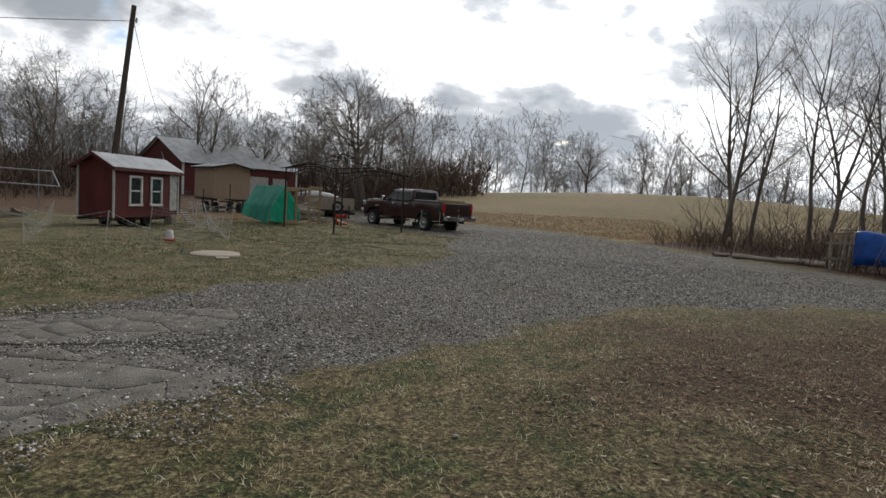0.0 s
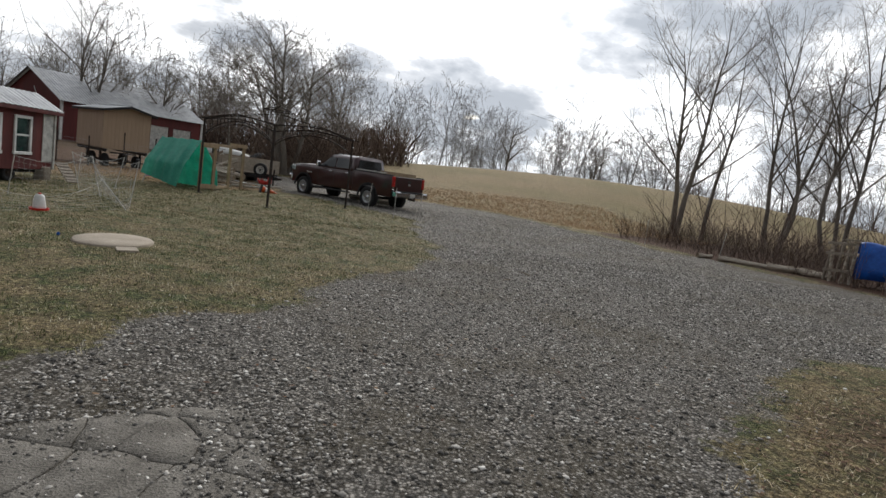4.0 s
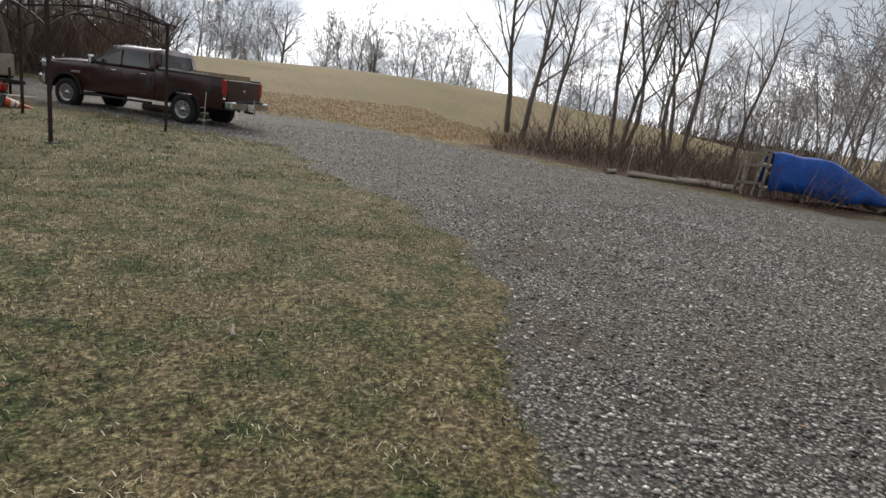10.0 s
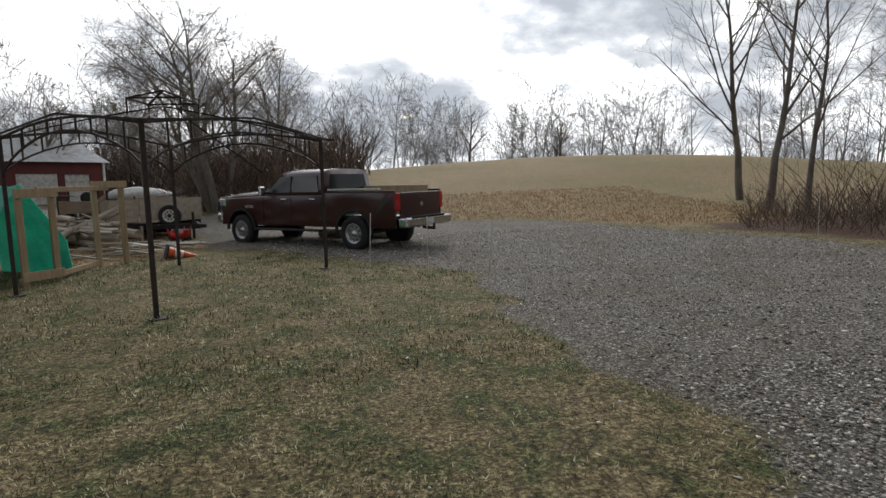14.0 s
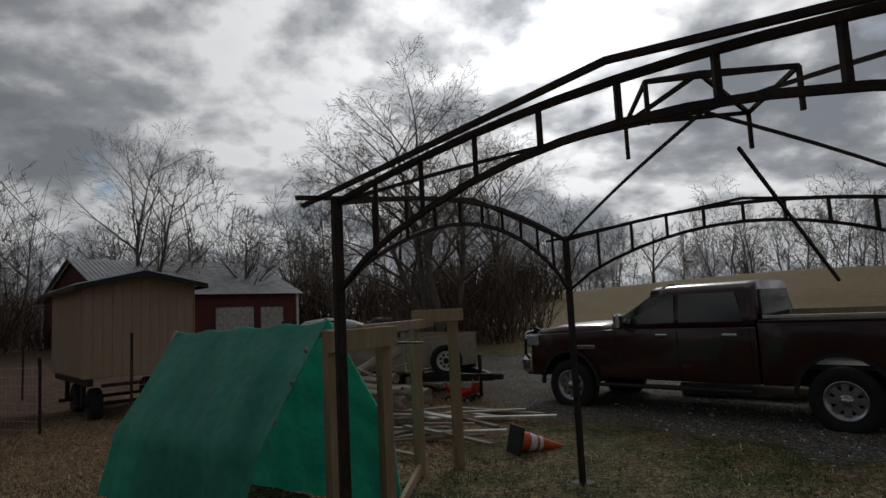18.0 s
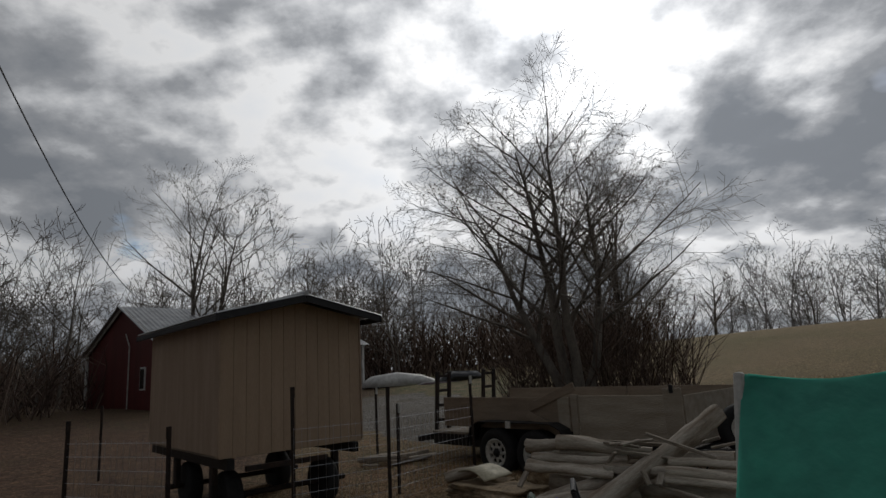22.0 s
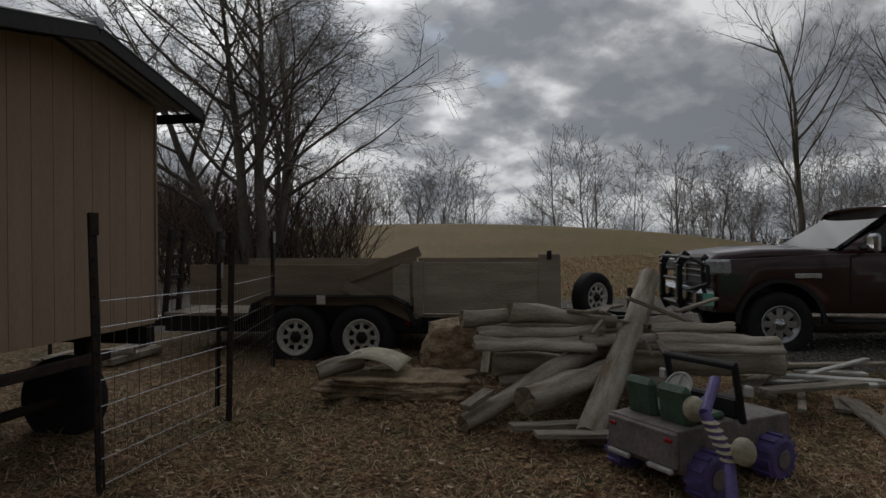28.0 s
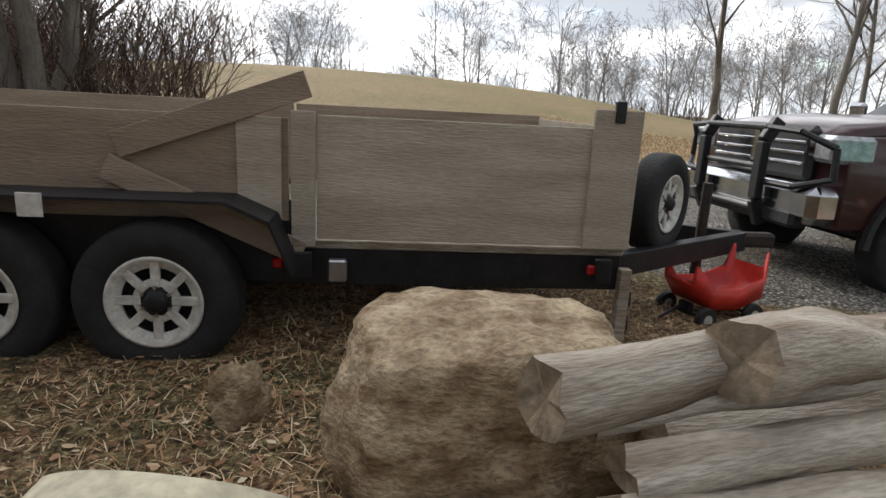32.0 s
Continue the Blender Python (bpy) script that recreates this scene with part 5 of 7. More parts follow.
    g = thing_part("brush_guard", t)
    for y in (-0.42, 0.42):
        bm = B()
        pts = [(4.78, 0.5), (4.86, 0.7), (4.86, 1.15), (4.76, 1.32)]
        for p0, p1 in zip(pts, pts[1:]):
            beam(bm, (p0[0], y, p0[1]), (p1[0], y, p1[1]), 0.07, 0.1, 0.01)
        part("upright", bm, BLACK_STEEL, g)
    for z, w in ((0.62, 0.42), (0.95, 0.42), (1.26, 0.42)):
        bm = B()
        tube(bm, (4.84, -w, z), (4.84, w, z), 0.028)
        part("cross_bar", bm, BLACK_STEEL, g)
    for s in (1, -1):
        bm = B()
        pts = [(4.84, 0.42, 1.26), (4.8, 0.75, 1.24), (4.66, 0.95, 1.14), (4.66, 0.97, 0.92), (4.8, 0.75, 0.84), (4.84, 0.42, 0.84)]
        for p0, p1 in zip(pts, pts[1:]):
            tube(bm, (p0[0], s * p0[1], p0[2]), (p1[0], s * p1[1], p1[2]), 0.025, seg=8)
        part("lamp_hoop", bm, BLACK_STEEL, g)
    for y in (-0.5, -0.25, 0, 0.25, 0.5):
        bm = B()
        box(bm, (2.18, y, 1.935), (0.12, 0.08, 0.035), bevel=0.012)
        part("roof_lamp", bm, LAMP_CLEAR, t)
    bm = B()
    beam(bm, (-1.3, 0, 0.52), (-1.62, 0, 0.5), 0.06, 0.06), tube(bm, (-1.6, 0, 0.5), (-1.6, 0, 0.62), 0.03)
    part("tow_hitch", bm, RUSTY, t)
    bm = B()
    box(bm, (-1.51, 0.02, 0.66), (0.01, 0.3, 0.15))
    part("plate", bm, WHITE_DIRTY, t)
    bm = B()
    box(bm, (1.7, 0, 0.62), (5.6, 1.3, 0.2)), tube(bm, (0, -0.8, 0.41), (0, 0.8, 0.41), 0.06), tube(bm, (WB, -0.8, 0.41), (WB, 0.8, 0.41), 0.06)
    part("chassis", bm, BLACK_STEEL, t)
    return t


truck = pickup()


def truck_load():
    m = pose(-0.3, 28.0, -0.05, 0, 0, 135.0) @ Matrix.Diagonal((1.0, 0.99, 1.0, 1.0))
    c = thing("plywood_sheet", m, "new plywood sheet standing in the truck bed", "plywood")
    bm = B()
    box(bm, (-0.1, -0.55, 1.16), (1.95, 0.02, 0.66), pose(0, 0, 0, 8, 0, 0), bevel=0.003)
    part("sheet", bm, PINE, c)
    c = thing("board", m, "pale boards lying along the truck bed rail", "board")
    bm = B()
    box(bm, (0.1, 0.8, 1.425), (1.5, 0.14, 0.04), bevel=0.004)
    part("plank", bm, WHITE_DIRTY, c)


truck_load()


def trailer():
    """x forward along the near side, y away from the house side."""
    ang = -46.0
    t = thing("flatbed_trailer", pose(-7.53, 32.42, -0.02, 0, 0, ang), "dark steel tandem-axle trailer with tall weathered plywood sides", "trailer")
    W, XB, XF = 1.95, -3.1, 1.62
    z0, z1 = 0.62, 1.2

    def bit(nm, c, s, material, bev=0.004, label=""):
        bm = B()
        box(bm, c, s, None, bev)
        return part(nm, bm, material, t, label)

    # black plate added behind the wheels in place of the shade there
    bit("shade_plate", (-0.98, 0.02, 0.6), (2.0, 0.02, 0.4), BLACK_STEEL)
    for y in (0.08, W - 0.08):
        bit("frame_rail", ((XB + XF) / 2, y, 0.478), (XF - XB, 0.08, 0.2), BLACK_STEEL)
    for x in np.linspace(XB + 0.1, XF - 0.1, 6):
        bit("cross_member", (float(x), W / 2, 0.47), (0.06, W - 0.2, 0.08), BLACK_STEEL)
    for i in range(9):
        bit("deck_plank", ((XB + XF) / 2, 0.12 + i * 0.213, 0.585), (XF - XB, 0.2, 0.04), PLANK_GREY)
    side = thing_part("near_side", t)

    def sb(nm, c, s, material, m=None):
        bm = B()
        box(bm, c, s, m, 0.003)
        return part(nm, bm, material, side)

    sb("panel", (0.76, 0.0, (z0 + z1) / 2), (1.36, 0.02, z1 - z0), TRAILER_PLY)
    sb("panel", (-1.4, 0.012, (z0 + z1) / 2 + 0.03), (2.7, 0.02, z1 - z0 - 0.1), TRAILER_BROWN)
    sb("upright_board", (0.02, -0.018, (z0 + z1) / 2 - 0.01), (0.11, 0.03, z1 - z0 + 0.05), TRAILER_PLY)
    sb("upright_board", (-0.18, -0.006, (z0 + z1) / 2), (0.2, 0.02, z1 - z0 - 0.04), TRAILER_PLY)
    sb("upright_board", (1.5, -0.018, (z0 + z1) / 2 + 0.04), (0.24, 0.03, z1 - z0 + 0.1), TRAILER_PLY)
    sb("brace_board", (-0.38, -0.022, z1 - 0.02), (0.9, 0.022, 0.12), TRAILER_BROWN, pose(0, 0, 0, 0, -20, 0))
    sb("brace_board", (-0.42, -0.022, z0 + 0.12), (0.95, 0.022, 0.12), TRAILER_BROWN, pose(0, 0, 0, 0, 24, 0))
    far = thing_part("far_side", t)
    for a, b_ in ((XB + 0.2, -0.3), (-0.28, XF)):
        bm = B()
        box(bm, ((a + b_) / 2, W, (z0 + z1) / 2 + 0.02), (b_ - a, 0.02, z1 - z0), None, 0.003)
        part("panel", bm, TRAILER_BROWN, far)
    bit("front_board", (XF, W / 2, (z0 + z1) / 2), (0.02, W - 0.04, z1 - z0), TRAILER_PLY)
    bit("stake_bracket", (1.5, -0.03, z1 + 0.08), (0.05, 0.03, 0.1), BLACK_STEEL)
    for x in (-2.2, -1.2, 0.02, 1.5):
        bit("stake_pocket", (x, -0.035, 0.5), (0.08, 0.04, 0.12), BLACK_STEEL)
    # wheels under a double mudguard
    for y, s in ((-0.13, -1), (W + 0.13, 1)):
        for x in (-0.6, -1.37):
            spoke_wheel(t, x, y, 0.36, 0.36, 0.22, s)
        bm = B()
        pts = [(-1.95, 0.5), (-1.87, 0.74), (-1.69, 0.82), (-0.28, 0.82), (-0.1, 0.74), (0.0, 0.5)]
        for p0, p1 in zip(pts, pts[1:]):
            beam(bm, (p0[0], y + 0.0, p0[1]), (p1[0], y, p1[1]), 0.26, 0.012, 0)
        part("mudguard", bm, BLACK_STEEL, t, "black steel mudguard")
    for x in (-0.6, -1.37):
        bm = B()
        tube(bm, (x, 0, 0.36), (x, W, 0.36), 0.04)
        part("axle", bm, BLACK_STEEL, t)
        bm = B()
        box(bm, (x, 0.1, 0.42), (0.6, 0.06, 0.03)), box(bm, (x, W - 0.1, 0.42), (0.6, 0.06, 0.03))
        part("leaf_spring", bm, BLACK_STEEL, t)
    bit("reflector", (-1.05, -0.268, 0.79), (0.1, 0.01, 0.1), WHITE_DIRTY, 0.002, "white reflector plate")
    for x in (-0.1, 1.45):
        bit("marker_lamp", (x, -0.02, 0.5), (0.05, 0.03, 0.05), LAMP_RED, 0.008)
    bit("catch_box", (0.18, -0.02, 0.47), (0.09, 0.06, 0.11), ALLOY, 0.008)
    # tongue, jack, spare
    bm = B()
    for y in (0.15, W - 0.15):
        beam(bm, (XF - 0.1, y, 0.46), (XF + 1.25, W / 2, 0.46), 0.08, 0.13, 0.004)
    part("tongue", bm, BLACK_STEEL, t)
    bit("coupler", (XF + 1.35, W / 2, 0.47), (0.26, 0.1, 0.1), RUSTY, 0.02)
    bm = B()
    tube(bm, (XF + 0.95, W / 2, 0.1), (XF + 0.95, W / 2, 0.85), 0.035), box(bm, (XF + 0.95, W / 2, 0.04), (0.16, 0.16, 0.02))
    part("jack", bm, RUSTY, t)
    bm = B()
    for i in range(5):
        z = 0.4 - 0.07 * i
        tube(bm, (XF + 0.12, 0.16, z), (XF + 0.12, 0.16 + 0.02 * (-1) ** i, z - 0.07), 0.012, seg=6)
    part("safety_chain", bm, RUSTY, t)
    bm = B()
    beam(bm, (XF + 0.3, 0.6, 0.5), (XF + 0.56, 0.72, 0.72), 0.06, 0.06)
    part("spare_bracket", bm, BLACK_STEEL, t)
    sp = spoke_wheel(t, XF + 0.44, 0.62, 0.76, 0.3, 0.18, -1)
    sp.matrix_basis = Matrix.Translation((XF + 0.44, 0.62, 0.76)) @ pose(0, 0, 0, 0, 0, 42) @ pose(0, 0, 0, 90, 0, 0)
    bm = B()
    beam(bm, (XF + 0.02, 0.02, 0.1), (XF + 0.02, 0.02, 0.5), 0.06, 0.06)
    part("prop_block", bm, PLANK_GREY, t)
    # loading ramps folded up at the tail
    for y in (0.22, W - 0.5):
        r = thing_part("ramp", t)
        for o in (0, 0.3):
            bm = B()
            beam(bm, (XB - 0.12, y + o, 0.42), (XB - 0.02, y + o, 1.62), 0.05, 0.07)
            part("ramp_rail", bm, RUSTY, r)
        for k in range(5):
            bm = B()
            beam(bm, (XB - 0.11 + 0.018 * k, y, 0.5 + 0.26 * k), (XB - 0.11 + 0.018 * k, y + 0.3, 0.5 + 0.26 * k), 0.05, 0.05)
            part("rung", bm, RUSTY, r)
    bm = B()
    beam(bm, (XB - 0.45, 0.1, 0.44), (XB, 0.1, 0.5), 0.09, 0.1), beam(bm, (XB - 0.45, W - 0.1, 0.44), (XB, W - 0.1, 0.5), 0.09, 0.1), beam(bm, (XB - 0.45, 0.1, 0.44), (XB - 0.45, W - 0.1, 0.44), 0.09, 0.1)
    part("dove_tail", bm, BLACK_STEEL, t)


trailer()


def suv():
    t = thing("parked_suv", pose(12.1, 10.6, 0.0, 0, 0, -6), "slate grey sport utility vehicle parked on the gravel", "car")
    zs = lambda k: [(1.0, 0.32), (1.0, 0.75), (0.98, 0.95)]
    bm = B()
    sec = []
    for x, w, zt in ((-0.95, 0.86, 0.92), (-0.85, 0.9, 1.0), (0.4, 0.94, 1.02), (2.4, 0.94, 1.02), (3.3, 0.9, 0.98), (3.75, 0.78, 0.8)):
        h = [(0.96, 0.34), (1.0, 0.55), (1.0, 0.78), (0.96, zt), (0.5, zt + 0.03)]
        sec.append([Vector((x, a * w, z)) for a, z in h] + [Vector((x, -a * w, z)) for a, z in reversed(h)])
    rings(bm, sec)
    part("body", bm, SUV_GREY, t, "", True)
    bm = B()
    sec = []
    for x, dz, w in ((-0.9, 0.0, 0.86), (-0.75, 0.55, 0.8), (-0.4, 0.68, 0.76), (1.2, 0.7, 0.75), (1.7, 0.62, 0.75), (2.5, 0.02, 0.86)):
        sec.append([Vector((x, 0.9, 0.98)), Vector((x, w, 1.0 + dz * 0.8)), Vector((x, w * 0.85, 1.0 + dz)), Vector((x, 0, 1.03 + dz)), Vector((x, -w * 0.85, 1.0 + dz)), Vector((x, -w, 1.0 + dz * 0.8)), Vector((x, -0.9, 0.98))])
    rings(bm, sec)
    cab = part("cabin", bm, SUV_GREY, t, "", True)
    bm = B()
    box(bm, (-0.86, 0, 1.3), (0.03, 1.36, 0.42), pose(0, 0, 0, 0, 15, 0), bevel=0.01)
    part("rear_window", bm, GLASS_DARK, cab)
    for s in (1, -1):
        for x in (0.1, 1.05):
            bm = B()
            box(bm, (x, s * 0.845, 1.3), (0.8, 0.03, 0.38), pose(0, 0, 0, s * 12, 0, 0), bevel=0.01)
            part("side_window", bm, GLASS_DARK, cab)
        bm = B()
        box(bm, (-0.9, s * 0.68, 0.98), (0.1, 0.4, 0.14), bevel=0.03)
        part("tail_light", bm, LAMP_RED, t)
        for x in (-0.1, 2.75):
            spoke_wheel(t, x, s * 0.82, 0.35, 0.35, 0.22, s, 5, ALLOY, ALLOY)
        bm = B()
        beam(bm, (-0.4, s * 0.62, 1.74), (1.3, s * 0.62, 1.74), 0.03, 0.03)
        part("roof_rail", bm, BLACK_STEEL, t)
    bm = B()
    box(bm, (-1.0, 0, 0.5), (0.16, 1.76, 0.3), bevel=0.05)
    part("rear_bumper", bm, DARK_PLASTIC, t)
    bm = B()
    box(bm, (-0.985, 0, 0.82), (0.02, 0.34, 0.16))
    part("plate", bm, WHITE, t)
    bm = B()
    box(bm, (-0.75, 0, 1.68), (0.24, 1.2, 0.04), bevel=0.012)
    part("spoiler", bm, SUV_GREY, t)


suv()


def far_car():
    t = thing("parked_car", pose(-9.4, 57.0, 0.05, 0, 0, 195), "dark red car parked by the barn", "car")
    bm = B()
    sec = []
    for x, w, zt in ((-2.1, 0.7, 0.7), (-1.9, 0.85, 0.85), (1.7, 0.86, 0.88), (2.2, 0.75, 0.7)):
        h = [(0.96, 0.3), (1.0, 0.55), (0.96, zt), (0.5, zt + 0.02)]
        sec.append([Vector((x, a * w, z)) for a, z in h] + [Vector((x, -a * w, z)) for a, z in reversed(h)])
    rings(bm, sec)
    part("body", bm, MAROON, t, "", True)
    bm = B()
    sec = []
    for x, dz in ((-1.7, 0.0), (-1.2, 0.5), (0.2, 0.55), (1.1, 0.0)):
        sec.append([Vector((x, 0.82, 0.84)), Vector((x, 0.62, 0.86 + dz)), Vector((x, -0.62, 0.86 + dz)), Vector((x, -0.82, 0.84))])
    rings(bm, sec)
    part("window_band", bm, GLASS_DARK, t, "", True)
    for s in (1, -1):
        for x in (-1.35, 1.35):
            spoke_wheel(t, x, s * 0.76, 0.32, 0.32, 0.2, s, 5, ALLOY, ALLOY)
    c = thing("covered_boat", pose(-12.6, 57.8, 0.05, 0, 0, 10), "low boat under a pale tarpaulin beside the barn", "boat")
    bm = B()
    sec = []
    for x, w, z in ((-2.2, 0.5, 0.9), (-1.4, 0.9, 1.35), (0, 1.0, 1.5), (1.4, 0.8, 1.3), (2.2, 0.2, 1.0)):
        sec.append([Vector((x, w, 0.75)), Vector((x, w * 0.8, z - 0.1)), Vector((x, 0, z)), Vector((x, -w * 0.8, z - 0.1)), Vector((x, -w, 0.75))])
    rings(bm, sec)
    part("cover", bm, WHITE, c, "", True)
    bm = B()
    for x in (-1.2, 1.2):
        box(bm, (x, 0, 0.38), (0.3, 1.2, 0.76))
    part("cradle", bm, RUSTY, c)


far_car()


# ---- loose things in the yard ----


def log_mesh(p0, p1, r0, r1, seed, split=False, seg=18, n=22):
    """A weathered log from p0 to p1: crooked, grooved, with knots and ragged ends; split logs have one flat side."""
    bm = B()
    p0, p1 = Vector(p0), Vector(p1)
    d = (p1 - p0).normalized()
    a = d.cross(Vector((0.1, 1, 0.2))).normalized()
    c = d.cross(a)
    ln = (p1 - p0).length
    rough = 1.6 if split else 1.0
    loops = []
    for i in range(n + 1):
        t = i / n
        q = p0.lerp(p1, t) + (a * noise.noise(Vector((seed, t * 2.2, 0))) + c * noise.noise(Vector((seed, 5, t * 2.2)))) * 0.3 * r0 * rough
        r = (r0 + (r1 - r0) * t) * (1 + 0.13 * noise.noise(Vector((seed * 3, t * ln * 5, 1))))
        lp = []
        for k in range(seg):
            th = 2 * math.pi * k / seg
            cx, sx = math.cos(th), math.sin(th)
            rr = r * (1 + rough * 0.2 * noise.noise(Vector((cx * 1.3 + seed, sx * 1.3, t * ln * 2))) + rough * 0.09 * noise.noise(Vector((cx * 4 + seed, sx * 4, t * ln * 2.5))) + 0.05 * noise.noise(Vector((cx * 9, sx * 9, t * ln * 9 + seed))))
            x, y = rr * cx, rr * sx
            if split:
                x = max(x, -0.2 * r + 0.22 * r * noise.noise(Vector((y * 22, t * ln * 3, seed))))
            z = 0.0
            if i in (0, n):
                z = (0.45 if split else 0.2) * r * noise.noise(Vector((cx * 2 + seed, sx * 2, i * 1.0)))
            lp.append(q + a * x + c * y + d * z)
        loops.append(lp)
    rings(bm, loops, True, False)
    return bm, loops


def log(p0, p1, r0, r1, seed, label="weathered grey log in the heap by the trailer", split=False, group="logs in the heap", skin=None):
    o = Vector(p0)
    dv = Vector(p1) - o
    t = thing("log", Matrix.Translation(o) @ dv.to_track_quat("X", "Z").to_matrix().to_4x4(), label, "log", group)
    bm, loops = log_mesh(Vector((0, 0, 0)), Vector((dv.length, 0, 0)), r0, r1, seed, split)
    part("bark", bm, skin or LOG_GREY, t, "", True)
    for lp, s in ((loops[0], 1), (loops[-1], -1)):
        bm = B()
        vs = [bm.verts.new(p) for p in lp]
        ctr = sum(lp, Vector()) / len(lp)
        d = (loops[-1][0] - loops[0][0]).normalized() * (0.012 if s > 0 else -0.012)
        cv = bm.verts.new(ctr + d)
        for i in range(len(vs)):
            bm.faces.new((vs[i], vs[(i + 1) % len(vs)], cv))
        bmesh.ops.recalc_face_normals(bm, faces=bm.faces)
        part("cut_end", bm, LOG_END, t, "pale cut end")
    return t


def rock(name, c, s, seed, material, label, category="rock", rough=0.22, flat=0.0, turn=0, detail=3):
    t = thing(name, pose(*c, 0, 0, turn), label, category)
    bm = B()
    bmesh.ops.create_icosphere(bm, subdivisions=detail, radius=1.0)
    for v in bm.verts:
        p = v.co.copy()
        k = 1 + rough * noise.noise(p * 1.3 + Vector((seed, 0, 0))) + rough * 0.5 * noise.noise(p * 3.1 + Vector((0, seed, 0))) + rough * 0.34 * noise.noise(p * 8 + Vector((0, 0, seed))) + rough * 0.22 * noise.noise(p * 17 + Vector((seed, seed, 0)))
        m = max(abs(p.x), abs(p.y), abs(p.z))
        p = p.lerp(p / m * 0.86, flat)
        v.co = Vector((p.x * s[0], p.y * s[1], p.z * s[2])) * k
    zmin = min(v.co.z for v in bm.verts)
    for v in bm.verts:
        v.co.z = max(v.co.z - zmin * 0.72, -0.03)
    part("stone", bm, material, t, "", detail > 3)
    return t


rock("boulder", (-7.94, 31.07, 0.15), (0.47, 0.38, 0.34), 2.2, STONE_TAN, "large rounded tan boulder beside the log heap", "boulder", 0.13, 0.45, -40, 5)
rock("stone_slab", (-8.78, 30.98, 0.17), (0.66, 0.36, 0.085), 5.1, STONE_FLAT, "long flat tan stone slab lying above the ground", "stone", 0.3, 0.8, -48, 5)
rock("stone_slab", (-8.28, 30.62, 0.15), (0.34, 0.26, 0.05), 6.4, STONE_FLAT, "flat tan stone slab with a cracked edge", "stone", 0.34, 0.75, -36, 5)
rock("flat_stone", (-8.76, 31.2, 0.26), (0.2, 0.14, 0.045), 7.7, STONE_FLAT, "small flat stone on the slab", "stone", 0.25, 0.6, -35, 4)
for x, y, s, k in ((-9.1, 31.3, 0.12, 1), (-8.62, 30.72, 0.13, 2), (-8.95, 31.2, 0.12, 3), (-9.2, 31.1, 0.1, 4)):
    rock("prop_stone", (x, y, 0.02), (s, s, s * 0.9), k, STONE_FLAT, "dark stone under the slab", "stone", 0.25, 0.3, 40 * k)
rock("pale_rock", (-8.18, 31.95, 0.05), (0.11, 0.09, 0.16), 9.3, STONE_TAN, "pointed pale rock among dead stalks", "rock", 0.3, 0.1, 10, 4)
rock("grey_rock", (5.5, 6.5, -0.02), (0.34, 0.26, 0.16), 3.3, STONE_FLAT, "broken grey rock on the leaf-covered bank", "rock", 0.35, 0.4, 30, 4)
rock("grey_rock", (6.1, 6.3, -0.02), (0.4, 0.3, 0.2), 6.3, STONE_FLAT, "broken grey rock on the leaf-covered bank", "rock", 0.35, 0.4, 100, 4)
rock("grey_rock", (5.41, 5.62, -0.02), (0.26, 0.2, 0.17), 4.7, STONE_FLAT, "broken grey rock on the leaf-covered bank", "rock", 0.4, 0.4, 60, 4)
rock("grey_rock", (4.25, 4.69, -0.02), (0.13, 0.1, 0.09), 1.7, STONE_FLAT, "small broken grey rock on the leaf-covered bank", "rock", 0.4, 0.4, 10, 4)
rock("grey_rock", (5.75, 5.7, -0.02), (0.3, 0.22, 0.14), 8.3, STONE_FLAT, "broken grey rock on the leaf-covered bank", "rock", 0.35, 0.4, 200, 4)

# the heap of logs and split slabs
log((-8.47, 29.34, 0.1), (-6.46, 30.12, 1.05), 0.098, 0.095, 1.3, "long pale log leaning against the heap", False)
log((-8.99, 29.98, 0.15), (-7.39, 29.99, 0.53), 0.060, 0.090, 2.3, "pale log leaning into the heap", False)
log((-8.63, 29.75, 0.29), (-7.49, 29.75, 0.37), 0.100, 0.105, 3.3, "stout log with a ragged end leaning into the heap", False)
log((-8.43, 30.63, 0.77), (-7.97, 30.41, 0.77), 0.072, 0.066, 4.3, "weathered grey log in the heap by the trailer", False)
log((-8.13, 30.37, 0.81), (-7.23, 29.99, 0.71), 0.085, 0.060, 5.3, "short knotted log on top of the heap", False)
log((-8.33, 30.58, 0.70), (-7.42, 30.06, 0.69), 0.050, 0.050, 6.3, "split slab of weathered grey wood lying on the heap", True)
log((-8.39, 30.48, 0.64), (-7.50, 29.91, 0.65), 0.055, 0.050, 7.3, "split slab of weathered grey wood lying on the heap", True)
log((-8.45, 30.46, 0.56), (-7.65, 29.90, 0.54), 0.075, 0.060, 8.3, "split slab of weathered grey wood lying on the heap", True)
log((-7.71, 29.98, 0.58), (-7.13, 29.53, 0.58), 0.060, 0.055, 9.3, "split slab of weathered grey wood lying on the heap", True)
log((-7.17, 29.68, 0.66), (-6.57, 29.28, 0.65), 0.050, 0.050, 10.3, "split slab of weathered grey wood lying on the heap", True)
log((-7.24, 29.59, 0.58), (-6.35, 29.00, 0.54), 0.055, 0.050, 11.3, "split slab of weathered grey wood lying on the heap", True)
log((-7.30, 29.49, 0.54), (-6.45, 28.94, 0.48), 0.055, 0.045, 12.3, "split slab of weathered grey wood lying on the heap", True)
log((-8.19, 30.50, 0.38), (-7.19, 29.78, 0.34), 0.100, 0.100, 13.3, "thick dark log at the foot of the heap", False)
log((-7.37, 29.85, 0.38), (-6.31, 28.99, 0.35), 0.100, 0.090, 14.3, "thick dark log at the foot of the heap", False)
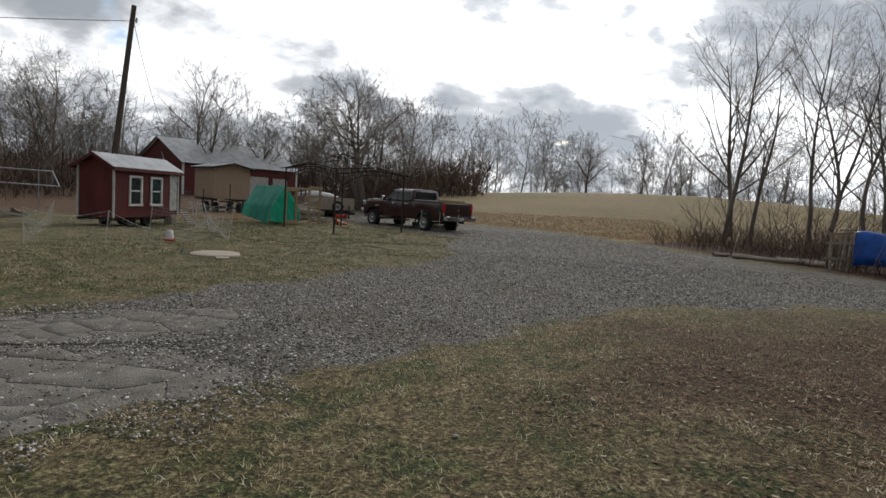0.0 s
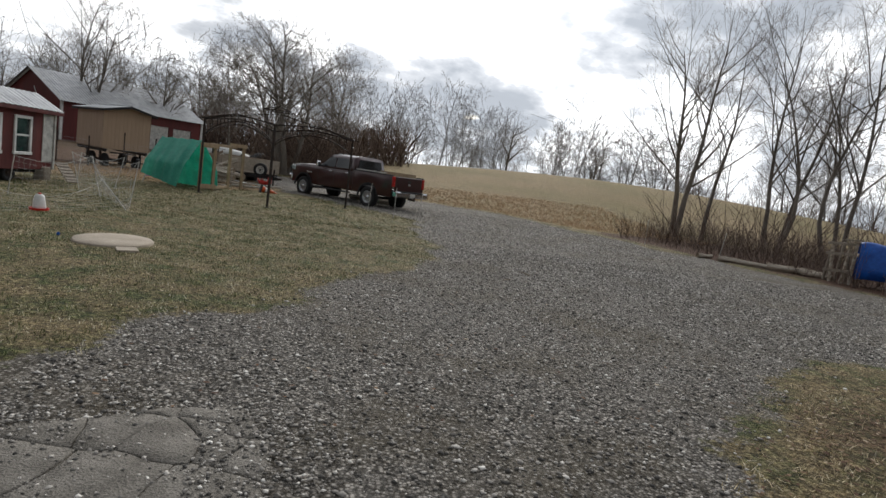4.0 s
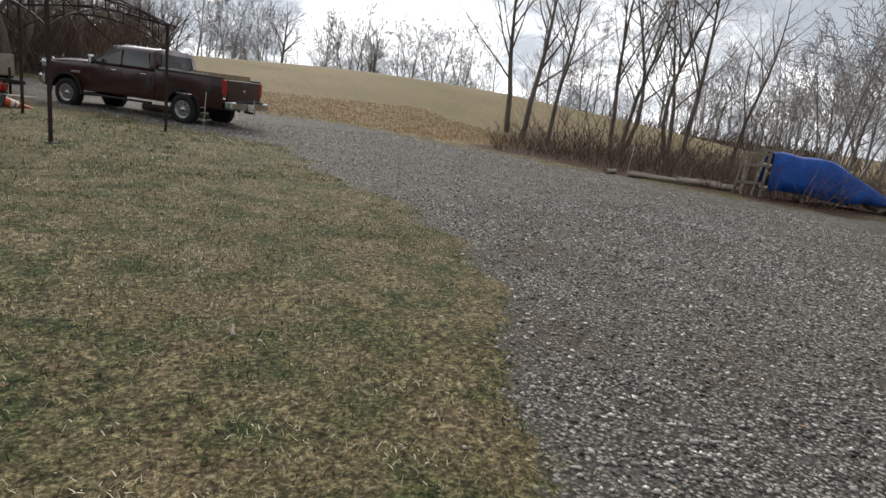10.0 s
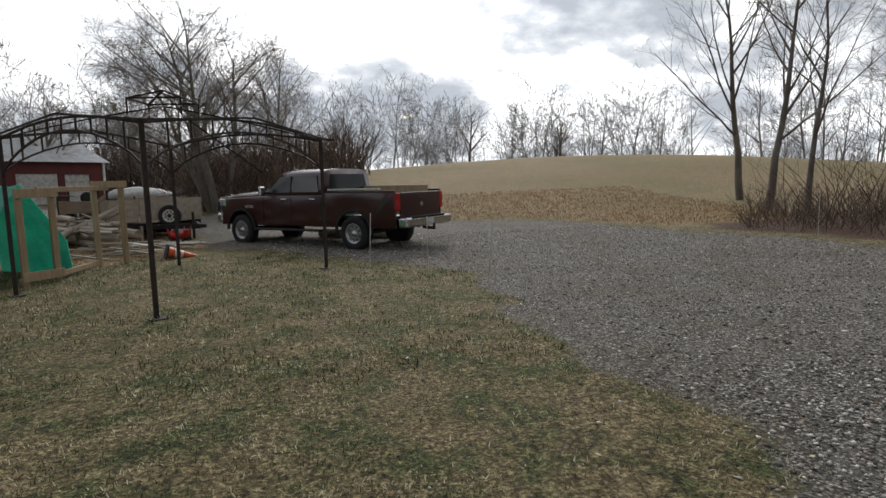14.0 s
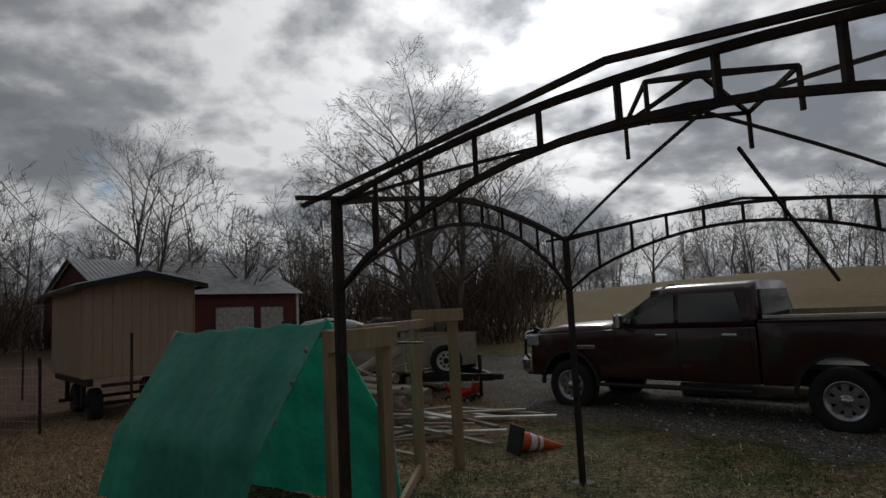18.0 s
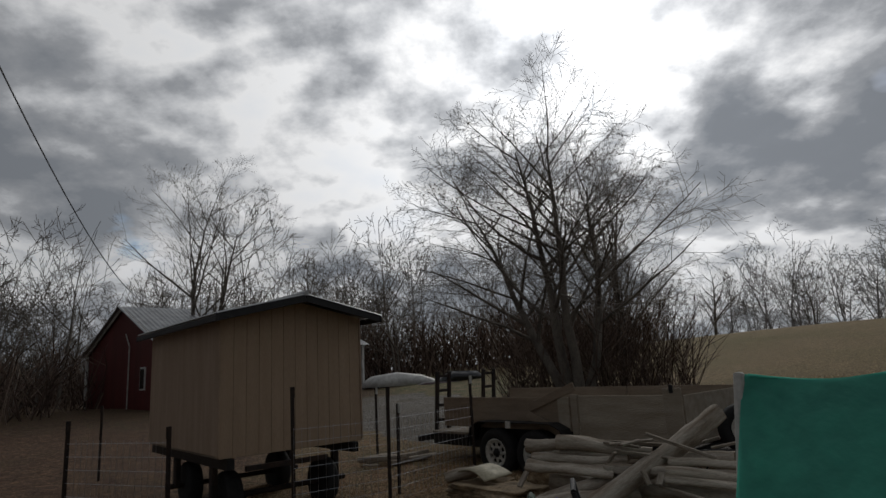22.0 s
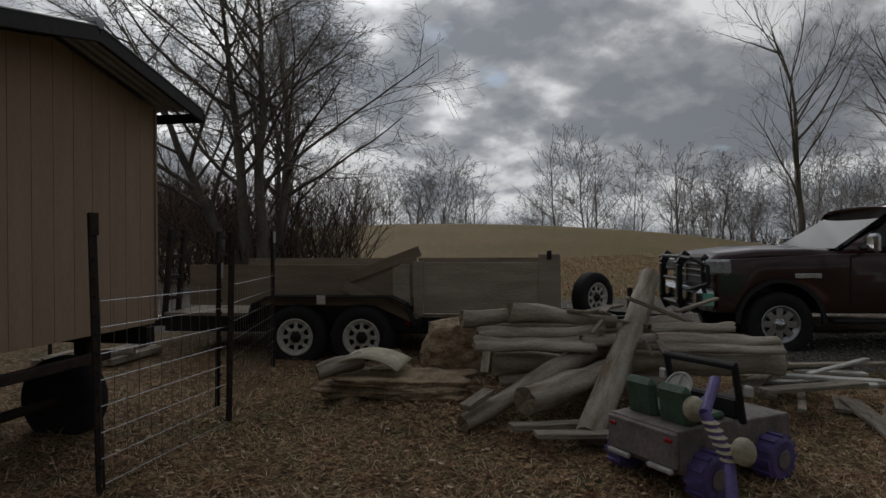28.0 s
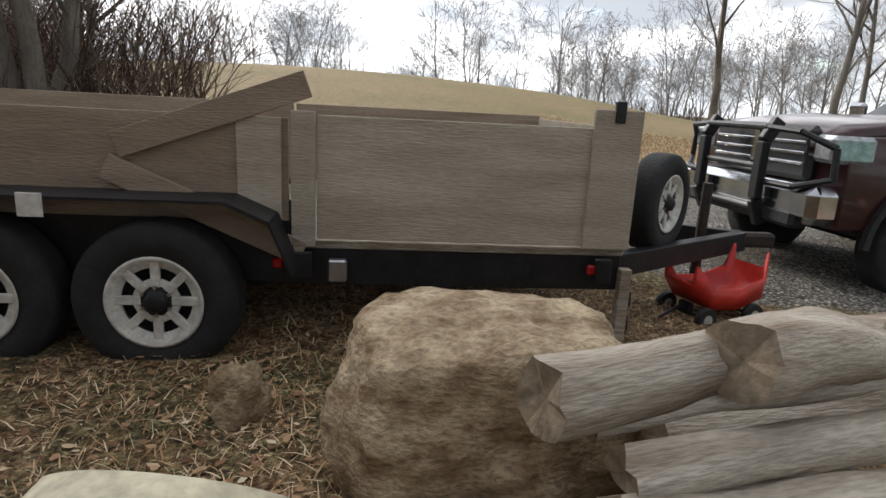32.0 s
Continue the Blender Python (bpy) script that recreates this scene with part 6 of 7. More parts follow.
log((-7.87, 30.62, 0.47), (-6.85, 29.88, 0.46), 0.120, 0.110, 15.3, "thick dark log at the foot of the heap", False)
log((-7.04, 29.95, 0.47), (-5.97, 29.15, 0.43), 0.120, 0.100, 16.3, "thick dark log at the foot of the heap", False)
log((-7.48, 30.49, 0.58), (-6.48, 29.80, 0.63), 0.080, 0.080, 17.3, "weathered grey log in the heap by the trailer", False)
log((-8.18, 30.46, 0.25), (-7.05, 29.59, 0.21), 0.070, 0.080, 18.3, "thick dark log at the foot of the heap", False)
log((-1.6, 30.6, 0.13), (0.4, 29.1, 0.13), 0.13, 0.12, 18.0, "long pale log lying beyond the truck")
log((-9.37, 31.33, 0.34), (-9.01, 31.25, 0.43), 0.060, 0.075, 20.3, "short broken pale log beside the stone slab", False)


def planks(name, spots, material, label, group):
    """Single boards, each (x, y, z, turn, length, width, thickness, tilt)."""
    for x, y, z, a, ln, w, h, tilt in spots:
        bm = B()
        box(bm, (0, 0, 0), (ln, w, h), None, 0.003)
        for v in bm.verts:
            v.co.z += 0.012 * noise.noise(Vector((v.co.x * 3 + x, y, 0)))
        o = part(name, bm, material)
        o.matrix_world = pose(x, y, z, 0, tilt, a)
        tagged(o, label, "board", group)


planks("plank", [(-8.37, 29.48, 0.15, -21, 1.04, 0.100, 0.035, 4), (-8.29, 29.16, 0.14, -31, 1.25, 0.110, 0.030, 3), (-8.54, 30.23, 0.48, -145, 0.18, 0.060, 0.030, 47), (-8.88, 29.96, 0.31, -173, 0.27, 0.090, 0.040, 13)], PLANK_GREY, "mossy weathered board in the dead grass", "boards by the log heap")
planks("splintered_board", [(-7.19, 29.30, 0.45, -56, 0.54, 0.040, 0.022, 7), (-7.68, 29.83, 0.71, 140, 0.13, 0.070, 0.022, 52), (-7.52, 30.04, 0.80, -35, 0.38, 0.060, 0.022, 6), (-7.44, 29.95, 0.83, -6, 0.44, 0.070, 0.022, -4), (-7.06, 29.66, 0.81, -24, 0.66, 0.050, 0.030, 20), (-7.46, 29.91, 0.83, -162, 0.22, 0.060, 0.022, 8), (-7.46, 29.53, 0.56, -63, 0.14, 0.050, 0.022, 61), (-7.34, 29.47, 0.55, -125, 0.15, 0.060, 0.022, 33), (-7.32, 29.79, 0.72, -23, 0.66, 0.080, 0.022, 9), (-6.50, 29.62, 0.82, -13, 0.53, 0.050, 0.022, -11)], PLANK_GREY, "splintered grey board on the heap", "boards by the log heap")


def curved_sheet():
    t = thing("barrel_piece", pose(-8.92, 31.2, 0.39, 3, 3, -52), "curved piece of pale plastic barrel lying on the stones", "barrel piece")
    bm = B()
    R, n = 0.5, 16
    out, inn = [], []
    for i in range(n + 1):
        a = radians(56 + 68 * i / n)
        for lst, r in ((out, R), (inn, R - 0.012)):
            lst.append([Vector((r * math.cos(a), y, r * math.sin(a) - 0.41)) for y in (-0.22, 0.22 - 0.06 * math.sin(3.14 * i / n))])
    vo, vi = [[bm.verts.new(p) for p in r] for r in out], [[bm.verts.new(p) for p in r] for r in inn]
    for i in range(n):
        bm.faces.new((vo[i][0], vo[i + 1][0], vo[i + 1][1], vo[i][1])), bm.faces.new((vi[i][1], vi[i + 1][1], vi[i + 1][0], vi[i][0]))
        for k in (0, 1):
            bm.faces.new((vo[i][k], vi[i][k], vi[i + 1][k], vo[i + 1][k]))
    for i in (0, n):
        bm.faces.new((vo[i][0], vo[i][1], vi[i][1], vi[i][0]))
    bmesh.ops.recalc_face_normals(bm, faces=bm.faces)
    part("shell", bm, CREAM, t, "", True)


curved_sheet()


def toy_jeep():
    """x to the front of the toy."""
    t = thing("toy_jeep", pose(-8.68, 28.76, 0.02, 0, 0, -10), "faded green and mauve ride-on toy jeep with purple tyres", "toy car")
    t.scale = (0.95, 0.95, 0.95)
    for x in (0.12, 0.72):
        for y in (-0.29, 0.29):
            m = thing_part("wheel", t)
            m.matrix_basis = pose(x, y, 0.135)
            bm = B()
            lathe(bm, [(0.05, -0.06), (0.11, -0.065), (0.135, -0.05), (0.135, 0.05), (0.11, 0.065), (0.05, 0.06)], 20, pose(0, 0, 0, 90, 0, 0))
            part("tyre", bm, PURPLE, m, "purple plastic tyre")
            for k in range(12):
                a = 2 * math.pi * k / 12
                bm = B()
                box(bm, (0.137 * math.cos(a), 0, 0.137 * math.sin(a)), (0.016, 0.11, 0.03), pose(0, 0, 0, 0, -math.degrees(a), 0))
                part("tread_lug", bm, PURPLE, m)
            bm = B()
            lathe(bm, [(0.06, -0.066), (0.05, -0.07), (0.01, -0.07)], 14, pose(0, 0, 0, 90, 0, 0)), lathe(bm, [(0.06, 0.066), (0.05, 0.07), (0.01, 0.07)], 14, pose(0, 0, 0, 90, 0, 0))
            part("hub_cap", bm, JEEP_GREY, m)
    bm = B()
    prism(bm, [(-0.06, 0.16), (-0.08, 0.4), (0.4, 0.4), (0.46, 0.34), (0.5, 0.38), (0.95, 0.36), (0.98, 0.17), (0.85, 0.14), (0.0, 0.14)], -0.25, 0.25, 0.015)
    b = part("body", bm, JEEP_GREY, t, "faded mauve plastic body")
    bm = B()
    box(bm, (-0.085, 0, 0.29), (0.03, 0.5, 0.2), None, 0.01)
    part("tail_panel", bm, JEEP_GREY, b)
    for y in (-0.15, 0.15):
        bm = B()
        box(bm, (-0.108, y, 0.18), (0.03, 0.17, 0.03), None, 0.008)
        part("rear_bumper", bm, WHITE_DIRTY, b)
        bm = B()
        box(bm, (-0.104, y * 1.35, 0.345), (0.01, 0.05, 0.02), None, 0.003)
        part("tail_sticker", bm, LAMP_RED, b)
    for y in (-0.12, 0.12):
        bm = B()
        box(bm, (0.06, y, 0.5), (0.07, 0.22, 0.24), pose(0, 0, 0, 0, -8, 0), 0.03)
        part("seat_back", bm, JEEP_GREEN, t, "faded green seat")
    bm = B()
    box(bm, (0.22, 0, 0.42), (0.3, 0.44, 0.04), None, 0.015)
    part("seat", bm, JEEP_GREEN, t)
    bm = B()
    for y in (-0.24, 0.24):
        tube(bm, (0.5, y, 0.36), (0.42, y, 0.7), 0.022)
    tube(bm, (0.42, -0.25, 0.7), (0.42, 0.25, 0.7), 0.024)
    part("windscreen_frame", bm, DARK_PLASTIC, t)
    bm = B()
    tube(bm, (0.2, -0.24, 0.4), (0.12, -0.26, 0.56), 0.018)
    part("roll_bar", bm, PURPLE, t)
    bm = B()
    box(bm, (0.5, 0, 0.44), (0.06, 0.44, 0.12), None, 0.015)
    part("dashboard", bm, DARK_PLASTIC, t)
    bm = B()
    mm = Matrix.Translation((0.38, 0.12, 0.52)) @ pose(0, 0, 0, 0, -60, 0)
    lathe(bm, [(0.085, -0.01), (0.1, 0), (0.085, 0.01), (0.075, 0)], 20, mm)
    for k in range(3):
        a = 2 * math.pi * k / 3
        tube(bm, mm @ Vector((0, 0, 0)), mm @ Vector((0.08 * math.cos(a), 0.08 * math.sin(a), 0)), 0.012, seg=6)
    part("steering_wheel", bm, WHITE_DIRTY, t)
    for y in (-0.3, 0.3):
        bm = B()
        box(bm, (0.46, y, 0.56), (0.03, 0.06, 0.07), None, 0.01)
        part("mirror", bm, WHITE_DIRTY, t)
    c = thing("plastic_toy", pose(-8.66, 28.2, 0.0, 0, 0, 5), "purple tubular ride-on toy part with cream knobs leaning on the jeep", "toy")
    bm = B()
    pts = [(-0.75, -0.1, 0.03), (-0.2, 0.05, 0.12), (-0.05, 0.12, 0.3), (-0.02, 0.25, 0.5), (0.25, 0.3, 0.62)]
    for a, d in zip(pts, pts[1:]):
        tube(bm, a, d, 0.028)
    part("tube_frame", bm, PURPLE, c)
    for k in range(6):
        bm = B()
        lathe(bm, [(0.025, -0.012), (0.045, 0), (0.025, 0.012)], 12, Matrix.Translation((-0.05 + 0.005 * k, 0.12 + 0.02 * k, 0.3 + 0.032 * k)))
        part("grip_ring", bm, CREAM, c)
    for p in ((0.02, 0.32, 0.5), (-0.06, 0.05, 0.36)):
        bm = B()
        bmesh.ops.create_uvsphere(bm, u_segments=12, v_segments=8, radius=0.06)
        bmesh.ops.scale(bm, vec=(0.8, 1, 1.15), verts=bm.verts)
        bmesh.ops.translate(bm, vec=p, verts=bm.verts)
        part("knob", bm, CREAM, c, "", True)


toy_jeep()


def red_wagon():
    t = thing("toy_wagon", pose(-5.4, 31.05, 0, 0, 0, 150), "red plastic toy wagon with a scooped seat", "wagon")
    t.scale = (0.7, 0.7, 0.7)
    bm = B()
    loops = []
    for x, z, w in ((-0.42, 0.5, 0.2), (-0.38, 0.28, 0.24), (-0.1, 0.2, 0.25), (0.2, 0.22, 0.25), (0.38, 0.42, 0.2)):
        loops.append([Vector((x, -w, z + 0.16)), Vector((x, -w + 0.03, z + 0.16)), Vector((x, -w + 0.05, z + 0.02)), Vector((x, w - 0.05, z + 0.02)), Vector((x, w - 0.03, z + 0.16)), Vector((x, w, z + 0.16)), Vector((x, w - 0.02, z - 0.03)), Vector((x, -w + 0.02, z - 0.03))])
    rings(bm, loops)
    part("tub", bm, RED_PLASTIC, t, "glossy red tub", True)
    for x in (-0.28, 0.26):
        for y in (-0.24, 0.24):
            m = thing_part("wheel", t)
            m.matrix_basis = pose(x, y, 0.11)
            bm = B()
            lathe(bm, [(0.03, -0.03), (0.1, -0.03), (0.11, 0), (0.1, 0.03), (0.03, 0.03)], 18, pose(0, 0, 0, 90, 0, 0))
            part("tyre", bm, DARK_PLASTIC, m)
            bm = B()
            lathe(bm, [(0.05, -0.032), (0.01, -0.034)], 12, pose(0, 0, 0, 90, 0, 0)), lathe(bm, [(0.05, 0.032), (0.01, 0.034)], 12, pose(0, 0, 0, 90, 0, 0))
            part("hub_cap", bm, WHITE_DIRTY, m)
        bm = B()
        tube(bm, (x, -0.24, 0.11), (x, 0.24, 0.11), 0.012), box(bm, (x, 0, 0.15), (0.06, 0.12, 0.1))
        part("axle", bm, DARK_PLASTIC, t)
    bm = B()
    tube(bm, (0.35, 0, 0.16), (0.8, 0.1, 0.05), 0.014)
    part("pull_handle", bm, DARK_PLASTIC, t)


red_wagon()


def traffic_cone():
    t = thing("traffic_cone", pose(-4.95, 27.1, 0.165, 0, -104, 200), "orange traffic cone with white bands lying on its side", "traffic cone")
    bm = B()
    box(bm, (0, 0, -0.01), (0.33, 0.33, 0.03), None, 0.01)
    part("base", bm, DARK_PLASTIC, t)
    h, r = 0.62, (0.125, 0.03)
    edges = [0, 0.22, 0.36, 0.42, 0.5, 1.0]
    for i, (a, b_) in enumerate(zip(edges, edges[1:])):
        bm = B()
        ra, rb = r[0] + (r[1] - r[0]) * a, r[0] + (r[1] - r[0]) * b_
        e = 0.002 if i in (1, 3) else 0
        tube(bm, (0, 0, 0.006 + h * a), (0, 0, 0.006 + h * b_), ra + e, rb + e, 24)
        part("white_band" if i in (1, 3) else "cone_body", bm, WHITE if i in (1, 3) else ORANGE, t, "", False)


traffic_cone()
rngp = random.Random(5)
planks("scrap_board", [(-5.9 + rngp.uniform(-0.7, 0.9), 28.3 + rngp.uniform(-1.0, 1.0), 0.03 + 0.03 * k % 0.25, rngp.uniform(-60, 40), rngp.uniform(0.6, 1.6), rngp.uniform(0.05, 0.15), 0.03, rngp.uniform(-3, 3)) for k in range(16)], PLANK_GREY, "pale scrap board in a loose pile", "scrap boards by the shelter")
planks("scrap_board", [(-5.6 + rngp.uniform(-0.5, 0.8), 28.2 + rngp.uniform(-0.8, 0.8), 0.14 + 0.02 * k, rngp.uniform(-70, 30), rngp.uniform(0.6, 1.3), rngp.uniform(0.05, 0.12), 0.025, rngp.uniform(-5, 5)) for k in range(6)], WHITE_DIRTY, "white painted scrap board in a loose pile", "scrap boards by the shelter")
planks("firewood", [(-10.3 + rngp.uniform(-0.5, 0.5), 34.6 + rngp.uniform(-0.4, 0.4), 0.06 + 0.05 * (k // 4), rngp.uniform(-40, 60), rngp.uniform(0.5, 1.0), rngp.uniform(0.08, 0.14), 0.07, rngp.uniform(-6, 6)) for k in range(14)], LOG_GREY, "split firewood in a low heap behind the coop", "firewood behind the coop")
for k, (x, y, ln, a) in enumerate(((-9.2, 27.0, 1.2, 30), (-10.2, 29.6, 0.9, 70), (-8.9, 28.5, 1.0, -40), (-9.4, 29.2, 0.5, 10), (1.58, 13.71, 0.28, 120), (-2.9, 12.6, 0.16, 80), (-9.9, 28.2, 0.7, 160), (0.9, 12.9, 0.14, 20))):
    t = thing("stick", pose(x, y, 0.015, 0, 0, a), "dry pale stick lying on the ground", "stick", "fallen sticks")
    bm = B()
    p = [(0, 0, 0), (ln * 0.35, 0.03 * ln, 0.01), (ln * 0.7, -0.04 * ln, 0.02), (ln, 0.02 * ln, 0.01)]
    for i, (q0, q1) in enumerate(zip(p, p[1:])):
        tube(bm, q0, q1, 0.014 - 0.003 * i, 0.011 - 0.003 * i, 6)
    part("twig", bm, LOG_GREY, t)


def t_post(x, y, h, lean, turn, material=RUSTY):
    t = thing("fence_post", pose(x, y, gz(x, y) - 0.05, lean, 0, turn), "dark studded steel fence post", "fence post", "steel fence posts")
    bm = B()
    box(bm, (0, 0, h / 2), (0.045, 0.008, h)), box(bm, (0, 0.018, h / 2), (0.008, 0.03, h))
    part("shaft", bm, material, t)
    for k in range(int(h / 0.12)):
        bm = B()
        box(bm, (0, -0.008, 0.2 + 0.1 * k), (0.02, 0.01, 0.018))
        part("stud", bm, material, t)
    bm = B()
    box(bm, (0, -0.01, h - 0.06), (0.05, 0.014, 0.12))
    part("pale_top", bm, WHITE_DIRTY if turn > 40 else material, t)
    return t


for x, y, h, l, a in ((-10.08, 31.36, 1.45, 2, 20), (-8.98, 33.05, 1.5, 0, 50), (-11.05, 30.55, 1.55, -2, 30), (-10.0, 31.8, 1.2, 1, 70), (-10.9, 32.1, 1.3, 1, 10), (-10.75, 35.3, 1.3, 0, 60), (-12.1, 29.8, 1.25, 2, 10), (-13.6, 30.5, 1.3, 0, 30), (-15.4, 34.2, 1.3, 0, 0)):
    t_post(x, y, h, l, a)


def wire_fence():
    """Thin welded wire between the posts near the trailer."""
    t = thing("wire_fence", pose(0, 0, 0), "thin wire mesh fence between steel posts", "fence")
    runs = [((-11.05, 30.55), (-10.08, 31.36)), ((-10.08, 31.36), (-8.98, 33.05)), ((-12.1, 29.8), (-13.6, 30.5))]
    for a, b_ in runs:
        bm = B()
        for k in range(8):
            z = 0.1 + 0.14 * k
            tube(bm, (*a, z), (*b_, z - 0.02), 0.0022, seg=3, cap=False)
        ln = math.hypot(b_[0] - a[0], b_[1] - a[1])
        for k in range(int(ln / 0.1)):
            f_ = k * 0.1 / ln
            p = (a[0] + (b_[0] - a[0]) * f_, a[1] + (b_[1] - a[1]) * f_)
            tube(bm, (*p, 0.08), (*p, 1.1), 0.0018, seg=3, cap=False)
        part("mesh_panel", bm, ALLOY, t)


wire_fence()


def net_fence():
    """Sagging electric poultry netting on leaning white stakes."""
    t = thing("poultry_net", pose(0, 0, 0), "sagging white poultry netting on leaning thin stakes", "netting")
    stakes = [((-9.0, 12.7), (0.0, 0.0), 0.75), ((-7.7, 13.5), (0.02, 0.1), 0.75), ((-8.4, 16.9), (0.12, -0.05), 0.8), ((-5.98, 16.45), (-0.7, 0.5), 1.0), ((-6.15, 17.0), (0.05, 0.25), 1.0), ((-7.4, 18.8), (-0.3, 0.2), 0.95), ((-8.4, 20.1), (-0.2, 0.0), 0.9), ((-8.0, 21.3), (0.1, 0.3), 0.9), ((-9.2, 21.9), (0.0, 0.2), 0.85), ((-11.4, 17.2), (0.1, 0.0), 0.75), ((-13.6, 17.5), (0.0, 0.0), 0.7)]
    tops = []
    for (x, y), (lx, ly), h in stakes:
        bm = B()
        tp = (x + lx, y + ly, h * math.sqrt(max(0.2, 1 - (lx * lx + ly * ly))))
        tube(bm, (x, y, -0.03), tp, 0.009, seg=6)
        tops.append(((x, y, 0.02), tp))
        part("stake", bm, WHITE_DIRTY, t, "thin white stake")
    order = [(10, 9), (9, 0), (0, 1), (1, 3), (3, 4), (4, 5), (3, 5), (5, 6), (6, 7), (7, 8), (2, 5)]
    for i, j in order:
        (b0, t0), (b1, t1) = tops[i], tops[j]
        b0, t0, b1, t1 = map(Vector, (b0, t0, b1, t1))
        ln = (b1 - b0).length
        n = max(5, int(ln / 0.13))
        low = 0.35 if (i, j) in ((1, 3), (9, 0), (10, 9)) else 0.8
        bm = B()
        m = 7
        grid = []
        for a in range(n + 1):
            f_ = a / n
            sag = 1 - (1 - low) * math.sin(math.pi * f_)
            col = []
            for k in range(m + 1):
                q = b0.lerp(b1, f_).lerp(t0.lerp(t1, f_), k / m * sag)
                q += Vector((0.05 * noise.noise(Vector((a * 0.7, k * 0.5, i))), 0.05 * noise.noise(Vector((a * 0.6, k * 0.6, j + 9.0))), 0.02 * noise.noise(Vector((a, k, 3.0)))))
                q.z = max(q.z, 0.012)
                col.append(q)
            grid.append(col)
        for a in range(n + 1):
            for k in range(m + 1):
                if a < n:
                    tube(bm, grid[a][k], grid[a + 1][k], 0.0013 if k < m else 0.003, seg=3, cap=False)
                if k < m:
                    tube(bm, grid[a][k], grid[a][k + 1], 0.0012, seg=3, cap=False)
        part("net_panel", bm, NET, t)


net_fence()


def poultry_waterer():
    t = thing("poultry_waterer", pose(-6.9, 14.95, 0.0), "white plastic poultry waterer with a red base tray", "waterer")
    t.scale = (0.76, 0.76, 0.78)
    bm = B()
    lathe(bm, [(0.19, 0.02), (0.2, 0.07), (0.18, 0.07), (0.165, 0.03), (0.02, 0.03)], 24)
    part("tray", bm, RED_PLASTIC, t)
    bm = B()
    lathe(bm, [(0.135, 0.035), (0.13, 0.12), (0.105, 0.3), (0.085, 0.35), (0.05, 0.37), (0.01, 0.375)], 24)
    part("tank", bm, WHITE, t, "translucent white tank", True)
    bm = B()
    lathe(bm, [(0.03, 0.372), (0.03, 0.4), (0.005, 0.402)], 12)
    part("cap", bm, RED_PLASTIC, t)


poultry_waterer()


def well_lid():
    t = thing("concrete_lid", pose(-4.83, 12.58, 0.0), "round pale concrete lid set flush in the lawn", "concrete lid")
    bm = B()
    loops = []
    for r, z in ((0.5, -0.05), (0.5, 0.03), (0.485, 0.045), (0.3, 0.05), (0.1, 0.052)):
        loops.append([Vector((r * (1 + 0.02 * noise.noise(Vector((math.cos(a), math.sin(a), 0)) * 3)) * math.cos(a), 1.12 * r * math.sin(a), z)) for a in [2 * math.pi * i / 48 for i in range(48)]])
    rings(bm, loops)
    part("disc", bm, CONCRETE, t, "", True)
    c = thing("paving_stone", pose(-4.45, 11.98, 0.0, 0, 0, 24), "small square paving stone beside the round lid", "paving stone")
    bm = B()
    box(bm, (0, 0, 0.012), (0.26, 0.26, 0.05), None, 0.008)
    part("slab", bm, CONCRETE, c)
    c = thing("bottle_cap", pose(-5.55, 12.6, 0.03, 70, 0, 20), "small blue plastic cap in the grass", "bottle cap")
    bm = B()
    lathe(bm, [(0.022, 0), (0.022, 0.02), (0.018, 0.022), (0.002, 0.022)], 14)
    part("cap", bm, BLUE_TARP, c)


well_lid()


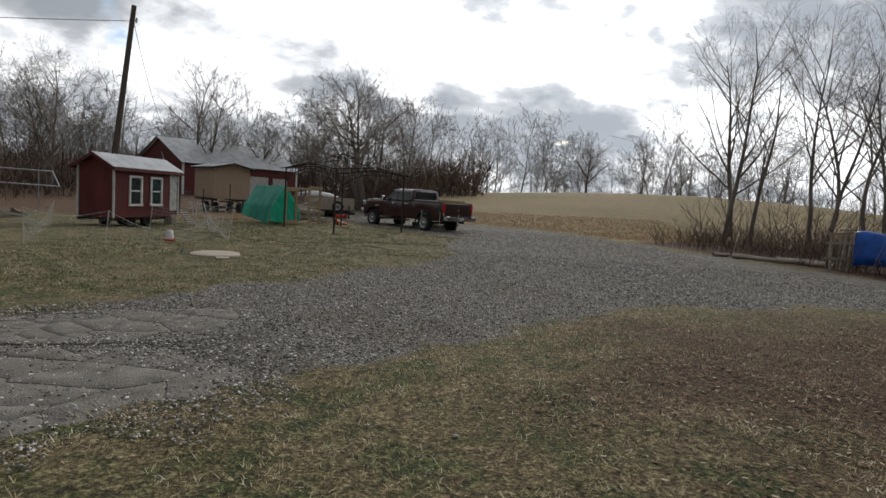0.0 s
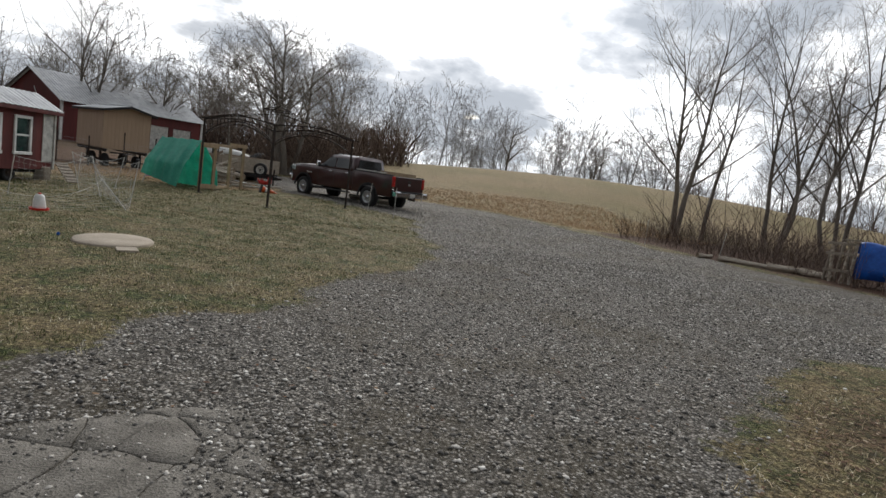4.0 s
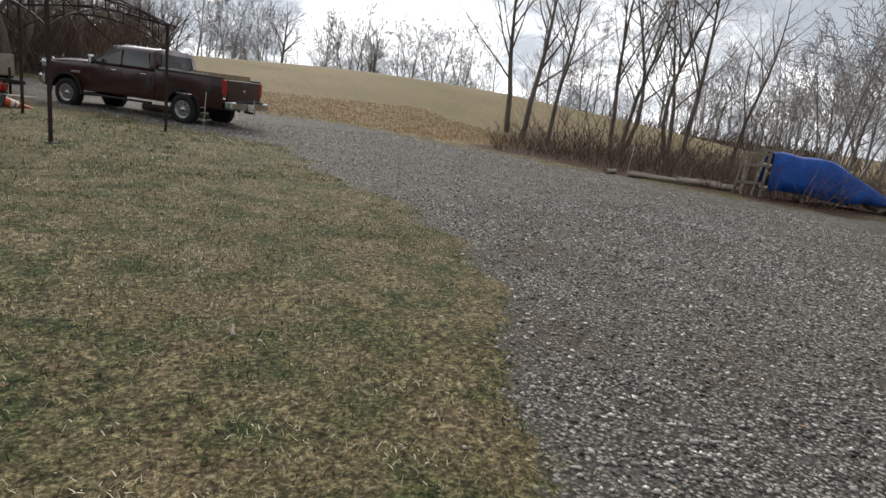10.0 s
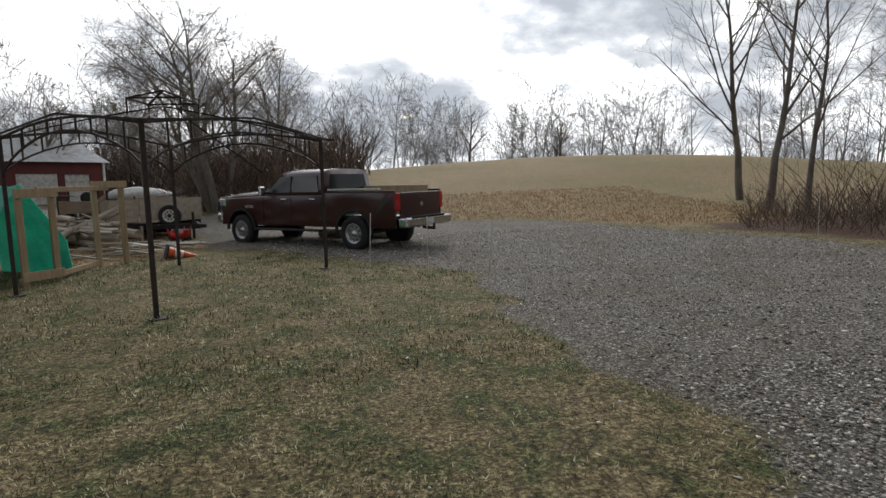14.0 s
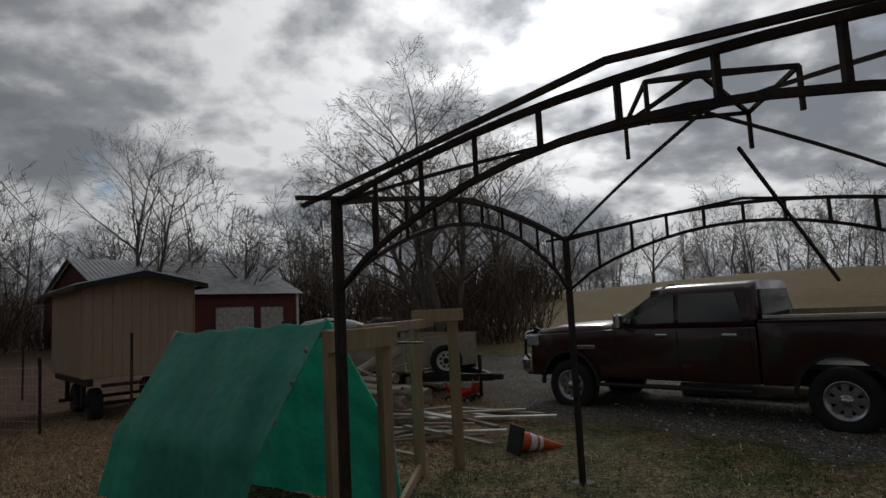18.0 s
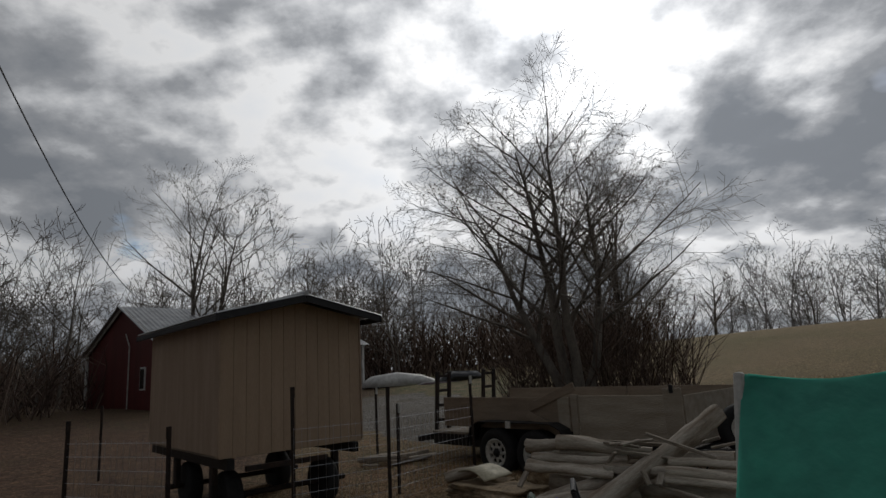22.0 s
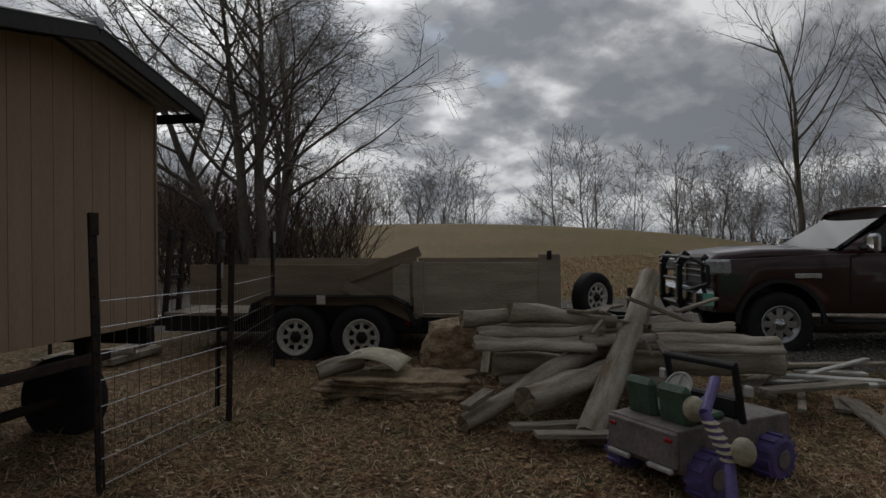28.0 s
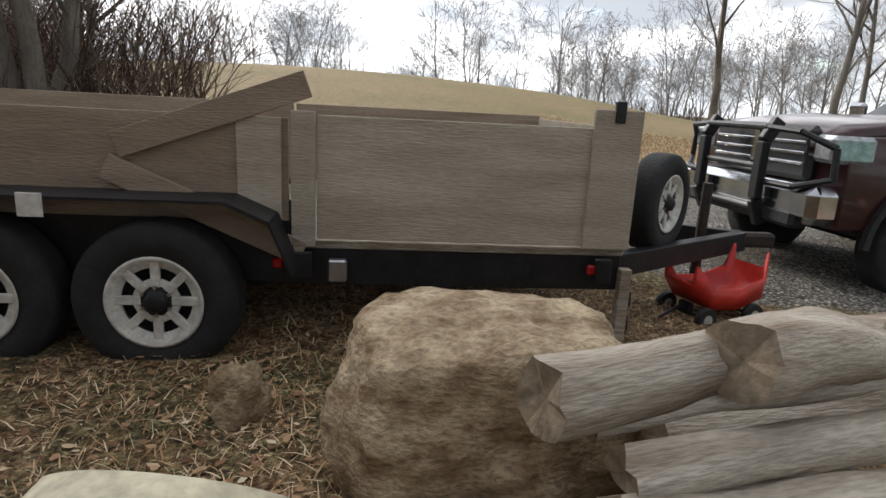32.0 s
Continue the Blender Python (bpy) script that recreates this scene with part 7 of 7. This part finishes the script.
def tarped_wood():
    """A long firewood stack under a blue sheet, with a timber end rack."""
    A, E = Vector((13.15, 19.0, 0)), Vector((15.9, 16.6, 0))
    u = (E - A).normalized()
    n = Vector((u.y, -u.x, 0))
    if n.y > 0:
        n = -n
    t = thing("woodpile", pose(0, 0, 0), "firewood stack under a creased blue tarpaulin", "woodpile")
    bm = B()
    L = (E - A).length
    cols = []
    for i in range(31):
        f_ = i / 30
        top = 1.28 - 0.12 * f_ if f_ < 0.42 else 1.23 - 1.05 * ((f_ - 0.42) / 0.58) ** 1.1
        top = max(top, 0.22)
        foot = 0.22 + 0.05 * math.sin(f_ * 9)
        p = A + u * L * f_
        prof = [(0.52, foot), (0.5, foot + 0.3 * (top - foot)), (0.46, foot + 0.7 * (top - foot)), (0.4, top - 0.03), (0.2, top + 0.03), (-0.1, top + 0.02), (-0.35, top - 0.06), (-0.45, foot + 0.4 * (top - foot)), (-0.48, foot)]
        col = []
        for k, (o, z) in enumerate(prof):
            w = 0.06 * noise.noise(Vector((f_ * 9, k * 0.6, 2.0))) + 0.03 * noise.noise(Vector((f_ * 22, k * 1.3, 7.0)))
            col.append(p + n * (o + w) + Vector((0, 0, z + 0.05 * noise.noise(Vector((f_ * 7, k, 5.0))))))
        cols.append(col)
    rings(bm, cols, closed=False, cap=False)
    bmesh.ops.solidify(bm, geom=list(bm.faces), thickness=0.008)
    part("tarpaulin", bm, BLUE_TARP, t, "creased blue tarpaulin", True)
    rg = random.Random(3)
    for i in range(34):
        f_ = rg.uniform(0.0, 0.95)
        hmax = 1.05 if f_ < 0.42 else max(0.12, 1.05 * (1 - (f_ - 0.42) / 0.58))
        p = A + u * L * f_ + Vector((0, 0, rg.uniform(0.08, hmax)))
        bm = B()
        tube(bm, p + n * 0.34, p - n * 0.34, rg.uniform(0.05, 0.09), seg=7)
        part("billet", bm, LOG_GREY, t)
    r = thing("timber_rack", pose(0, 0, 0), "weathered upright poles and pallets at the end of the woodpile", "rack")
    for k, (o, d, h, lean) in enumerate(((-0.12, 0.4, 1.34, 0.03), (-0.2, 0.1, 1.3, -0.05), (-0.32, 0.35, 1.3, 0.1), (-0.45, -0.1, 1.22, 0.06), (-0.6, 0.3, 1.18, -0.06), (-0.75, 0.1, 1.15, 0.1))):
        p = A + u * o + n * d
        bm = B()
        beam(bm, p, p + u * lean + Vector((0, 0, h)), 0.07, 0.06)
        part("upright", bm, PLANK_GREY if k % 2 else LOG_GREY, r)
    for z in (0.4, 0.9, 1.2):
        bm = B()
        beam(bm, A - u * 0.1 + n * 0.42 + Vector((0, 0, z)), A - u * 0.8 + n * 0.3 + Vector((0, 0, z - 0.05)), 0.05, 0.08)
        part("cross_board", bm, PLANK_GREY, r)
    bm = B()
    beam(bm, A + u * 0.05 + n * 0.5 + Vector((0, 0, 1.33)), A - u * 0.42 + n * 0.45 + Vector((0, 0, 1.3)), 0.06, 0.05)
    part("top_board", bm, PLANK_GREY, r)
    r2 = thing("sawhorse", pose(*(E - n * 0.5 + u * 0.05), 0, 0, -40), "small pale wooden sawhorse behind the woodpile", "sawhorse")
    for x in (-0.2, 0.2):
        for y in (-0.12, 0.12):
            bm = B()
            beam(bm, (x, y * 1.4, 0), (x, y * 0.4, 0.62), 0.05, 0.04)
            part("leg", bm, PINE, r2)
    bm = B()
    beam(bm, (-0.3, 0, 0.64), (0.3, 0, 0.64), 0.08, 0.05)
    part("top", bm, PINE, r2)
    for k, (x, y, a, ln, rr) in enumerate(((10.5, 21.6, -40, 1.5, 0.09), (11.6, 20.7, -30, 1.4, 0.12), (12.3, 20.0, -55, 0.8, 0.1), (10.0, 22.0, 20, 0.7, 0.07), (16.3, 16.1, -35, 0.5, 0.12), (16.8, 15.7, 10, 0.4, 0.1))):
        d = Vector((math.cos(radians(a)), math.sin(radians(a)), 0)) * ln
        z = gz(x, y) + rr * 0.9
        log((x, y, z), (x + d.x, y + d.y, z), rr, rr * 0.85, 30.0 + k, "weathered log lying along the gravel edge", False, "logs along the gravel edge")


tarped_wood()
for x, y, lx in ((9.6, 24.9, 0.0), (10.5, 21.6, 0.22), (0.4, 21.6, 0.1), (-1.0, 24.2, 0.05), (-0.2, 22.9, 0.0)):
    t = thing("marker_stake", pose(x, y, gz(x, y) - 0.03, 0, math.degrees(lx) * 1.2, 30), "thin pale driveway marker stake", "stake", "driveway markers")
    bm = B()
    tube(bm, (0, 0, 0), (0, 0, 1.0), 0.008, seg=6)
    part("rod", bm, WHITE_DIRTY, t)


def fallen_trunk():
    log((18.6, 16.6, gz(18.6, 16.6) + 0.75), (25.5, 13.8, gz(25.5, 13.8) + 0.15), 0.3, 0.22, 51.0, "big fallen tree trunk beyond the woodpile", False, "fallen trunks", BARK)


fallen_trunk()


def utility_pole():
    x, y = -14.6, 26.4
    t = thing("utility_pole", pose(x - 0.4, y, gz(x, y) - 0.2, 0, 6.5, 0), "tall dark wooden utility pole with a drooping cable", "utility pole")
    bm = B()
    tube(bm, (0, 0, 0), (0, 0, 9.2), 0.15, 0.1, 14)
    part("pole", bm, POLE_WOOD, t)
    bm = B()
    tube(bm, (0.1, 0, 8.6), (0.2, 0, 8.6), 0.03), tube(bm, (0.18, 0, 8.5), (0.18, 0, 8.7), 0.04)
    part("insulator", bm, WHITE_DIRTY, t)
    for nm, a, e, sag in (("cable", (-14.0, 26.4, 8.4), (-24.0, 52.0, 5.5), 1.2), ("cable", (-14.1, 26.4, 8.3), (-60.0, 20.0, 8.5), 1.0)):
        c = thing("power_cable", pose(0, 0, 0), "thin black overhead cable", "cable")
        bm = B()
        a, e = Vector(a), Vector(e)
        q = [a.lerp(e, i / 20) - Vector((0, 0, sag * 4 * (i / 20) * (1 - i / 20))) for i in range(21)]
        for p0, p1 in zip(q, q[1:]):
            tube(bm, p0, p1, 0.014, seg=5, cap=False)
        part("wire", bm, BLACK_STEEL, c)


utility_pole()


def leaning_pole():
    t = thing("yellow_pole", pose(-13.2, 27.3, 0, 0, 0, 0), "leaning yellow pole by the coop", "pole")
    bm = B()
    tube(bm, (0, 0, 0), (-0.42, 0.35, 1.5), 0.022)
    part("shaft", bm, CREAM, t)


leaning_pole()


def swing_rail():
    t = thing("rail_frame", pose(-15.8, 22.5, 0, 0, 0, 5), "bent grey metal rail frame by the wood", "rail")
    bm = B()
    for a, d in (((-3, 0, 1.65), (0.9, 0, 1.6)), ((0.9, 0, 1.6), (1.15, 0, 1.05)), ((-3, 0, 1.1), (1.15, 0, 1.05)), ((-2.6, 0, 0), (-2.6, 0, 1.65)), ((0.4, 0, 0), (0.4, 0, 1.6))):
        tube(bm, a, d, 0.025)
    part("tube_frame", bm, ALLOY, t)
    for k in range(5):
        x, y = -15.2 + 0.25 * k, 20.4 - 0.2 * k
        bm = B()
        box(bm, (0, 0, 0), (1.3, 0.14, 0.04), None, 0.003)
        o = part("old_board", bm, PLANK_GREY)
        o.matrix_world = pose(x, y, 0.06 + 0.05 * k, 4, 6, 20 + 25 * k)
        tagged(o, "grey board in a heap by the red coop", "board", "boards by the red coop")


swing_rail()
bm = B()
lathe(bm, [(0.2, -0.1), (0.34, -0.1), (0.36, 0), (0.34, 0.1), (0.2, 0.1)], 24)
old = thing("spare_tyre", pose(-14.4, 53.4, gz(-14.4, 53.4) + 0.36, 90, 0, 40), "old black tyre leaning at the garage door", "tyre")
part("casing", bm, RUBBER, old, "", True)


# ---- small scattered stuff: stones, grass, leaves, brush ----


def island_mat(name, stops, rough=0.95, tint=None):
    """Colour by Random Per Island."""
    m = bpy.data.materials.new(name)
    m.use_nodes = True
    nt = m.node_tree
    b = nt.nodes["Principled BSDF"]
    b.inputs["Roughness"].default_value, b.inputs["Specular IOR Level"].default_value = rough, 0.2
    g, r = nt.nodes.new("ShaderNodeNewGeometry"), nt.nodes.new("ShaderNodeValToRGB")
    e = r.color_ramp.elements
    e[0].position, e[0].color = stops[0][0], (*stops[0][1], 1)
    e[1].position, e[1].color = stops[-1][0], (*stops[-1][1], 1)
    for p, c in stops[1:-1]:
        k = e.new(p)
        k.color = (*c, 1)
    last = g.outputs["Random Per Island"]
    if tint:
        # patches where one end of the colours wins
        tc, n = nt.nodes.new("ShaderNodeTexCoord"), nt.nodes.new("ShaderNodeTexNoise")
        n.inputs["Scale"].default_value, n.inputs["Detail"].default_value = tint
        a, b2 = nt.nodes.new("ShaderNodeMath"), nt.nodes.new("ShaderNodeMath")
        a.operation, b2.operation, b2.use_clamp = "MULTIPLY_ADD", "MULTIPLY_ADD", True
        a.inputs[1].default_value, a.inputs[2].default_value = 1.9, -0.84
        b2.inputs[1].default_value = 0.75
        nt.links.new(tc.outputs["Object"], n.inputs[0]), nt.links.new(n.outputs[0], a.inputs[0])
        nt.links.new(last, b2.inputs[0]), nt.links.new(a.outputs[0], b2.inputs[2])
        last = b2.outputs[0]
    nt.links.new(last, r.inputs[0])
    nt.links.new(r.outputs[0], b.inputs["Base Color"])
    return m


M_STONES = island_mat("gravel_stones", ((0.0, (0.06, 0.058, 0.055)), (0.35, (0.15, 0.142, 0.13)), (0.65, (0.34, 0.318, 0.29)), (0.88, (0.56, 0.53, 0.49)), (1.0, (0.82, 0.79, 0.74))))
M_GRASS = island_mat("lawn_blades", ((0.0, (0.02, 0.035, 0.01)), (0.35, (0.06, 0.085, 0.024)), (0.55, (0.12, 0.125, 0.045)), (0.68, (0.38, 0.32, 0.18)), (1.0, (0.78, 0.72, 0.54))), tint=(2.6, 6))
M_STRAW = island_mat("dead_grass", ((0.0, (0.14, 0.075, 0.037)), (0.3, (0.36, 0.21, 0.11)), (0.65, (0.58, 0.4, 0.235)), (0.92, (0.78, 0.64, 0.43)), (1.0, (0.1, 0.12, 0.04))))
M_BANK = island_mat("bank_straw", ((0.0, (0.035, 0.032, 0.013)), (0.25, (0.15, 0.115, 0.052)), (0.5, (0.44, 0.345, 0.2)), (0.85, (0.68, 0.58, 0.4)), (1.0, (0.8, 0.74, 0.58))), tint=(3.0, 6))
M_LEAVES = island_mat("fallen_leaves", ((0.0, (0.06, 0.03, 0.02)), (0.5, (0.1, 0.055, 0.033)), (0.9, (0.2, 0.13, 0.08)), (1.0, (0.45, 0.38, 0.28))))
M_CHIPS = island_mat("bark_scraps", ((0.0, (0.09, 0.045, 0.025)), (0.5, (0.26, 0.145, 0.08)), (0.9, (0.42, 0.27, 0.16)), (1.0, (0.6, 0.5, 0.36))))
M_BRUSH = island_mat("brush_stems", ((0.0, (0.05, 0.034, 0.027)), (0.6, (0.13, 0.092, 0.073)), (1.0, (0.25, 0.19, 0.15))))


def scatter_stones(name, n, x0, x1, y0, y1, lo, hi, seed, label, lift=0.0, share=None):
    r = np.random.default_rng(seed)
    x, y = r.uniform(x0, x1, n), r.uniform(y0, y1, n)
    k = r.uniform(0, 1, n) < (gravel_mask(x, y) ** 1.5 + 0.012 if share is None else share(x, y))
    x, y = x[k], y[k]
    n = len(x)
    z = ground_z(x, y) - 0.02 * gravel_mask(x, y)
    s = lo + (hi - lo) * r.uniform(0, 1, n) ** 3
    o = np.array([[1, 0, 0], [0, 1, 0], [-1, 0, 0], [0, -1, 0], [0, 0, 0.75], [0, 0, -0.6]], float)
    v = o[None] * (1 + r.uniform(-0.35, 0.35, (n, 6, 3))) + r.uniform(-0.25, 0.25, (n, 6, 3))
    a = r.uniform(0, 6.28, n)
    ca, sa = np.cos(a)[:, None], np.sin(a)[:, None]
    el = r.uniform(0.7, 1.5, n)[:, None]
    vx, vy = v[..., 0] * el, v[..., 1]
    v = np.stack([vx * ca - vy * sa, vx * sa + vy * ca, v[..., 2] * 0.8], -1) * s[:, None, None]
    v += np.stack([x, y, z + s * 0.25 + lift], 1)[:, None]
    f = np.array([[0, 1, 4], [1, 2, 4], [2, 3, 4], [3, 0, 4], [1, 0, 5], [2, 1, 5], [3, 2, 5], [0, 3, 5]])
    f = f[None] + 6 * np.arange(n)[:, None, None]
    tagged(bulk(name, v.reshape(-1, 3), f.reshape(-1, 3), M_STONES), label, "gravel", kind="stuff")


scatter_stones("gravel", 75000, -3.5, 6.0, 3.0, 17.5, 0.006, 0.021, 1, "loose crushed grey gravel on the drive")
PATCHES = [[(-5.0, 5.5), (-4.0, 6.55), (-2.98, 6.95), (-2.6, 7.22), (-2.19, 7.34), (-1.97, 6.88), (-1.92, 6.25), (-2.09, 5.89), (-2.37, 5.61), (-4.2, 4.9)], [(-6.0, 3.2), (-5.6, 4.4), (-3.2, 5.13), (-2.47, 5.31), (-1.57, 4.79), (-1.27, 4.24), (-1.62, 3.68), (-2.05, 3.29), (-2.33, 2.88), (-5.0, 1.9)]]
scatter_stones("gravel", 42000, -6.2, -1.0, 1.7, 7.6, 0.005, 0.016, 7, "loose grit strewn over the broken asphalt", 0.012, lambda x, y: sum(np.where(np.abs(d) < 0.28 + wob(2 * x, 2 * y) * 0.5, 0.95, 0.0) + np.where(d > 0, np.clip(0.16 + wob(3 * y, 2 * x) * 0.45, 0, 1), 0.0) for d in (inside_depth(p, x, y) for p in PATCHES)))
scatter_stones("gravel", 26000, -3.0, 9.0, 15.0, 30.0, 0.008, 0.024, 2, "loose crushed grey gravel on the drive")
scatter_stones("gravel", 24000, 3.0, 10.5, 7.0, 17.0, 0.008, 0.022, 3, "loose crushed grey gravel on the drive")


def scatter_blades(name, n, x0, x1, y0, y1, lo, hi, width, flat, seed, material, label, keep, tuft=5, spread=0.05):
    """Grass as bent blades in tufts; flat: how far they lie down."""
    r = np.random.default_rng(seed)
    m = n // tuft
    cx, cy = r.uniform(x0, x1, m), r.uniform(y0, y1, m)
    k = r.uniform(0, 1, m) < keep(cx, cy)
    cx, cy = np.repeat(cx[k], tuft), np.repeat(cy[k], tuft)
    n = len(cx)
    x, y = cx + r.normal(0, spread, n), cy + r.normal(0, spread, n)
    z = ground_z(x, y) - 0.004
    a, ln = r.uniform(0, 6.28, n), r.uniform(lo, hi, n)
    tilt = np.clip(r.normal(flat, 0.3, n), 0.05, 1.5)
    d = np.stack([np.cos(a) * np.sin(tilt), np.sin(a) * np.sin(tilt), np.cos(tilt)], 1)
    side = np.stack([-np.sin(a), np.cos(a), np.zeros(n)], 1) * (width * r.uniform(0.6, 1.4, n))[:, None]
    p = np.stack([x, y, z], 1)
    mid = p + d * (ln * 0.55)[:, None]
    tip = p + d * ln[:, None] - np.array([0, 0, 0.3]) * (ln * np.sin(tilt))[:, None] * 0.5
    tip[:, 2] = np.maximum(tip[:, 2], z + 0.004)
    v = np.stack([p - side, p + side, mid + side * 0.8, mid - side * 0.8, tip + side * 0.15, tip - side * 0.15], 1)
    f = np.array([[0, 1, 2, 3], [3, 2, 4, 5]])[None] + 6 * np.arange(n)[:, None, None]
    tagged(bulk(name, v.reshape(-1, 3), f.reshape(-1, 4), material), label, "grass", kind="stuff")


def lawn_keep(x, y):
    g = gravel_mask(x, y)
    return (1 - g) ** 2 * np.where(np.hypot((x + 4.83) / 0.52, (y - 12.58) / 0.58) < 1, 0, 1) * (0.35 + 0.65 * (np.sin(1.1 * x + 0.7 * y) * np.sin(0.8 * y - 0.5 * x) > -0.35))


def yard_keep(x, y):
    return (1 - gravel_mask(x, y)) * smooth(inside_depth(YARD, x, y), -1.5, 0.5) * np.where((np.abs(x + 7.4) < 0.5) & (np.abs(y - 31.5) < 0.4), 0, 1)


scatter_blades("lawn_grass", 150000, -9.0, 1.5, 7.5, 19.0, 0.018, 0.05, 0.0026, 0.85, 1, M_GRASS, "short patchy winter lawn grass", lawn_keep)
scatter_blades("lawn_grass", 36000, -11.0, 1.5, 18.0, 27.0, 0.025, 0.07, 0.004, 0.7, 2, M_GRASS, "short patchy winter lawn grass", lawn_keep)
scatter_blades("bank_grass", 75000, -2.5, 8.0, 1.2, 8.6, 0.02, 0.07, 0.0022, 1.0, 3, M_BANK, "dry trampled grass on the bank", lambda x, y: (1 - gravel_mask(x, y)) ** 2 * np.where(np.sin(2.3 * x + 1.1 * y) * np.sin(1.9 * y - 1.3 * x + 1) > -0.15, 1, 0.25))
scatter_blades("dead_grass", 105000, -12.5, -5.5, 25.5, 33.0, 0.025, 0.1, 0.002, 1.25, 4, M_STRAW, "tangled dead yellow grass in the yard", yard_keep, 6, 0.07)
scatter_blades("grass_tuft", 1200, -9.3, -8.95, 30.65, 31.0, 0.06, 0.16, 0.0025, 0.6, 5, M_GRASS, "green grass tufts by the stone slab", lambda x, y: 0.5 * (np.sin(9 * x) > 0.3), 12, 0.04)
scatter_blades("field_grass", 50000, -2.0, 16.0, 29.0, 44.0, 0.06, 0.16, 0.006, 0.7, 6, M_STRAW, "dry cropped grass on the field", lambda x, y: smooth(inside_depth(FIELD, x, y), -0.5, 1.0), 8, 0.12)


def scatter_leaves(name, n, x0, x1, y0, y1, size, seed, label, keep, material=None):
    r = np.random.default_rng(seed)
    x, y = r.uniform(x0, x1, n), r.uniform(y0, y1, n)
    k = r.uniform(0, 1, n) < keep(x, y)
    x, y = x[k], y[k]
    n = len(x)
    z = ground_z(x, y) + 0.006 + r.uniform(0, 0.02, n)
    a, s = r.uniform(0, 6.28, n), size * r.uniform(0.5, 1.3, n)
    o = np.array([[-1, 0, 0], [-0.3, -0.5, 0.12], [0.6, -0.42, 0.1], [1.1, 0, 0.25], [0.5, 0.45, 0.1], [-0.4, 0.5, 0.12]], float)
    v = np.repeat(o[None], n, 0) * s[:, None, None]
    v[..., 2] *= r.uniform(-0.6, 1.8, n)[:, None]
    ca, sa = np.cos(a)[:, None], np.sin(a)[:, None]
    v = np.stack([v[..., 0] * ca - v[..., 1] * sa + x[:, None], v[..., 0] * sa + v[..., 1] * ca + y[:, None], v[..., 2] + z[:, None]], -1)
    f = np.array([[0, 1, 4, 5], [1, 2, 3, 4]])[None] + 6 * np.arange(n)[:, None, None]
    tagged(bulk(name, v.reshape(-1, 3), f.reshape(-1, 4), material or M_LEAVES), label, "leaves", kind="stuff")


scatter_leaves("fallen_leaves", 34000, 0.0, 10.0, 0.5, 9.5, 0.02, 1, "brown fallen leaves on the bank", lambda x, y: (1 - gravel_mask(x, y)) * smooth(4.3 - np.hypot((x - 6.3) * 0.85, y - 5.0) + 1.4 * wob(x, y), -1.4, 1.6))
scatter_leaves("fallen_leaves", 7000, -12.0, -5.5, 27.0, 33.5, 0.02, 2, "brown leaves and bark scraps in the yard", yard_keep, M_CHIPS)
scatter_leaves("fallen_leaves", 2500, -9.0, 3.0, 7.0, 20.0, 0.02, 3, "a few brown leaves on the lawn", lambda x, y: 0.5 + 0 * x)


def thicket(name, label, n, keep, box4, h0, h1, seed, rad=0.006):
    """Dense bare brush: bundles of thin crooked stems."""
    r = np.random.default_rng(seed)
    x0, x1, y0, y1 = box4
    x, y = r.uniform(x0, x1, n), r.uniform(y0, y1, n)
    k = keep(x, y)
    x, y = x[k], y[k]
    L = Limbs()
    for i in range(len(x)):
        h = r.uniform(h0, h1)
        p = np.array([x[i], y[i], gz(x[i], y[i]) - 0.05])
        d = np.array([r.normal(0, 0.35), r.normal(0, 0.35), 1.0])
        pts = [p]
        for s in range(3):
            d = d + r.normal(0, 0.22, 3) * np.array([1, 1, 0.5])
            pts.append(pts[-1] + d / np.linalg.norm(d) * h / 3)
        L.add(pts, [rad * 1.5, rad * 1.2, rad * 0.9, rad * 0.4], 3)
        for s in (1, 2):
            q = pts[s]
            e = np.array([r.normal(0, 0.6), r.normal(0, 0.6), 0.6])
            e /= np.linalg.norm(e)
            L.add([q, q + e * h * 0.42], [rad * 0.8, rad * 0.3], 3)
    me = L.mesh(name, M_BRUSH)
    tagged(new(name, me), label, "brush", kind="stuff")


thicket("thicket", "dense brown bare brush under the tree row", 9500, lambda x, y: (inside_depth(BRUSH, x, y) > 0.7), (8, 43, 13, 32), 0.5, 1.5, 1)
thicket("thicket", "tall thin brush among the tree row", 700, lambda x, y: (inside_depth(BRUSH, x, y) > 1.5) & (y > 19), (9, 40, 19, 32), 1.5, 4.0, 2, 0.009)
thicket("hedgerow", "dark tangled brush under the large tree", 1600, lambda x, y: np.hypot((x + 4.6) / 3.2, (y - 44) / 3.0) < 1, (-9, 0, 39, 48), 1.5, 3.6, 3, 0.012)
thicket("hedgerow", "dark tangled brush behind the barn yard", 4200, lambda x, y: x > -90, (-75, 4, 62, 78), 2.0, 5.5, 4, 0.03)
thicket("hedgerow", "dark tangled brush at the edge of the wood", 3600, lambda x, y: x < -20 - 0.2 * (y - 20), (-62, -19, 14, 62), 1.5, 4.5, 5, 0.025)
thicket("far_brush", "grey brush along the far side of the field", 3200, lambda x, y: np.hypot(x, y - 10) > 104, (-25, 130, 60, 125), 2.0, 6.0, 6, 0.05)
